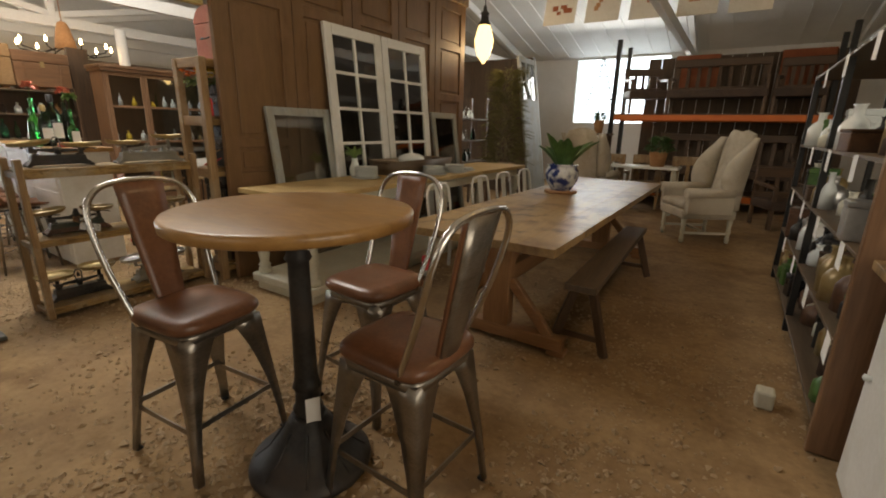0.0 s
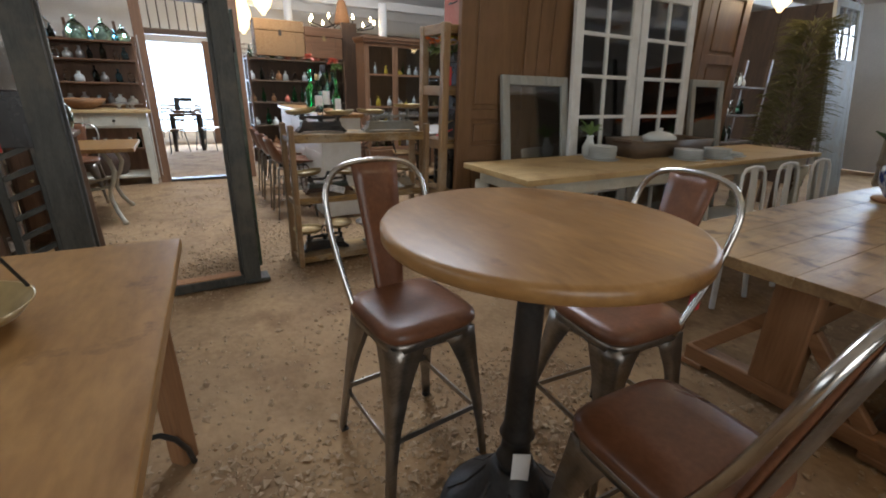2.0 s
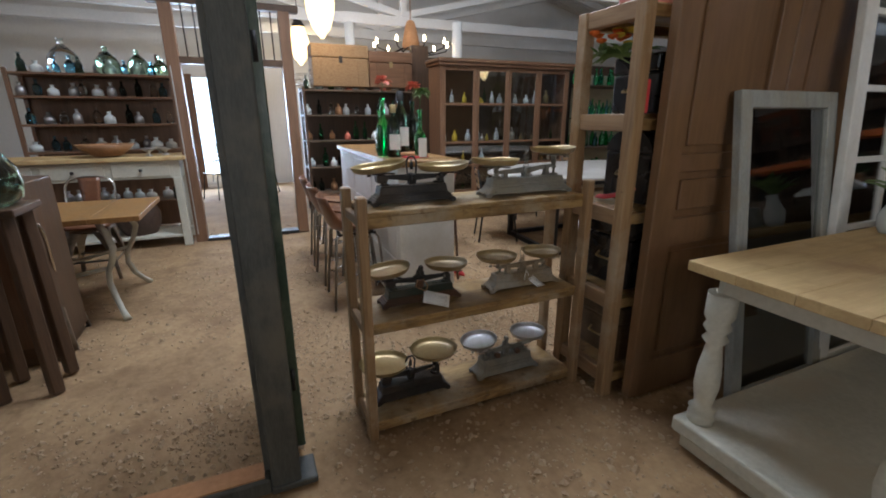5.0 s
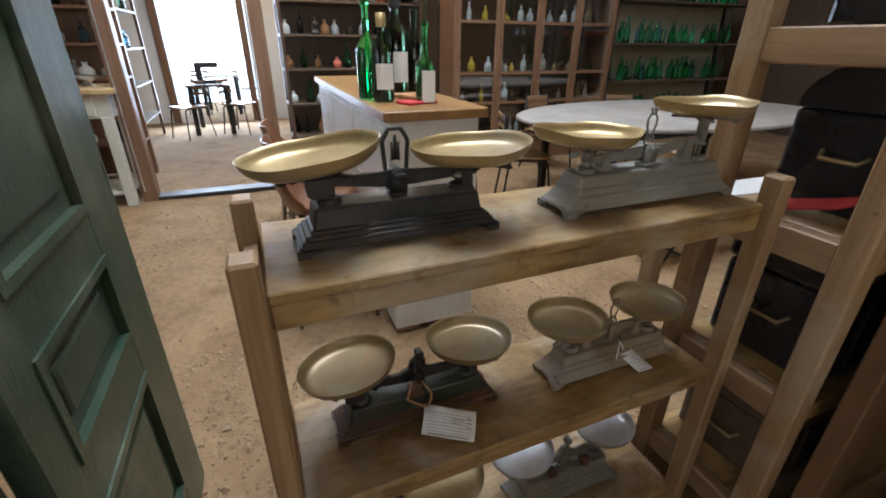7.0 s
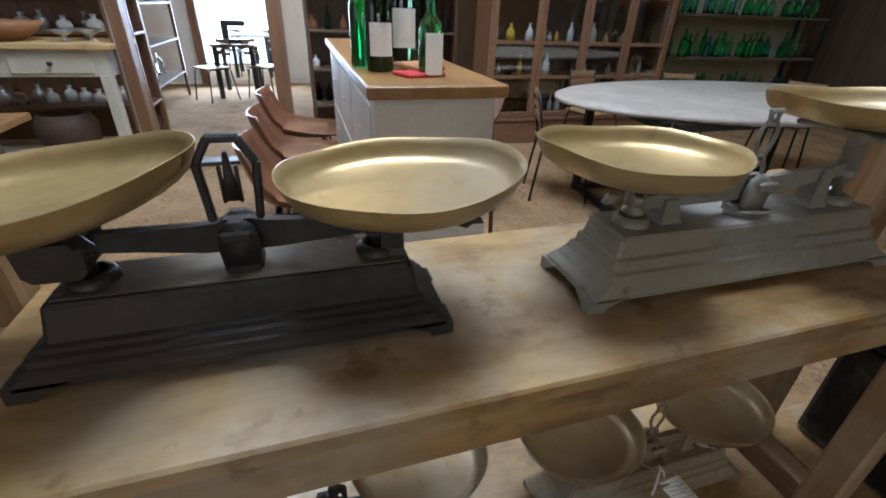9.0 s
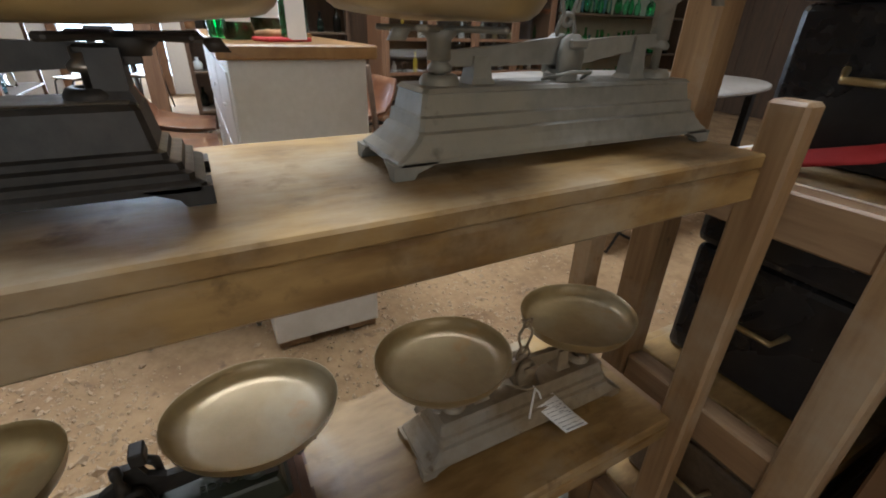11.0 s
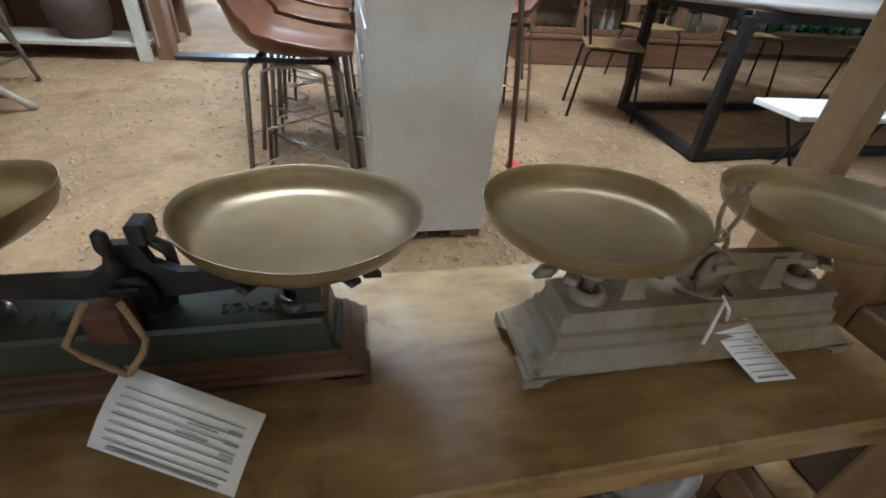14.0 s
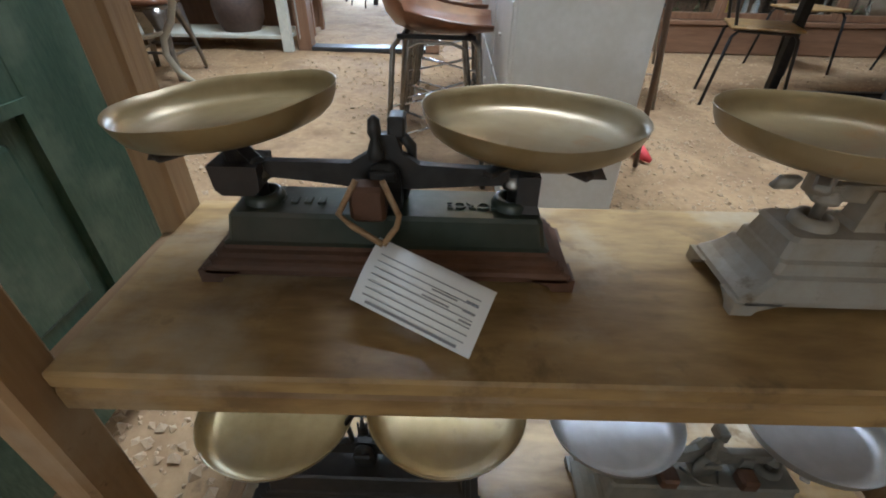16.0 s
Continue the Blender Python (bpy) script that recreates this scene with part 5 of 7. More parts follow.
for i in range(4):
    t = thing("flower_bunch", "leafy bunch with yellow and orange flowers on a shelf", "flowers", -3.38 + 0.08 * (i % 2), 2.86 + 0.06 * i, 1.66 if i > 1 else 1.655, 0, "flowers on the tall shelf")
    rnd = random.Random(20 + i)
    bm = B()
    for k in range(14):
        a = rnd.uniform(0, 6.3)
        leaf_blade(bm, (0, 0, 0), (math.cos(a), math.sin(a), rnd.uniform(0.1, 1.3)), 0.10 + 0.05 * rnd.random(), 0.035, 0.4, 3)
    part("leaves", bm, PALELEAF, t)
    bm = B()
    for k in range(5):
        lathe(bm, [(0.004, 0), (0.022, 0.01), (0.026, 0.02), (0.010, 0.024)], 8, rnd.uniform(-0.06, 0.06), rnd.uniform(-0.06, 0.06), rnd.uniform(0.04, 0.11))
    part("petals", bm, YELLOW if i % 2 else ORANGE, t)


# ---- white island counter with bottles ----
def island():
    t = thing("island_counter", "tall narrow white painted counter with a thick wooden top", "counter", -5.44, 2.38, 0)
    bm = B()
    box(bm, -1.0, -0.208, 0.03, 1.0, 0.208, 1.058, 0.006)
    part("body", bm, WHITE, t)
    for k in range(3):
        for j in range(3):
            bm = B()
            box(bm, -0.95 + 0.64 * k, -0.213, 0.10 + 0.32 * j, -0.36 + 0.64 * k, -0.2045, 0.38 + 0.32 * j, 0.003)
            d = part("drawer_front", bm, WHITE, t)
            bm = B()
            box(bm, -0.675 + 0.64 * k, -0.222, 0.235 + 0.32 * j, -0.635 + 0.64 * k, -0.2125, 0.247 + 0.32 * j, 0.002)
            part("pull", bm, WHITE, d)
    for sx in (-0.93, 0.93):
        for sy in (-0.14, 0.14):
            bm = B()
            box(bm, sx - 0.06, sy - 0.06, 0, sx + 0.06, sy + 0.06, 0.03, 0.004)
            part("foot_block", bm, RACK_X, t)
    bm = B()
    box(bm, -1.04, -0.235, 1.059, 1.04, 0.235, 1.10, 0.005)
    part("worktop", bm, OAK_X, t)


island()


def bottle(x, y, z, h, r, mat, label, neck=0.28, tag=None, group="bottles on the island", cap=None, flower=None, seed=0):
    t = thing("bottle", label, "bottle", x, y, z, 0, group)
    nr = max(0.011, r * 0.32)
    bm = B()
    lathe(bm, [(0.0005, 0.001), (r * 0.9, 0.0), (r, 0.01), (r, h * (0.9 - neck)), (r * 0.85, h * (0.96 - neck)), (nr * 1.1, h * (1.06 - neck)), (nr, h * 0.93), (nr * 1.25, h * 0.94), (nr * 1.25, h), (nr * 0.8, h)], 20, ends=False)
    part("body", bm, mat, t, smooth=True)
    if cap:
        bm = B()
        lathe(bm, [(nr * 1.35, h * 0.86), (nr * 1.35, h + 0.004), (0.0005, h + 0.006)], 14, ends=False)
        part("foil", bm, cap, t)
        bm = B()
        rings = [[((r + 0.0012) * math.cos(a), (r + 0.0012) * math.sin(a), zz) for a in [radians(-50 + 10 * k) for k in range(11)]] for zz in (h * 0.15, h * 0.45)]
        ring_loft(bm, rings, False, False)
        part("label", bm, PAPER, t)
    if tag:
        bm = B()
        box(bm, r + 0.006, -0.03, h * 0.02, r + 0.008, 0.03, h * 0.42)
        part("price_tag", bm, PAPER, t, "white card price tag")
    if flower:
        bm = B()
        tube(bm, [(0, 0, h * 0.7), (0.01, 0.0, h + 0.05), (0.015, 0.01, h + 0.11)], 0.003, 5)
        part("stem", bm, LEAF, t)
        rnd = random.Random(seed)
        bm = B()
        for k in range(36):
            a, e = rnd.uniform(0, 6.3), rnd.uniform(-0.4, 1.2)
            leaf_blade(bm, (0.015, 0.01, h + 0.11), (math.cos(a), math.sin(a), e), 0.065, 0.038, 0.2, 3)
        part("blossom", bm, flower, t)
    return t


bottle(-4.63, 2.405, 1.101, 0.33, 0.042, GREENGLASS, "green glass bottle holding a pale green flower", 0.45, True, flower=PALELEAF, seed=1)
bottle(-4.75, 2.245, 1.101, 0.36, 0.05, DARKGLASS, "dark wine bottle with a pale label", cap=BRASS)
bottle(-4.87, 2.205, 1.101, 0.42, 0.052, GREENGLASS, "tall green glass bottle holding a coral flower", 0.4, flower=PINK, seed=2)
bottle(-4.94, 2.365, 1.101, 0.46, 0.062, DARKGLASS, "large dark wine bottle with coral flowers behind", cap=IRON)
bottle(-5.04, 2.495, 1.101, 0.40, 0.05, DARKGLASS, "dark bottle holding a coral flower", flower=PINK, seed=3)
bottle(-5.24, 2.285, 1.101, 0.34, 0.045, GREENGLASS, "green glass bottle on the island counter", 0.45)
t = thing("bread_basket", "red and white cloth round rusty-brown bundles on the counter", "cloth", -4.75, 2.385, 1.101, 20)
bm = B()
for k in range(5):
    tube(bm, [(-0.10, -0.05 + 0.025 * k, 0.016), (0.0, -0.05 + 0.026 * k, 0.02), (0.10, -0.05 + 0.025 * k, 0.016)], [0.008, 0.014, 0.008], 8)
part("bundle", bm, TERRA, t)
bm = B()
box(bm, 0.05, -0.14, 0.0, 0.16, 0.02, 0.012, 0.004)
part("cloth", bm, REDTAG, t, "red and white folded cloth")


def shell_chair(x, y, rz):
    """High chair: moulded brown shell on four tube legs with cross braces; it faces local -y."""
    t = thing("bar_chair", "brown moulded bar chair on chrome tube legs", "chair", x, y, 0, rz, "brown bar chairs by the counter")
    t.scale = (1.0, 1.0, 0.88)
    bm = B()
    rings = []
    for f in [i / 10 for i in range(11)]:
        if f < 0.45:
            g = f / 0.45
            yc, zc, w = -0.20 + 0.34 * g, 0.66 - 0.02 * math.sin(math.pi * g), 0.20 + 0.02 * g
        else:
            g = (f - 0.45) / 0.55
            yc, zc, w = 0.14 + 0.11 * g ** 0.7, 0.66 + 0.285 * g ** 1.2, 0.225 - 0.05 * g * g
        lift = 0.035 + 0.06 * math.sin(math.pi * f)
        row = []
        for k in range(9):
            s = -1 + 2 * k / 8
            row.append(Vector((w * s, yc - (0.05 * s * s if f > 0.45 else 0), zc + lift * abs(s) ** 2.5 * (1 - 0.7 * max(0, (f - 0.5) * 2)))))
        under = [v + Vector((0, 0.010 if f > 0.5 else 0, -0.010 if f <= 0.6 else 0)) for v in row[::-1]]
        rings.append(row + under)
    ring_loft(bm, rings)
    part("shell", bm, LEATHER, t)
    bm = B()
    for s in (-1, 1):
        tube(bm, [(s * 0.15, -0.14, 0.640), (s * 0.15, 0.14, 0.640)], 0.010, 8)
    tube(bm, [(-0.15, -0.12, 0.637), (0.15, -0.12, 0.637)], 0.010, 8)
    tube(bm, [(-0.15, 0.12, 0.637), (0.15, 0.12, 0.637)], 0.010, 8)
    part("seat_frame", bm, BLACKSTEEL, t)
    for sx in (-1, 1):
        for sy in (-1, 1):
            bm = B()
            tube(bm, [(sx * 0.14, sy * 0.13, 0.637), (sx * 0.165, sy * 0.155, 0.60), (sx * 0.20, sy * 0.20, 0.0)], 0.010, 8)
            part("leg", bm, STEEL, t)
    bm = B()
    tube(bm, [(-0.185, -0.185, 0.20)] + [(0.185 * math.cos(radians(a)), -0.185 + 0.09 * math.sin(radians(a)), 0.20) for a in range(190, 351, 20)] + [(0.185, -0.185, 0.20)], 0.008, 6)
    part("foot_hoop", bm, CHROME, t)
    for s in (-1, 1):
        bm = B()
        tube(bm, [(s * 0.185, -0.13, 0.30), (s * 0.165, -0.10, 0.60), (s * 0.16, -0.06, 0.62), (s * 0.16, 0.06, 0.62), (s * 0.165, 0.10, 0.60), (s * 0.185, 0.13, 0.30)], 0.008, 6)
        part("leg_brace", bm, STEEL, t)
    for z in (0.22, 0.36):
        k = 0.20 - 0.045 * z / 0.6
        for a, b in (((-k, -k), (k, k)), ((-k, k), (k, -k))):
            bm = B()
            tube(bm, [(*a, z), (0, 0, z + 0.004 * (1 if a[1] < 0 else -1)), (*b, z)], 0.006, 6)
            part("cross_brace", bm, CHROME, t)


for x, y, rz in ((-4.86, 1.935, 178), (-5.42, 1.935, 182), (-5.98, 1.94, 177)):
    shell_chair(x, y, rz)
shell_chair(-5.95, 3.02, 5)


bm = B()
tube(bm, [(-4.92, 2.85, 0.0), (-4.78, 2.76, 0.5), (-4.66, 2.665, 1.02)], 0.012, 8)
solo("broom_pole", bm, DARK_Z, "thin dark wooden pole leaning against the white counter", "pole", "", "", True)
bm = B()
tube(bm, [(-5.08, 2.90, 0.02), (-5.02, 2.88, 0.045), (-4.97, 2.90, 0.03), (-4.95, 2.93, 0.01)], [0.012, 0.03, 0.025, 0.01], 8, 0.6)
solo("red_rag", bm, REDTAG, "crumpled red rag on the dirt by the counter", "rag", "", "", True)


# ---- oval table on black steel, black chairs, folding bench ----
def oval_table():
    t = thing("oval_table", "grey-white oval table on a black square-tube frame", "table", -5.70, 5.20, 0, 88)
    bm = B()
    lathe(bm, [(0.0005, 0.762), (0.97, 0.762), (1.0, 0.772), (1.0, 0.792), (0.985, 0.80), (0.0005, 0.80)], 64, sx=1.55, sy=0.83, ends=False)
    part("tabletop", bm, MARBLE, t)
    c = [(-1.15, -0.61), (-1.12, 0.31), (1.0, 0.42), (1.0, -0.50)]
    for i in range(4):
        a, b = c[i], c[(i + 1) % 4]
        bm = B()
        bar(bm, (*a, 0.0), (*a, 0.735), 0.055, 0.055, 0.003)
        part("upright", bm, BLACKSTEEL, t)
        for z in (0.03, 0.734):
            d = (Vector((*b, z)) - Vector((*a, z))).normalized() * 0.03
            bm = B()
            bar(bm, Vector((*a, z)) + d, Vector((*b, z)) - d, 0.05, 0.05, 0.003)
            part("rail", bm, BLACKSTEEL, t)


oval_table()


def black_chair(x, y, rz):
    t = thing("cafe_chair", "simple chair with black tube legs and a pale wooden seat", "chair", x, y, 0, rz, "black cafe chairs")
    bm = B()
    box(bm, -0.19, -0.19, 0.44, 0.19, 0.19, 0.458, 0.008)
    part("seat", bm, RACK_Y, t)
    for sx in (-1, 1):
        bm = B()
        tube(bm, [(sx * 0.20, -0.22, 0), (sx * 0.17, -0.17, 0.40), (sx * 0.165, -0.14, 0.432), (sx * 0.165, 0.14, 0.432), (sx * 0.17, 0.17, 0.40), (sx * 0.20, 0.22, 0)], 0.010, 8)
        part("leg_hoop", bm, BLACKSTEEL, t)
        bm = B()
        tube(bm, [(sx * 0.165, 0.16, 0.432), (sx * 0.165, 0.20, 0.60), (sx * 0.16, 0.24, 0.82)], 0.010, 8)
        part("back_post", bm, BLACKSTEEL, t)
    for z in (0.62, 0.70, 0.78):
        bm = B()
        bar(bm, (-0.165, 0.205 + 0.15 * (z - 0.6), z), (0.165, 0.205 + 0.15 * (z - 0.6), z), 0.012, 0.045, 0.003)
        part("back_slat", bm, RACK_X, t)


for x, y, rz in ((-6.95, 4.75, 100), (-6.7, 5.6, 70), (-6.2, 6.4, 20), (-6.0, 3.85, 160)):
    black_chair(x, y, rz)


def folding_bench(x, y, rz):
    t = thing("folding_bench", "narrow white plank bench on black folding steel legs", "bench", x, y, 0, rz)
    bm = B()
    box(bm, -0.13, -1.0, 0.43, 0.13, 1.0, 0.455, 0.004)
    part("seat", bm, WHITE, t)
    for yy in (-0.7, 0.7):
        bm = B()
        for s in (-1, 1):
            tube(bm, [(-0.11, yy - s * 0.14, 0.428), (-0.11, yy + s * 0.14, 0.0), (0.11, yy + s * 0.14, 0.0), (0.11, yy - s * 0.14, 0.428)], 0.009, 6)
        part("folding_leg", bm, BLACKSTEEL, t)


folding_bench(-4.60, 4.87, -2)

# ---- glazed cabinet, bottle shelves and shelving along the far side ----
def small_jar(x, y, z, h, r, mat, label, group, cat="bottle"):
    t = thing("small_bottle", label, cat, x, y, z, 0, group)
    bm = B()
    lathe(bm, [(0.0005, 0.0), (r, 0.0), (r, h * 0.5), (r * 0.7, h * 0.66), (r * 0.35, h * 0.74), (r * 0.35, h * 0.95), (r * 0.5, h), (0.0005, h)], 12, ends=False)
    part("body", bm, mat, t, smooth=True)


def glazed_cabinet():
    t = thing("display_cabinet", "brown wooden display cabinet with glazed doors and glassware", "cabinet", -7.5, 3.79, 0)
    W, D, Hh = 2.18, 0.42, 2.12
    bm = B()
    box(bm, -D, 0, 0.0, 0.02, W, 0.24, 0.008)
    box(bm, -D - 0.01, -0.02, 0.24, 0.035, W + 0.02, 0.28, 0.008)
    part("plinth", bm, MAHOG_Y, t)
    bm = B()
    box(bm, -D, 0.02, 0.28, -D + 0.02, W - 0.02, Hh - 0.06)
    part("back_panel", bm, DARK_Z, t)
    for y in (0.0, W - 0.03):
        bm = B()
        box(bm, -D, y, 0.28, 0.0, y + 0.03, Hh - 0.06, 0.003)
        part("side_panel", bm, MAHOG_Z, t)
    bm = B()
    box(bm, -D - 0.02, -0.03, Hh - 0.06, 0.05, W + 0.03, Hh - 0.02, 0.006)
    box(bm, -D - 0.03, -0.05, Hh - 0.02, 0.075, W + 0.05, Hh + 0.03, 0.012)
    part("cornice", bm, MAHOG_Y, t)
    zs = (0.28, 0.70, 1.03, 1.56, Hh - 0.08)
    for z in zs[1:-1]:
        bm = B()
        box(bm, -D + 0.02, 0.03, z - 0.02, -0.025, W - 0.03, z, 0.002)
        part("shelf_board", bm, MAHOG_Y, t)
    nd = 4
    for i in range(nd):
        a, b = 0.03 + (W - 0.06) * i / nd, 0.03 + (W - 0.06) * (i + 1) / nd
        bm = B()
        for c0, c1 in ((a + 0.002, a + 0.05), (b - 0.05, b - 0.002)):
            box(bm, -0.02, c0, 0.285, 0.005, c1, Hh - 0.065, 0.003)
        for z in (0.285, Hh - 0.12):
            box(bm, -0.0195, a + 0.05, z, 0.0045, b - 0.05, z + 0.055, 0.003)
        for z in zs[1:-1]:
            box(bm, -0.0195, a + 0.05, z - 0.02, 0.0045, b - 0.05, z + 0.012, 0.002)
        d = part("cabinet_door", bm, MAHOG_Z, t)
        for z0, z1 in zip(zs, zs[1:]):
            bm = B()
            box(bm, -0.009, a + 0.045, z0 + 0.005, -0.006, b - 0.045, z1 - 0.015)
            p = part("pane", bm, PANE, d)
            p.visible_shadow = False
    rnd = random.Random(11)
    for z in zs[:-1]:
        y = 0.12
        while y < W - 0.12:
            mat = rnd.choice((CLEARGLASS, CERAMIC, CERAMIC, CANVAS, YELLOW, BRASS, GREENGLASS))
            if abs((y - 0.03) % ((W - 0.06) / nd)) > 0.06:
                small_jar(-7.5 - rnd.uniform(0.10, 0.25), 3.79 + y, z, rnd.uniform(0.09, 0.24), rnd.uniform(0.022, 0.045), mat, "small jar or bottle on a cabinet shelf", "glassware in the cabinet")
            y += rnd.uniform(0.09, 0.20)


glazed_cabinet()
bm = B()
box(bm, -8.62, 3.75, 0, -8.52, 4.03, 2.44, 0.006)
solo("old_wardrobe", bm, DARK_Z, "tall dark timber wardrobe side beside a cabinet", "wardrobe")


def open_shelves(name, label, x, y0, y1, depth, zs, mat_u, mat_s, h, fill, seed, group, item_label, gap=(0.06, 0.10), back=None):
    t = thing(name, label, "shelf", x, y0, 0)
    w = y1 - y0
    for y in (0.02, w - 0.02):
        for xx in (-depth + 0.02, -0.02):
            bm = B()
            box(bm, xx - 0.02, y - 0.02, 0, xx + 0.02, y + 0.02, h, 0.003)
            part("post", bm, mat_u, t)
    for z in zs:
        bm = B()
        box(bm, -depth + 0.002, 0.0, z - 0.025, -0.002, w, z, 0.003)
        part("shelf_board", bm, mat_s, t)
    if back:
        bm = B()
        box(bm, -depth - 0.02, 0, 0.02, -depth - 0.001, w, h)
        part("back_panel", bm, back, t)
    rnd = random.Random(seed)
    for z in zs:
        y = 0.08
        while y < w - 0.08:
            mat, hh, r = rnd.choice(fill)
            small_jar(x - rnd.uniform(0.09, depth - 0.08), y0 + y, z, hh * rnd.uniform(0.85, 1.15), r * rnd.uniform(0.85, 1.15), mat, item_label, group)
            y += r + rnd.uniform(*gap)


# cream back panel added here to brighten the green glass
open_shelves("bottle_shelf", "black metal shelves lined with green glass bottles", -7.95, 6.35, 8.95, 0.45, (0.32, 0.86, 1.36, 1.9), BLACKSTEEL, DARK_Y, 2.1, ((SHELFGLASS, 0.29, 0.05), (SHELFGLASS, 0.31, 0.045), (SHELFGLASS, 0.27, 0.05), (GREENGLASS, 0.29, 0.05), (DEMIGLASS, 0.26, 0.045), (BLUEGLASS, 0.28, 0.05)), 31, "green bottles on the shelves", "green glass bottle on a black shelf", (0.036, 0.044), CREAM)
open_shelves("wooden_shelves", "brown wooden shelves crowded with bottles and jars", -8.3, 2.05, 3.72, 0.42, (0.30, 0.68, 1.06, 1.42, 1.76), DARK_Z, DARK_Y, 1.80, ((DARKGLASS, 0.22, 0.04), (CLEARGLASS, 0.18, 0.04), (CERAMIC, 0.14, 0.05), (GREENGLASS, 0.24, 0.04), (TERRA, 0.15, 0.05), (PINK, 0.12, 0.05)), 32, "jars on the brown shelves", "bottle or jar on a brown shelf", (0.06, 0.16), DARK_Z)
open_shelves("wooden_shelves", "dark red-brown shelves crowded with glassware", -7.95, -1.0, 0.56, 0.40, (0.40, 1.02, 1.32, 1.62, 1.86), MAHOG_Z, MAHOG_Y, 1.90, ((CLEARGLASS, 0.18, 0.045), (DARKGLASS, 0.2, 0.04), (CERAMIC, 0.12, 0.06), (BLUEGLASS, 0.16, 0.04), (ALU, 0.15, 0.05)), 33, "glassware on the red-brown shelves", "glass or jar on a red-brown shelf", (0.05, 0.12), MAHOG_Z)
open_shelves("wooden_shelves", "shelves of bottles beside the outer doorway", -9.0, -0.35, 0.30, 1.9, (0.35, 0.8, 1.25, 1.7), DARK_Z, DARK_Y, 2.2, ((CLEARGLASS, 0.24, 0.05), (DARKGLASS, 0.24, 0.05), (BLUEGLASS, 0.2, 0.04), (CERAMIC, 0.16, 0.06)), 34, "bottles by the outer door", "bottle on a shelf near the door", (0.02, 0.06))
trunk(-8.52, 2.62, 1.805, 0.36, 0.80, 0.56, WICKER, "brown wicker hamper on top of shelves", False, IRON, "hamper", "hampers on the shelves")
trunk(-8.52, 3.36, 1.805, 0.36, 0.66, 0.50, MAHOG_Y, "brown leather trunk on top of shelves", False, BRASS)
t = thing("wire_basket", "empty wire basket on top of shelves", "basket", -8.5, 2.12, 1.805)
bm = B()
for z in (0.02, 0.09, 0.16):
    tube(bm, arc(0, 0, z, 0.12 + 0.12 * z, 0, 360, 18, "xy"), 0.004, 5)
for k in range(10):
    a = k * 0.628
    tube(bm, [(0.12 * math.cos(a), 0.12 * math.sin(a), 0.0), (0.14 * math.cos(a), 0.14 * math.sin(a), 0.16)], 0.003, 5)
part("wire_body", bm, BRIGHT, t)


def demijohn(x, y, z, s, mat, label, lying=False):
    t = new("demijohn")
    t.matrix_basis = pose(x, y, z, 0, 90 if lying else 0, 0)
    tagged(t, label, "demijohn", "large glass demijohns")
    bm = B()
    lathe(bm, [(0.0005, 0.0), (0.12, 0.0), (0.17, 0.04), (0.185, 0.12), (0.17, 0.20), (0.12, 0.28), (0.05, 0.34), (0.034, 0.37), (0.034, 0.41), (0.042, 0.415), (0.042, 0.43), (0.028, 0.43)], 28, ends=False, m=Matrix.Scale(s, 4))
    part("body", bm, mat, t, smooth=True)


for y, s, m in ((-0.50, 0.85, CLEARGLASS), (-0.10, 0.70, DEMIGLASS), (0.20, 0.65, DEMIGLASS), (0.42, 0.5, DEMIGLASS)):
    demijohn(-8.15, y, 1.862, s, m, "glass demijohn on top of a shelf")


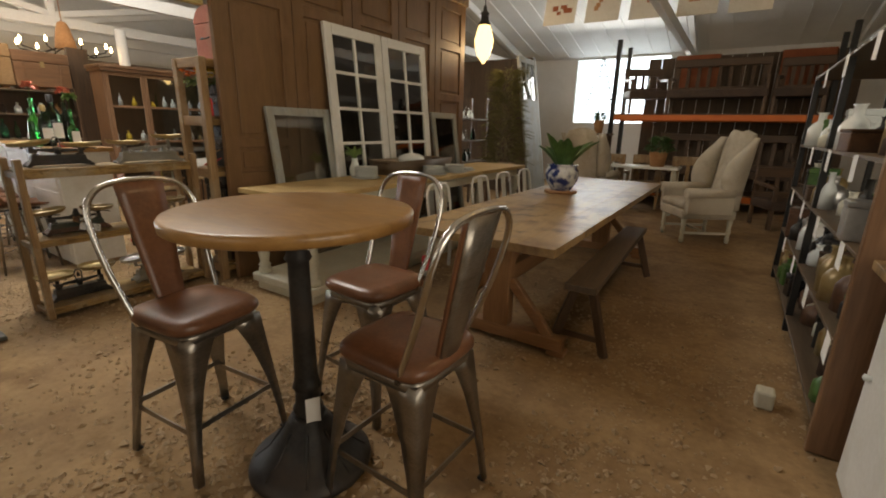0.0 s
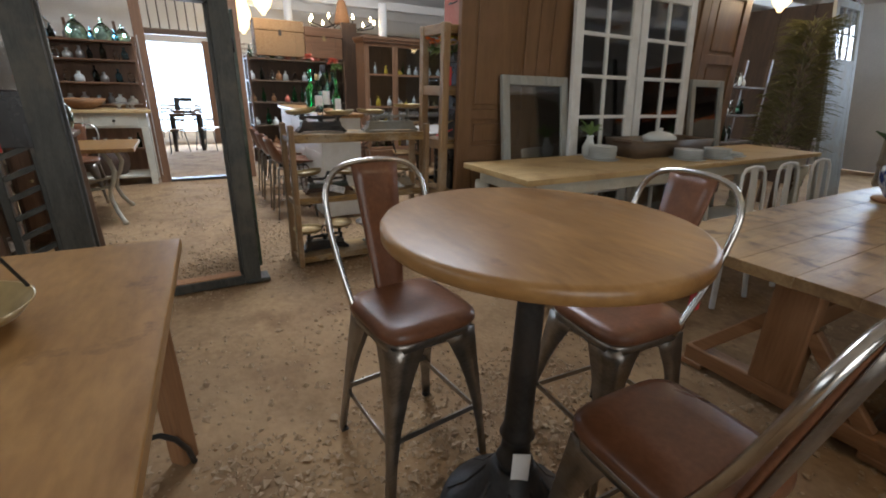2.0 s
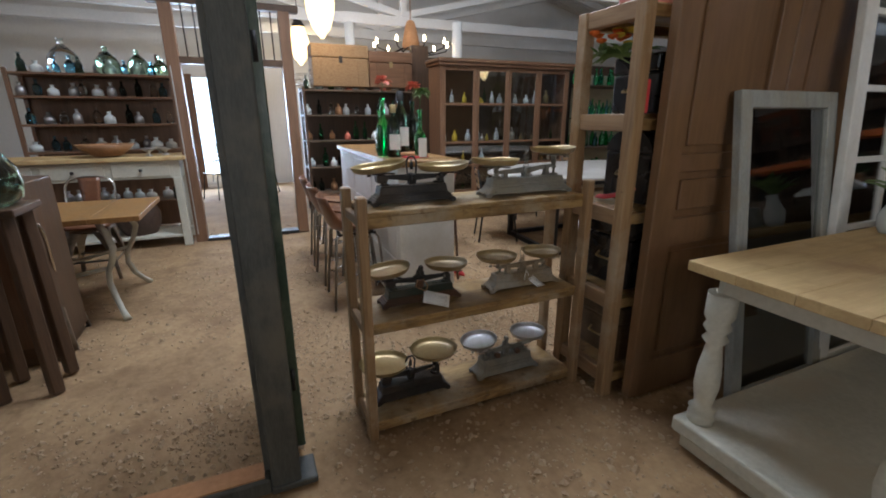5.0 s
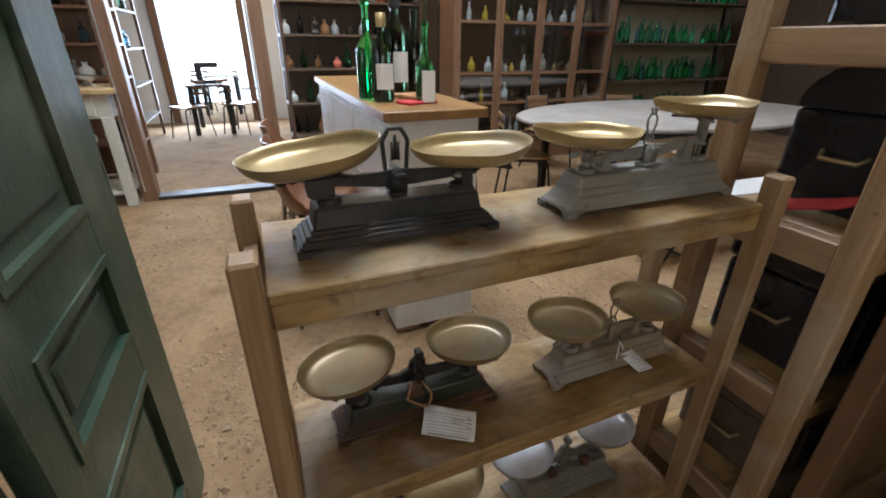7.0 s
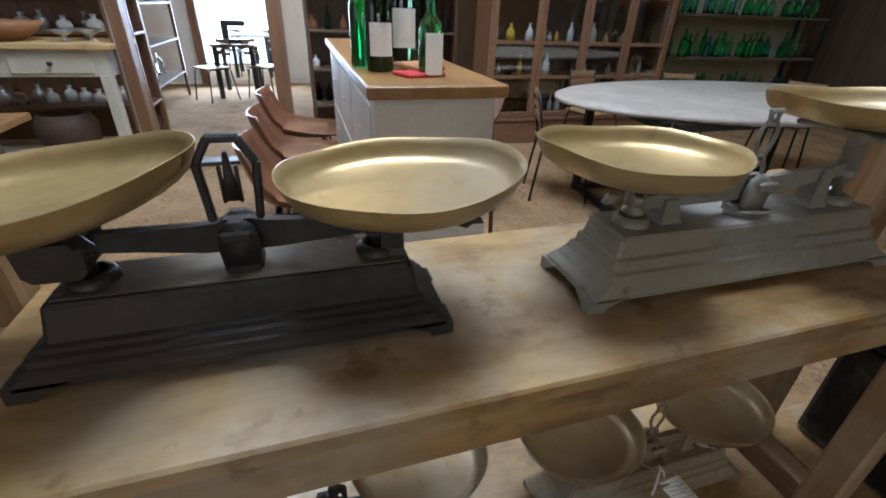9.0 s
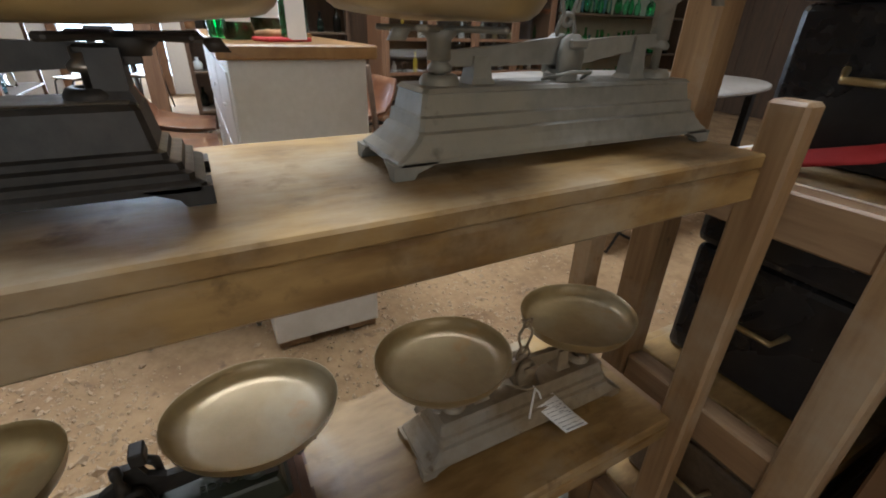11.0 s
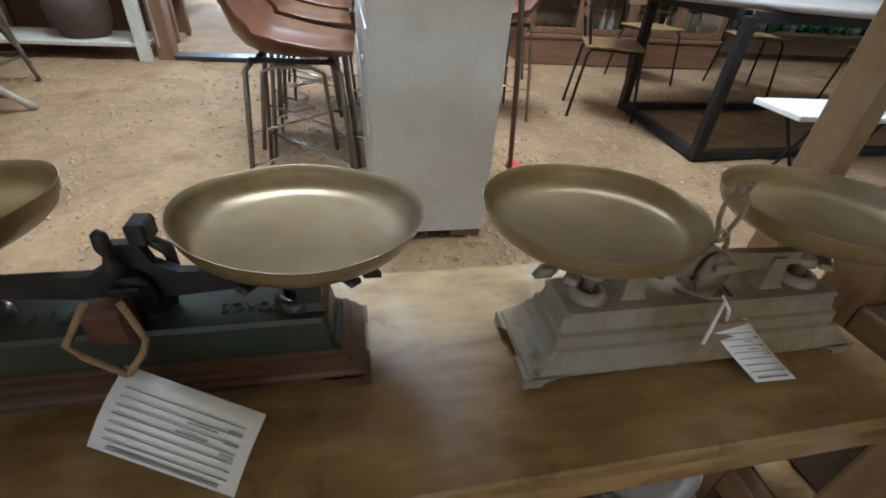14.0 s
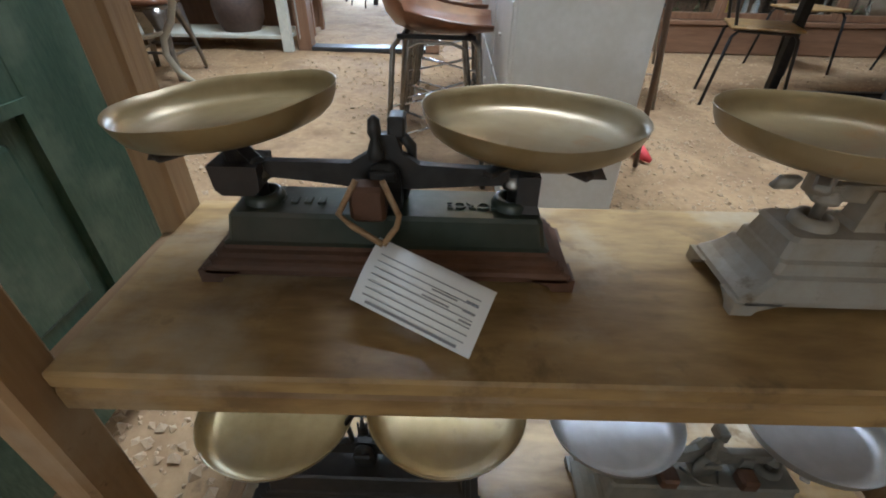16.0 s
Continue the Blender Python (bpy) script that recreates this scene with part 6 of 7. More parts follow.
def white_workbench():
    t = thing("side_table", "white painted farmhouse table with drawers and worn legs", "table", -7.42, -0.35, 0)
    bm = B()
    box(bm, -0.32, -0.98, 0.95, 0.32, 0.98, 0.99, 0.005)
    part("tabletop", bm, PINE_Y, t)
    bm = B()
    box(bm, -0.28, -0.92, 0.76, 0.27, 0.92, 0.949, 0.003)
    part("apron", bm, CREAM, t)
    for k in range(3):
        bm = B()
        box(bm, 0.27, -0.86 + 0.58 * k, 0.785, 0.282, -0.34 + 0.58 * k, 0.93, 0.004)
        d = part("drawer_front", bm, CREAM, t)
        bm = B()
        lathe(bm, [(0.012, 0), (0.01, 0.015), (0.018, 0.025), (0.0005, 0.032)], 10, ends=False, m=Matrix.Translation((0.282, -0.6 + 0.58 * k, 0.855)) @ pose(0, 0, 0, 0, 90, 0))
        part("knob", bm, IRON, d)
    for sx in (-0.24, 0.24):
        for sy in (-0.88, 0.88):
            bm = B()
            box(bm, sx - 0.04, sy - 0.04, 0, sx + 0.04, sy + 0.04, 0.77, 0.006)
            part("leg", bm, CREAM, t)
    bm = B()
    box(bm, -0.25, -0.9, 0.10, 0.25, 0.9, 0.13, 0.004)
    part("lower_shelf", bm, CREAM, t)
    b = thing("wooden_bowl", "broad brown wooden bowl on a white table", "bowl", -7.35, -0.1, 0.99)
    bm = B()
    lathe(bm, [(0.10, 0), (0.20, 0.06), (0.26, 0.13), (0.25, 0.13), (0.18, 0.06), (0.0005, 0.025)], 28, ends=False)
    lathe(bm, [(0.0005, 0.0), (0.10, 0.0)], 28, ends=False)
    part("body", bm, ELM_X, b)
    for k, yy in enumerate((0.28, 0.42, 0.36)):
        s = thing("silver_dish", "small silver serving dish on a white table", "dish", -7.32 - 0.1 * k, yy, 0.99, 0, "silver dishes on the white table")
        bm = B()
        lathe(bm, [(0.04, 0), (0.015, 0.02), (0.02, 0.04), (0.09, 0.08), (0.085, 0.08), (0.0005, 0.05)], 18, ends=False)
        part("body", bm, ALU, s)
    l = thing("barrel_basket", "dark red-brown round basket on a low shelf of the white table", "basket", -7.42, 0.05, 0.131)
    bm = B()
    lathe(bm, [(0.16, 0), (0.21, 0.1), (0.22, 0.22), (0.18, 0.32), (0.16, 0.32), (0.0005, 0.06)], 24, ends=False)
    part("body", bm, UPHOL, l)


white_workbench()


def iron_leg_table():
    t = thing("garden_table", "brown wooden table on curved cream-painted iron legs", "table", -5.55, -0.06, 0)
    t.scale = (0.84, 0.95, 1.0)
    for k in range(4):
        bm = B()
        box(bm, -0.50, -0.62 + 0.31 * k + 0.0005, 0.705, 0.50, -0.31 + 0.31 * k - 0.0005, 0.74, 0.002)
        part("plank", bm, OAK_X, t)
    for sx in (-1, 1):
        for sy in (-1, 1):
            bm = B()
            tube(bm, [(sx * 0.34, sy * 0.32, 0.704), (sx * 0.40, sy * 0.38, 0.62), (sx * 0.43, sy * 0.41, 0.52), (sx * 0.40, sy * 0.38, 0.42), (sx * 0.34, sy * 0.33, 0.33), (sx * 0.33, sy * 0.32, 0.24), (sx * 0.37, sy * 0.35, 0.13), (sx * 0.45, sy * 0.39, 0.05), (sx * 0.50, sy * 0.42, 0.0)], [0.020, 0.024, 0.024, 0.022, 0.021, 0.021, 0.021, 0.020, 0.026], 10)
            part("leg", bm, CREAM, t)
        bm = B()
        tube(bm, [(sx * 0.35, -0.34, 0.36), (sx * 0.30, 0, 0.30), (sx * 0.35, 0.34, 0.36)], 0.014, 8)
        part("stretcher", bm, CREAM, t)


iron_leg_table()
for x, y, rz in ((-4.92, -0.06, -85), (-5.65, -0.95, 175), (-6.35, -0.1, 90)):
    st = metal_stool(x, y, rz)
    st["group"], st["label"], st["category"] = "chairs round the iron-leg table", "gunmetal chair with brown leather pads at a wooden table", "chair"
    st.scale = (0.9, 0.9, 0.78)


# ---- shelf of pots and flowers beside the frame, frames stacked behind ----
def pot_shelf():
    t = thing("plank_shelf", "rough dark plank shelf stacked with glass pots and bins", "shelf", -3.28, -0.72, 0)
    for sy in (-0.70, 0.70):
        for sx in (-0.16, 0.16):
            bm = B()
            box(bm, sx - 0.03, sy - 0.03, 0, sx + 0.03, sy + 0.03, 1.13, 0.006)
            part("post", bm, DARK_Z, t)
    for z in (0.12, 0.42, 0.80, 1.13):
        bm = B()
        box(bm, -0.20, -0.74, z - 0.045, 0.20, 0.74, z, 0.006)
        part("shelf_board", bm, RACK_Y if z > 1 else DARK_Y, t)


pot_shelf()
for k in range(6):
    p = thing("glass_pot", "dark green glass pot on a plank shelf", "pot", -3.20 - 0.10 * (k % 2), -1.30 + 0.22 * k, 1.131, 0, "glass pots on the plank shelf")
    bm = B()
    lathe(bm, [(0.0005, 0.0), (0.08, 0.0), (0.10, 0.03), (0.105, 0.11), (0.112, 0.13), (0.104, 0.13), (0.096, 0.10), (0.09, 0.02), (0.0005, 0.012)], 22, ends=False)
    part("body", bm, DARKGLASS if k % 3 else DEMIGLASS, p, smooth=True)
for k in range(5):
    p = thing("flower_pot", "terracotta flower pot on a plank shelf", "pot", -3.16 - 0.05 * (k % 2), -1.2 + 0.26 * k, 0.801, 0, "terracotta pots")
    bm = B()
    lathe(bm, [(0.0005, 0.0), (0.05, 0.0), (0.07, 0.11), (0.08, 0.11), (0.08, 0.15), (0.068, 0.15), (0.05, 0.02), (0.0005, 0.015)], 18, ends=False)
    part("body", bm, TERRA, p)
    if k in (2, 4):
        bm = B()
        box(bm, 0.085, -0.03, 0.06, 0.088, 0.04, 0.14)
        part("price_tag", bm, REDTAG, p, "red and white price tag")
for k, z in enumerate((0.421, 0.121)):
    for j in range(2):
        p = thing("zinc_bin", "oval grey zinc tub full of dark oddments", "tub", -3.20, -1.05 + 0.68 * j, z, 0, "zinc tubs")
        bm = B()
        lathe(bm, [(0.0005, 0.0), (0.28, 0.0), (0.31, 0.22), (0.32, 0.23), (0.30, 0.23), (0.27, 0.02), (0.0005, 0.015)], 28, sx=0.55, ends=False)
        part("body", bm, ZINC, p)
        rnd = random.Random(50 + 2 * k + j)
        for q in range(5):
            bm = B()
            lathe(bm, [(0.0005, 0.0), (0.05, 0.02), (0.06, 0.06), (0.04, 0.10), (0.0005, 0.11)], 12, rnd.uniform(-0.07, 0.07), rnd.uniform(-0.17, 0.17), 0.14 + rnd.uniform(0, 0.04), ends=False)
            part("oddment", bm, rnd.choice((RUST, UPHOL, TERRA)), p)


def flower_vase(x, y, z, mats, label, n=7, h=0.26, seed=1, glassm=None):
    t = thing("flower_vase", label, "flowers", x, y, z, 0, "flowers on the plank shelf")
    bm = B()
    lathe(bm, [(0.0005, 0.0), (0.045, 0.0), (0.055, 0.05), (0.05, 0.12), (0.03, 0.16), (0.036, 0.18), (0.03, 0.18)], 18, ends=False)
    part("vase", bm, glassm or BLUEGLASS, t, smooth=True)
    rnd = random.Random(seed)
    for k in range(n):
        a, lean = rnd.uniform(0, 6.3), rnd.uniform(0.02, 0.14)
        top = (lean * math.cos(a), lean * math.sin(a), h + rnd.uniform(-0.05, 0.08))
        bm = B()
        tube(bm, [(0, 0, 0.05), (top[0] * 0.5, top[1] * 0.5, top[2] * 0.6), top], 0.003, 5)
        for q in range(3):
            b = rnd.uniform(0, 6.3)
            leaf_blade(bm, (top[0] * 0.6, top[1] * 0.6, top[2] * 0.7), (math.cos(b), math.sin(b), 0.6), 0.09, 0.03, 0.3, 3)
        part("stem", bm, LEAF, t)
        bm = B()
        for q in range(16):
            b, e = rnd.uniform(0, 6.3), rnd.uniform(-0.3, 1.4)
            leaf_blade(bm, top, (math.cos(b), math.sin(b), e), 0.058, 0.042, 0.2, 3)
        part("blossom", bm, mats[k % len(mats)], t)


flower_vase(-3.18, 0.0, 1.131, (ORANGE,), "bright orange flowers in a small glass vase", 7, 0.34, 3)
flower_vase(-3.25, -0.18, 1.131, (ORANGE, ORANGE), "orange flowers in a small glass vase", 4, 0.38, 4)
flower_vase(-3.40, -0.50, 1.131, (YELLOW, LEAF), "yellow flowers with dark leaves in a pot", 9, 0.40, 5, TERRA)
flower_vase(-3.34, -0.95, 1.131, (YELLOW, LEAF), "yellow flowers with dark leaves in a pot", 7, 0.36, 6, TERRA)


def lattice_panel():
    t = new("iron_grille")
    t.matrix_basis = pose(-3.20, 0.03, 0.0, 0, 0, 0)
    tagged(t, "dark iron grille standing beside a plank shelf", "grille")
    for x, y in ((0.03, 0.02), (0.0, 0.20)):
        bm = B()
        box(bm, x - 0.02, y - 0.02, 0, x + 0.02, y + 0.02, 1.12, 0.004)
        part("post", bm, BLACKGREEN, t)
    for k in range(9):
        bm = B()
        bar(bm, (0.03, 0.04, 0.14 + 0.115 * k), (0.0, 0.18, 0.20 + 0.115 * k), 0.02, 0.03, 0.002)
        part("slat", bm, BLACKGREEN, t)
    bm = B()
    box(bm, -0.02, -0.005, 1.0, 0.05, 0.22, 1.3, 0.004)
    part("box_top", bm, BLACKTIN, t)
    bm = B()
    box(bm, 0.052, 0.03, 0.98, 0.054, 0.075, 1.10)
    part("price_tag", bm, REDTAG, t, "red price tag")


lattice_panel()


def arched_mirror(x, y, z, w, h, rx, rz, mat, label, arch=True):
    t = new("arched_mirror")
    t.matrix_basis = pose(x, y, z, rx, 0, rz)
    tagged(t, label, "mirror", "old mirrors and frames")
    r = w / 2
    outer = [(-r, 0), (-r, h - (r if arch else 0))] + ([(r * math.cos(radians(a)), h - r + r * math.sin(radians(a))) for a in range(165, 0, -15)] if arch else [(-r, h), (r, h)]) + [(r, h - (r if arch else 0)), (r, 0)]
    k = (r - 0.07) / r
    inner = [(px * k, 0.07 + (pz - 0.07) * (h - 0.14) / (h - 0.07) if pz > 0 else 0.07) for px, pz in outer]
    bm = B()
    rings = []
    for (ax, az), (bx, bz) in zip(outer + outer[:1], inner + inner[:1]):
        rings.append([(ax, 0.0, az), (ax, -0.035, az), ((ax + bx) / 2, -0.05, (az + bz) / 2), (bx, -0.03, bz), (bx, 0.0, bz)])
    ring_loft(bm, rings, False)
    part("frame", bm, mat, t)
    bm = B()
    a = [bm.verts.new((px, -0.012, pz)) for px, pz in inner]
    b = [bm.verts.new((px, -0.004, pz)) for px, pz in inner]
    bm.faces.new(a)
    bm.faces.new(b[::-1])
    part("glass", bm, MIRROR, t)


def shelf_carcass(x, y0, y1, h):
    t = thing("old_dresser", "dark brown old wooden dresser stacked with frames", "dresser", x, y0, 0)
    w = y1 - y0
    bm = B()
    box(bm, -0.5, 0, 0.05, 0, w, h, 0.008)
    part("body", bm, DARK_Z, t)
    n = max(2, int(w / 0.6))
    for i in range(n):
        bm = B()
        box(bm, 0.0, w * i / n + 0.03, 0.12, 0.014, w * (i + 1) / n - 0.03, h - 0.08, 0.006)
        d = part("cabinet_door", bm, MAHOG_Z, t)
        bm = B()
        lathe(bm, [(0.01, 0), (0.014, 0.02), (0.0005, 0.026)], 10, ends=False, m=Matrix.Translation((0.014, w * (i + 1) / n - 0.07, h * 0.55)) @ pose(0, 0, 0, 0, 90, 0))
        part("knob", bm, BRASS, d)
    bm = B()
    box(bm, -0.48, 0.02, 0, -0.02, w - 0.02, 0.05)
    part("plinth", bm, DARK_Y, t)


shelf_carcass(-4.05, -2.6, -0.30, 1.42)
shelf_carcass(-4.60, -0.28, 0.12, 1.045)
arched_mirror(-4.28, -0.62, 1.42, 0.46, 0.66, -8, 88, DARK_Z, "dark arched overmantel mirror standing on a dresser")
arched_mirror(-4.10, -1.15, 1.42, 0.60, 0.85, -8, 84, GREY, "pale grey arched window mirror standing on a dresser")
arched_mirror(-4.08, -1.85, 1.42, 0.60, 0.80, -8, 88, RACK_Z, "wooden framed mirror standing on a dresser", False)
t = new("round_platter")
t.matrix_basis = pose(-4.02, -0.86, 1.63, 0, 82, 0)
tagged(t, "round dark wooden platter propped against frames", "platter")
bm = B()
lathe(bm, [(0.0005, 0.0), (0.17, 0.0), (0.21, 0.03), (0.20, 0.035), (0.16, 0.012), (0.0005, 0.012)], 32, ends=False)
part("body", bm, DARK_X, t)
trunk(-4.30, -0.42, 1.422, 0.24, 0.16, 0.30, BLACKTIN, "small dark box on a dresser")
bm = B()
lathe(bm, [(0.05, 0), (0.048, 1.2), (0.045, 2.96)], 10, -4.68, -0.36)
solo("roof_post", bm, ROOFWHITE, "knotty white-washed timber post", "post", "roof posts", "", True)


for a, b, m in (((-4.2, -1.25, 2.03), (-4.2, 0.1, 2.72), MAHOG_Y), ((-4.2, -1.15, 1.97), (-4.2, 0.2, 2.66), REDCLOTH), ((-4.25, -1.0, 2.14), (-4.25, 0.2, 2.80), DARK_Y)):
    bm = B()
    tube(bm, [a, b, (b[0], b[1] + 0.35, 2.90)], 0.028, 8)
    solo("curtain_pole", bm, m, "long red-brown timber pole slung below the roof", "pole", "poles below the roof", "", True)
arched_mirror(-4.62, -0.10, 1.05, 0.34, 1.0, -4, 92, DARK_Z, "tall dark brown arched mirror behind the door frame")


# ---- lamps ----
def pendant(x, y, z, top, s=1.0, power=22, label="pendant lamp with a glowing opal glass shade"):
    t = thing("pendant_lamp", label, "lamp", x, y, z, 0, "opal pendant lamps")
    bm = B()
    lathe(bm, [(0.0005, 0.0), (0.02 * s, 0.0), (0.035 * s, 0.03 * s), (0.085 * s, 0.09 * s), (0.125 * s, 0.22 * s), (0.135 * s, 0.30 * s), (0.10 * s, 0.43 * s), (0.075 * s, 0.50 * s)], 20, ends=False)
    sh = part("shade", bm, OPAL, t)
    sh.visible_shadow = False
    bm = B()
    lathe(bm, [(0.08 * s, 0.49 * s), (0.085 * s, 0.52 * s), (0.06 * s, 0.55 * s), (0.05 * s, 0.62 * s), (0.065 * s, 0.64 * s), (0.03 * s, 0.68 * s), (0.02 * s, 0.74 * s)], 16)
    part("gallery", bm, IRON, t)
    bm = B()
    tube(bm, [(0, 0, 0.72 * s), (0, 0, top - z)], 0.008, 6)
    part("rod", bm, IRON, t)
    lamp = new("pendant_light", bpy.data.lights.new("pendant_light", "POINT"))
    lamp.data.energy, lamp.data.color, lamp.data.shadow_soft_size = power, (1.0, 0.72, 0.42), 0.10
    lamp.location = (x, y, z + 0.2 * s)


pendant(-7.87, 2.31, 2.35, 4.90, 1.35)
pendant(-10.6, 2.35, 2.30, 4.91, 1.3)
pendant(-2.85, 7.0, 2.28, 4.60, 1.05)
# extra pendant added out of view to light the near aisle
pendant(0.9, 3.6, 2.6, 5.22, 1.0, 30)
t = thing("wall_lamp", "small glowing wall lamp on a timber bracket", "lamp", -4.62, -0.12, 2.06)
bm = B()
lathe(bm, [(0.0005, 0.0), (0.025, 0.01), (0.034, 0.035), (0.028, 0.065), (0.012, 0.08)], 14, ends=False)
part("bulb", bm, BULB, t)
bm = B()
box(bm, -0.17, 0.02, -0.35, -0.09, 0.12, 0.14, 0.006)
tube(bm, [(-0.10, 0.05, 0.10), (-0.03, 0.02, 0.11), (0, 0, 0.08)], 0.007, 6)
part("bracket", bm, OAK_X, t, "honey-coloured timber bracket")
t = thing("chandelier", "rusty bell-topped chandelier with candle lamps", "chandelier", -9.1, 3.95, 2.42)
bm = B()
lathe(bm, [(0.15, 0.05), (0.13, 0.2), (0.09, 0.38), (0.06, 0.46), (0.02, 0.48)], 16)
tube(bm, [(0, 0, 0.47), (0, 0, 2.5)], 0.008, 6)
part("bell", bm, TERRA, t, "rusty metal bell")
for k in range(9):
    a = k * 0.698
    c, s = math.cos(a), math.sin(a)
    bm = B()
    tube(bm, [(0.12 * c, 0.12 * s, 0.06), (0.35 * c, 0.35 * s, -0.04), (0.60 * c, 0.60 * s, 0.02), (0.62 * c, 0.62 * s, 0.08)], 0.010, 6)
    arm = part("arm", bm, IRON, t)
    bm = B()
    lathe(bm, [(0.010, 0.08), (0.022, 0.10), (0.018, 0.13), (0.004, 0.17)], 10, 0.62 * c, 0.62 * s)
    part("candle_bulb", bm, BULB, arm)


# ---- the far end beyond the long table ----
def wing_chair(x, y, rz):
    """Upholstered wing armchair; it faces local -y."""
    t = thing("wing_chair", "high wing-backed armchair in pale linen with turned legs", "armchair", x, y, 0, rz, "linen wing chairs")
    bm = B()
    box(bm, -0.33, -0.36, 0.30, 0.33, 0.30, 0.42, 0.03)
    part("seat_base", bm, LINEN, t)
    bm = B()
    box(bm, -0.28, -0.37, 0.42, 0.28, 0.24, 0.52, 0.045)
    part("cushion", bm, LINEN, t)
    bm = B()
    rings = []
    for k in range(9):
        f = k / 8
        z = 0.42 + 0.92 * f
        w = 0.30 - 0.02 * math.sin(math.pi * f)
        yb = 0.24 + 0.10 * f
        crown = 1.0 if k < 7 else (0.92 if k == 7 else 0.70)
        w *= crown
        rings.append([(-w, yb, z), (-w * 0.5, yb - 0.05, z + (0.03 if k > 6 else 0)), (0, yb - 0.06, z + (0.05 if k > 6 else 0)), (w * 0.5, yb - 0.05, z + (0.03 if k > 6 else 0)), (w, yb, z), (w, yb + 0.08, z), (0, yb + 0.09, z + (0.05 if k > 6 else 0)), (-w, yb + 0.08, z)])
    ring_loft(bm, rings)
    part("backrest", bm, LINEN, t)
    for s in (-1, 1):
        bm = B()
        rings = []
        for k in range(8):
            f = k / 7
            z = 0.62 + 0.68 * f
            reach = 0.24 + 0.10 * math.sin(math.pi * min(1, f * 1.1)) - 0.18 * f * f
            yb = 0.30 + 0.08 * f
            rings.append([(s * 0.29, yb, z), (s * 0.35, yb, z), (s * 0.40, yb - reach * 0.6, z), (s * 0.385, yb - reach, z), (s * 0.35, yb - reach, z), (s * 0.33, yb - reach * 0.6, z)])
        ring_loft(bm, rings)
        part("wing", bm, LINEN, t)
        bm = B()
        box(bm, s * 0.345 - 0.045, -0.34, 0.36, s * 0.345 + 0.045, 0.22, 0.60, 0.02)
        tube(bm, [(s * 0.35, -0.36, 0.625), (s * 0.35, 0.20, 0.635)], 0.065, 14)
        part("arm", bm, LINEN, t)
        for y0 in (-0.30, 0.26):
            bm = B()
            lathe(bm, [(0.022, 0.0), (0.03, 0.06), (0.02, 0.09), (0.03, 0.14), (0.024, 0.18), (0.034, 0.30)], 12, s * 0.28, y0)
            part("leg", bm, CREAM, t)
        bm = B()
        bar(bm, (s * 0.28, -0.28, 0.12), (s * 0.28, 0.24, 0.12), 0.025, 0.03, 0.003)
        part("stretcher", bm, CREAM, t)
    bm = B()
    bar(bm, (-0.28, 0.0, 0.12), (0.28, 0.0, 0.12), 0.025, 0.03, 0.003)
    part("cross_stretcher", bm, CREAM, t)


wing_chair(0.25, 7.35, -60)
wing_chair(-1.55, 8.6, 168)


def pallet_rack():
    t = thing("pallet_rack", "storage rack with bright orange steel beams carrying dark furniture", "rack", 0, 10.1, 0)
    for x in (-1.62, 1.75):
        for y in (0.0, 0.95):
            bm = B()
            box(bm, x - 0.04, y - 0.04, 0, x + 0.04, y + 0.04, 3.0, 0.004)
            part("upright", bm, BLACKSTEEL, t)
    for z in (0.16, 1.55):
        for y in (-0.03, 0.93):
            bm = B()
            box(bm, -1.58, y, z, 1.71, y + 0.05, z + 0.10, 0.004)
            part("beam", bm, ORANGEBEAM, t)
        bm = B()
        box(bm, -1.58, 0.02, z + 0.10, 1.71, 0.93, z + 0.125)
        part("deck", bm, DARK_X, t)


pallet_rack()


def settee(x, y, z, w, h, rz, mat, label, slats=8):
    t = thing("settee", label, "settee", x, y, z, rz, "dark furniture on the storage rack")
    bm = B()
    box(bm, -w / 2, -0.28, 0.28, w / 2, 0.26, 0.42, 0.02)
    part("seat", bm, UPHOL, t)
    for z0, z1, y0 in ((0.40, 0.50, 0.24), (h - 0.14, h, 0.26)):
        bm = B()
        box(bm, -w / 2, y0, z0, w / 2, y0 + 0.065, z1, 0.012)
        part("back_rail", bm, mat, t)
    for k in range(slats):
        bm = B()
        xx = -w / 2 + w * (k + 0.5) / slats
        bar(bm, (xx, 0.27, 0.48), (xx, 0.295, h - 0.12), 0.06, 0.02, 0.003)
        part("back_slat", bm, mat, t)
    for s in (-1, 1):
        bm = B()
        bar(bm, (s * (w / 2 - 0.03), -0.26, 0.60), (s * (w / 2 - 0.03), 0.30, 0.64), 0.06, 0.05, 0.008)
        bar(bm, (s * (w / 2 - 0.03), -0.24, 0.0), (s * (w / 2 - 0.03), -0.24, 0.61), 0.05, 0.05, 0.006)
        bar(bm, (s * (w / 2 - 0.03), 0.28, 0.0), (s * (w / 2 - 0.03), 0.30, h), 0.05, 0.05, 0.006)
        part("arm_frame", bm, mat, t)


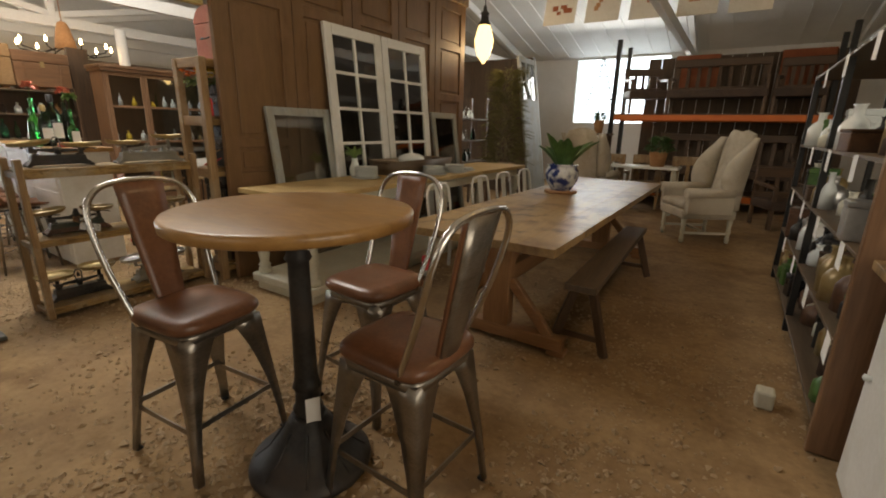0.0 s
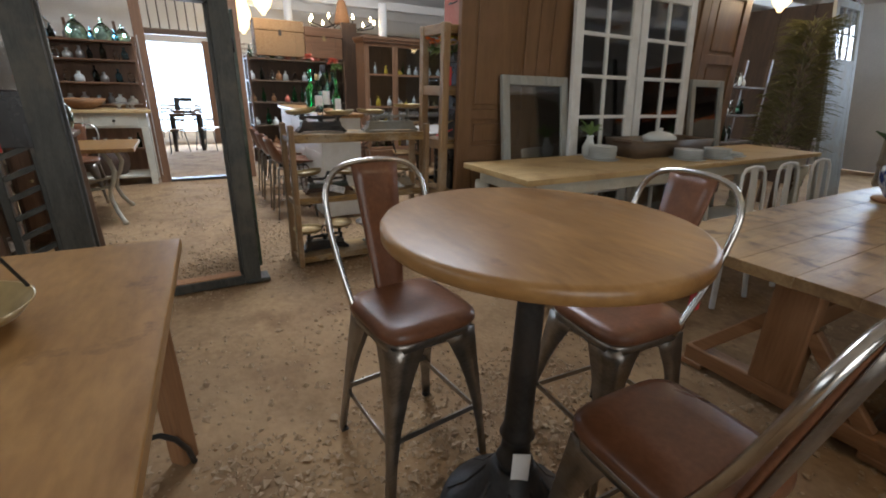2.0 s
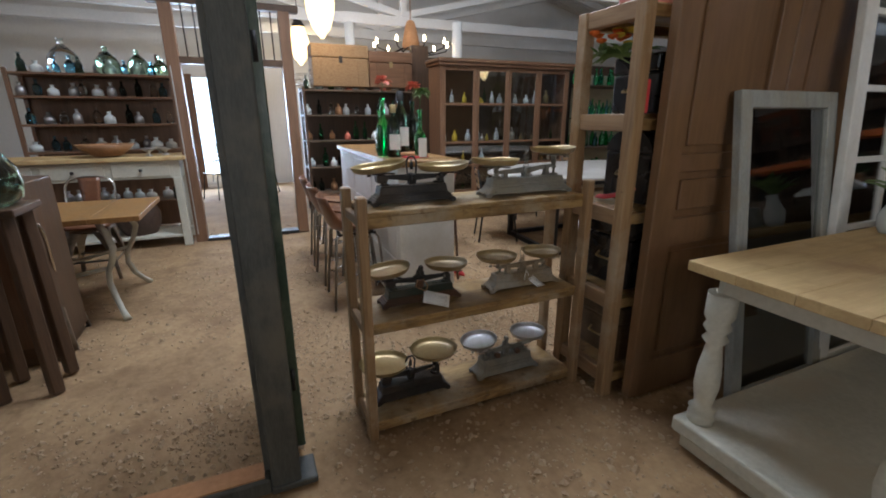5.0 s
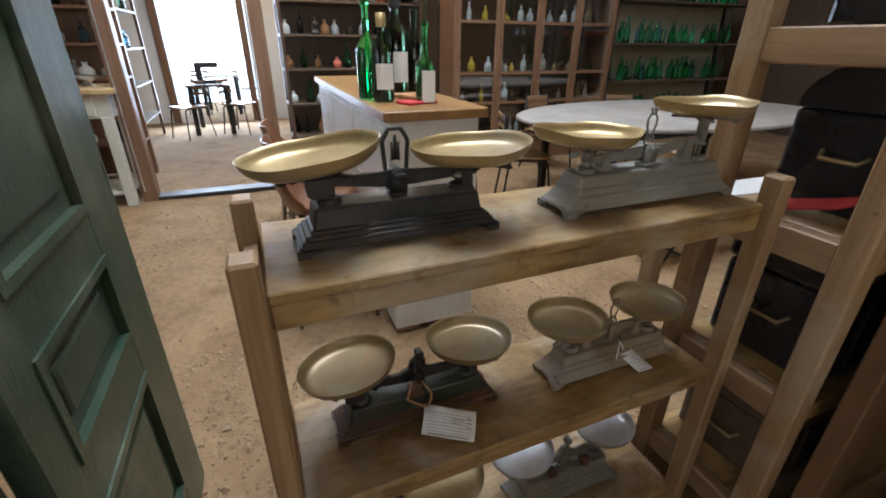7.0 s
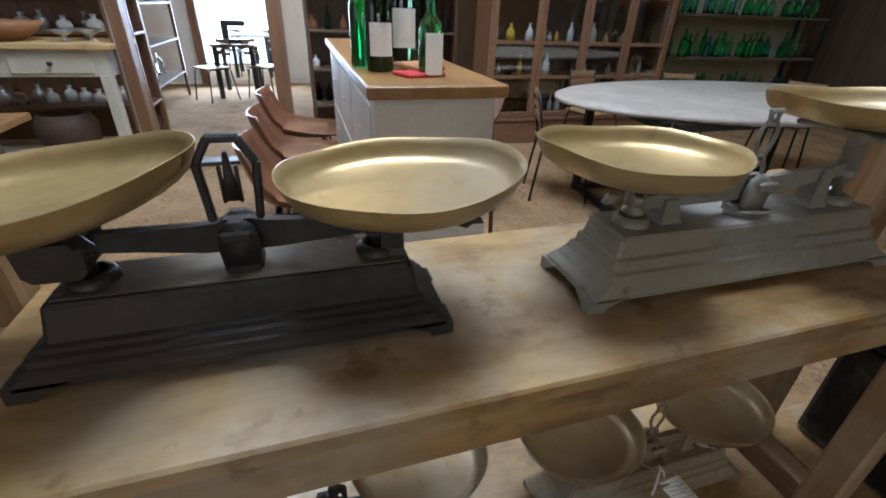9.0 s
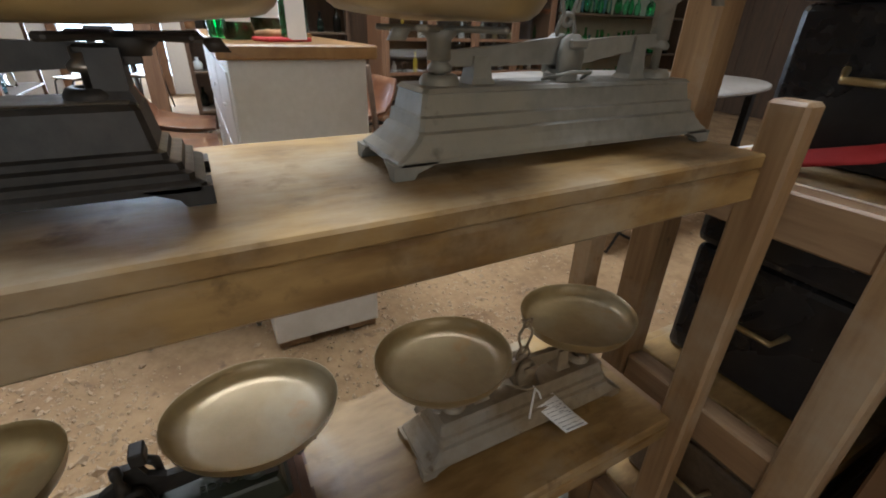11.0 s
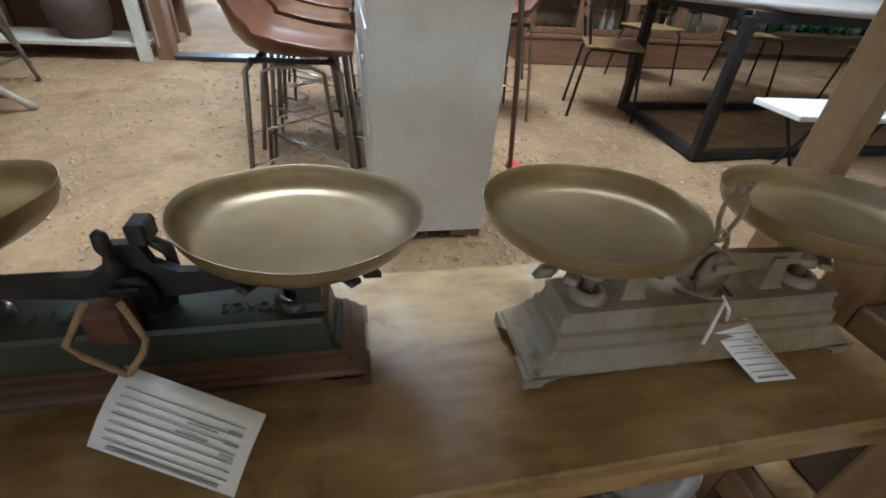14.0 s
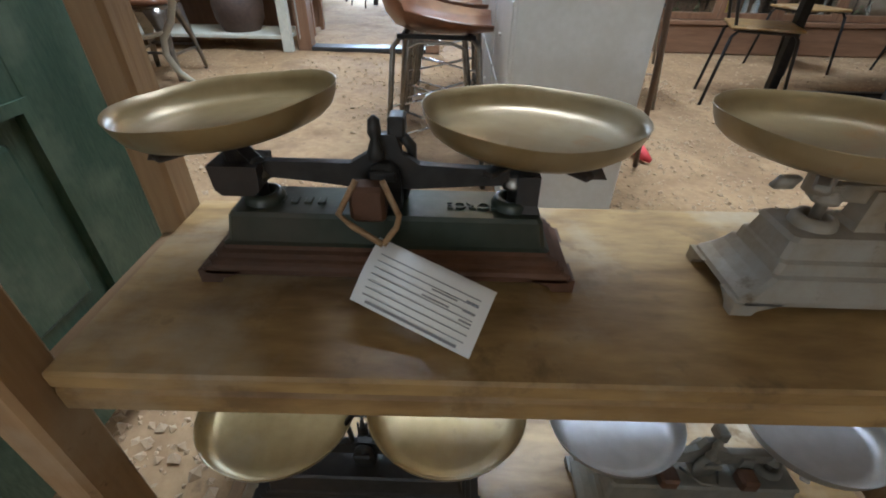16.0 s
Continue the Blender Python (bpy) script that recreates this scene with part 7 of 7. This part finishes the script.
settee(0.05, 10.55, 1.676, 1.55, 1.0, 0, DARK_X, "dark wooden slat-backed settee on a storage rack", 9)
settee(-1.12, 10.45, 1.676, 0.72, 0.86, 25, DARK_X, "dark brown armchair stacked on a storage rack", 5)
settee(1.28, 10.55, 1.676, 0.72, 0.95, -8, DARK_X, "brown open armchair stacked on a storage rack", 6)
settee(0.3, 10.6, 0.286, 2.2, 1.05, 0, DARK_X, "dark brown settee under the storage rack", 11)
settee(1.25, 8.9, 0.0, 0.62, 0.86, 25, DARK_X, "dark carved armchair with a pale seat", 3)
# dark backdrop added for brown hangings, covering the bright wall
bm = B()
for i in range(14):
    box(bm, -1.25 + 0.24 * i, 11.2 + 0.01 * (i % 2), 0.0, -1.02 + 0.24 * i, 11.24, 2.78)
solo("wall_rack_back", bm, DARKBOARD, "added dark backdrop of boards behind the storage rack", "wall", "", "structure")
for x0, x1, z0 in ((-0.75, 0.0, 2.05), (0.95, 1.7, 2.0)):
    t = thing("red_textile", "rust-red woven rug hung behind the rack furniture", "rug", 0, 11.16, 0, 0, "rugs above the rack")
    bm = B()
    box(bm, x0, 0, z0, x1, 0.035, 2.80, 0.005)
    box(bm, x0, 0.03, 2.79, x1, 0.10, 2.805, 0.002)
    part("cloth", bm, REDCLOTH, t)


def plain_table(x, y, sx, sy, h, mat, leg, label, rz=0):
    t = thing("side_table", label, "table", x, y, 0, rz)
    bm = B()
    box(bm, -sx / 2, -sy / 2, h - 0.035, sx / 2, sy / 2, h, 0.004)
    part("tabletop", bm, mat, t)
    for a in (-1, 1):
        for b in (-1, 1):
            bm = B()
            bar(bm, (a * (sx / 2 - 0.06), b * (sy / 2 - 0.06), h - 0.036), (a * (sx / 2 - 0.05), b * (sy / 2 - 0.05), 0), 0.055, 0.055, 0.005)
            part("leg", bm, leg, t)


plain_table(-4.35, 0.09, 0.32, 0.32, 0.98, DARK_X, DARK_Z, "small dark stand behind the door frame")
demijohn(-4.35, 0.09, 0.981, 0.88, DEMIGLASS, "large pale green glass demijohn on a dark stand")
plain_table(-0.75, 9.1, 1.1, 0.6, 0.78, WHITE, CREAM, "white painted side table behind the armchairs")
for k, (x, y) in enumerate(((-1.35, 9.55), (-0.75, 9.7), (-0.1, 9.6))):
    settee(x, y, 0, 0.5, 0.95, 180, RACK_Z, "pale bentwood chair behind the side table", 3)


def bush(name, label, x, y, z, r, h, n, mat, potmat, seed, trailing=False, leaf=(0.09, 0.03)):
    t = thing(name, label, "plant", x, y, z)
    bm = B()
    lathe(bm, [(0.0005, 0.0), (r * 0.45, 0.0), (r * 0.6, 0.22), (r * 0.62, 0.24), (r * 0.55, 0.24), (0.0005, 0.2)], 18, ends=False)
    part("pot", bm, potmat, t)
    rnd = random.Random(seed)
    bm = B()
    for k in range(n):
        a, e = rnd.uniform(0, 6.3), rnd.uniform(0, 1)
        p = (r * 0.8 * math.sqrt(rnd.random()) * math.cos(a) * (1.1 - 0.6 * e), r * 0.8 * math.sin(a) * (1.1 - 0.6 * e) * rnd.random(), 0.22 + (h - 0.3) * e)
        leaf_blade(bm, p, (math.cos(a), math.sin(a), 2.0 if trailing else rnd.uniform(0.2, 1.2)), leaf[0] * rnd.uniform(0.7, 1.4), leaf[1], 0.4, 3)
    part("foliage", bm, mat, t)


bush("bush_plant", "small bushy green plant in a pot on a table", -0.55, 9.05, 0.782, 0.24, 0.55, 260, LEAF, TERRA, 41)
bush("grass_plant", "tall wispy green-brown dried grass in a wicker pot", -2.72, 7.6, 0.55, 0.34, 1.75, 1500, STRAWLEAF, WICKER, 42, False, (0.22, 0.012))
plain_table(-2.72, 7.6, 0.45, 0.55, 0.548, DARK_X, DARK_Z, "small dark wooden stand under a plant")
bush("bush_plant", "small leafy teal-green plant in a pot on the rack", -1.75, 9.7, 1.30, 0.16, 0.45, 120, LEAF, TERRA, 43)
plain_table(-1.75, 9.7, 0.5, 0.4, 1.298, DARK_X, DARK_Z, "tall narrow dark stand below the window")
for x, y, rz in ((-10.4, 0.75, 40), (-10.6, 1.45, 150), (-13.0, 0.7, 80), (-13.2, 1.6, 200)):
    black_chair(x, y, rz)
plain_table(-10.9, 1.05, 0.9, 0.6, 0.74, DARK_X, IRON, "small dark table in the doorway light")
plain_table(-13.1, 1.1, 1.0, 0.7, 0.74, WHITE, IRON, "pale table outside the doorway")
t = thing("sewing_machine", "old black machine standing on a small table", "machine", -10.9, 1.05, 0.741)
bm = B()
box(bm, -0.15, -0.2, 0, 0.15, 0.2, 0.05, 0.01)
box(bm, -0.06, -0.16, 0.05, 0.06, -0.06, 0.28, 0.02)
box(bm, -0.05, -0.16, 0.22, 0.05, 0.18, 0.30, 0.02)
part("body", bm, BLACKTIN, t)
t = thing("wire_cone", "tall cone of bent black wire rings", "wire frame", -1.80, 9.75, 1.72)
bm = B()
for k in range(9):
    tube(bm, arc(0, 0, 0.1 * k, 0.28 - 0.028 * k, 0, 360, 20, "xy"), 0.006, 5)
for k in range(8):
    a = k * math.pi / 4
    tube(bm, [(0.28 * math.cos(a), 0.28 * math.sin(a), 0), (0.03 * math.cos(a), 0.03 * math.sin(a), 0.92)], 0.006, 5)
part("wires", bm, IRON, t)
bm = B()
lathe(bm, [(0.02, -0.43), (0.02, 0.0)], 8)
part("stem", bm, IRON, t)
leaning("glazed_door", "dark door with a pale grey frame and glazed top", "door", 8.0, 8.75, 2.55, -2.35, -2.75, GREY, 3, 2, 0.09, 0.02, True, "", 1.75)
open_shelves("wooden_shelves", "small shelves of books and bottles by the window", -3.2, 7.0, 7.9, 0.35, (0.45, 0.8, 1.15, 1.5), DARK_Z, DARK_Y, 1.85, ((DARKGLASS, 0.2, 0.04), (CERAMIC, 0.15, 0.05), (CLEARGLASS, 0.18, 0.04)), 61, "oddments by the window", "oddment on a dark shelf")
for k in range(5):
    t = thing("hanging_print", "cream canvas print with a rust-red figure hung below the roof", "print", -2.1 + 0.62 * k, 8.0 + 0.1 * k, 2.92, 0, "prints hung below the roof")
    bm = B()
    box(bm, -0.25, 0, 0, 0.25, 0.006, 0.62, 0.0, pose(0, 0, 0, -14, 0, 0))
    part("canvas", bm, CANVAS, t)
    rnd = random.Random(70 + k)
    bm = B()
    for q in range(5):
        a, b = rnd.uniform(-0.14, 0.06), rnd.uniform(0.12, 0.4)
        box(bm, a, -0.004, b, a + rnd.uniform(0.06, 0.16), -0.001, b + rnd.uniform(0.03, 0.09), 0.0, pose(0, 0, 0, -14, 0, 0))
    part("printed_shape", bm, TERRA if k % 2 else REDCLOTH, t)
    bm = B()
    tube(bm, [(-0.24, 0.15, 0.6), (-0.24, 0.2, 1.4)], 0.003, 4)
    tube(bm, [(0.24, 0.15, 0.6), (0.24, 0.2, 1.4)], 0.003, 4)
    part("cord", bm, CANVAS, t)


# ---- crowded black rack and white cabinet on the aisle side ----
def clutter_rack():
    t = thing("shelf_rack", "tall black steel rack crammed with old oddments", "shelf", 1.02, 3.05, 0)
    for x in (0.02, 0.5):
        for y in (0.02, 1.45, 2.9):
            bm = B()
            box(bm, x - 0.02, y - 0.02, 0, x + 0.02, y + 0.02, 1.85, 0.003)
            part("upright", bm, BLACKSTEEL, t)
    for z in (0.12, 0.50, 0.88, 1.26, 1.82):
        bm = B()
        box(bm, 0.0, 0.0, z - 0.02, 0.52, 2.92, z, 0.002)
        part("shelf_board", bm, DARK_Y, t)
    bm = B()
    box(bm, -0.01, -0.045, 0.0, 0.50, -0.002, 2.0, 0.006)
    part("end_panel", bm, MAHOG_Z, t)
    rnd = random.Random(81)
    for z in (0.12, 0.50, 0.88, 1.26):
        y = 0.12
        while y < 2.8:
            mat = rnd.choice((IRON, CERAMIC, CERAMIC, RUST, OLDBRASS, UPHOL, ALU, CREAM, BLACKTIN, LEAF))
            kind = rnd.random()
            h, r = rnd.uniform(0.12, 0.27), rnd.uniform(0.04, 0.09)
            x = 1.02 + rnd.uniform(0.05, 0.2)
            if kind < 0.55:
                small_jar(x, 3.05 + y, z, h, r, mat, "old metal or china oddment on a black rack", "oddments on the black rack", "oddment")
            else:
                o = thing("old_tin", "old tin box on a black rack", "tin", x, 3.05 + y, z, rnd.uniform(-20, 20), "oddments on the black rack")
                bm = B()
                box(bm, -r, -r * 0.8, 0, r, r * 0.8, h * 0.75, 0.006)
                part("body", bm, mat, o)
                bm = B()
                box(bm, -r - 0.003, -r * 0.8 - 0.003, h * 0.75 + 0.0005, r + 0.003, r * 0.8 + 0.003, h * 0.9, 0.005)
                part("lid", bm, mat, o)
            y += r + rnd.uniform(0.05, 0.09)
    for k in range(14):
        o = thing("price_tag", "white card price tag hanging on a black rack", "tag", 1.0265, 3.18 + 0.19 * k, (0.37, 0.75, 1.13, 1.69)[k % 4], 0, "tags on the black rack")
        bm = B()
        box(bm, -0.009, -0.05, 0, -0.007, 0.05, 0.125, 0.0, pose(0, 0, 0, 6 - 5 * (k % 3), 0, 0))
        part("card", bm, PAPER, o)


clutter_rack()


def aisle_cabinet():
    t = thing("low_cabinet", "white painted low cabinet with an orange-brown wooden top", "cabinet", 1.42, 2.05, 0)
    bm = B()
    box(bm, -0.32, -0.85, 0.0, 0.32, 0.85, 0.86, 0.008)
    part("body", bm, WHITE, t)
    bm = B()
    box(bm, -0.38, -0.90, 0.861, 0.38, 0.90, 0.90, 0.006)
    part("top", bm, OAK_Y, t)
    for k in range(3):
        bm = B()
        box(bm, -0.334, -0.80 + 0.54 * k, 0.08, -0.32, -0.30 + 0.54 * k, 0.80, 0.006)
        d = part("cabinet_door", bm, WHITE, t)
        bm = B()
        lathe(bm, [(0.01, 0), (0.014, 0.02), (0.0005, 0.026)], 10, ends=False, m=Matrix.Translation((-0.334, -0.35 + 0.54 * k, 0.5)) @ pose(0, 0, 0, 0, -90, 0))
        part("knob", bm, CERAMIC, d)


aisle_cabinet()
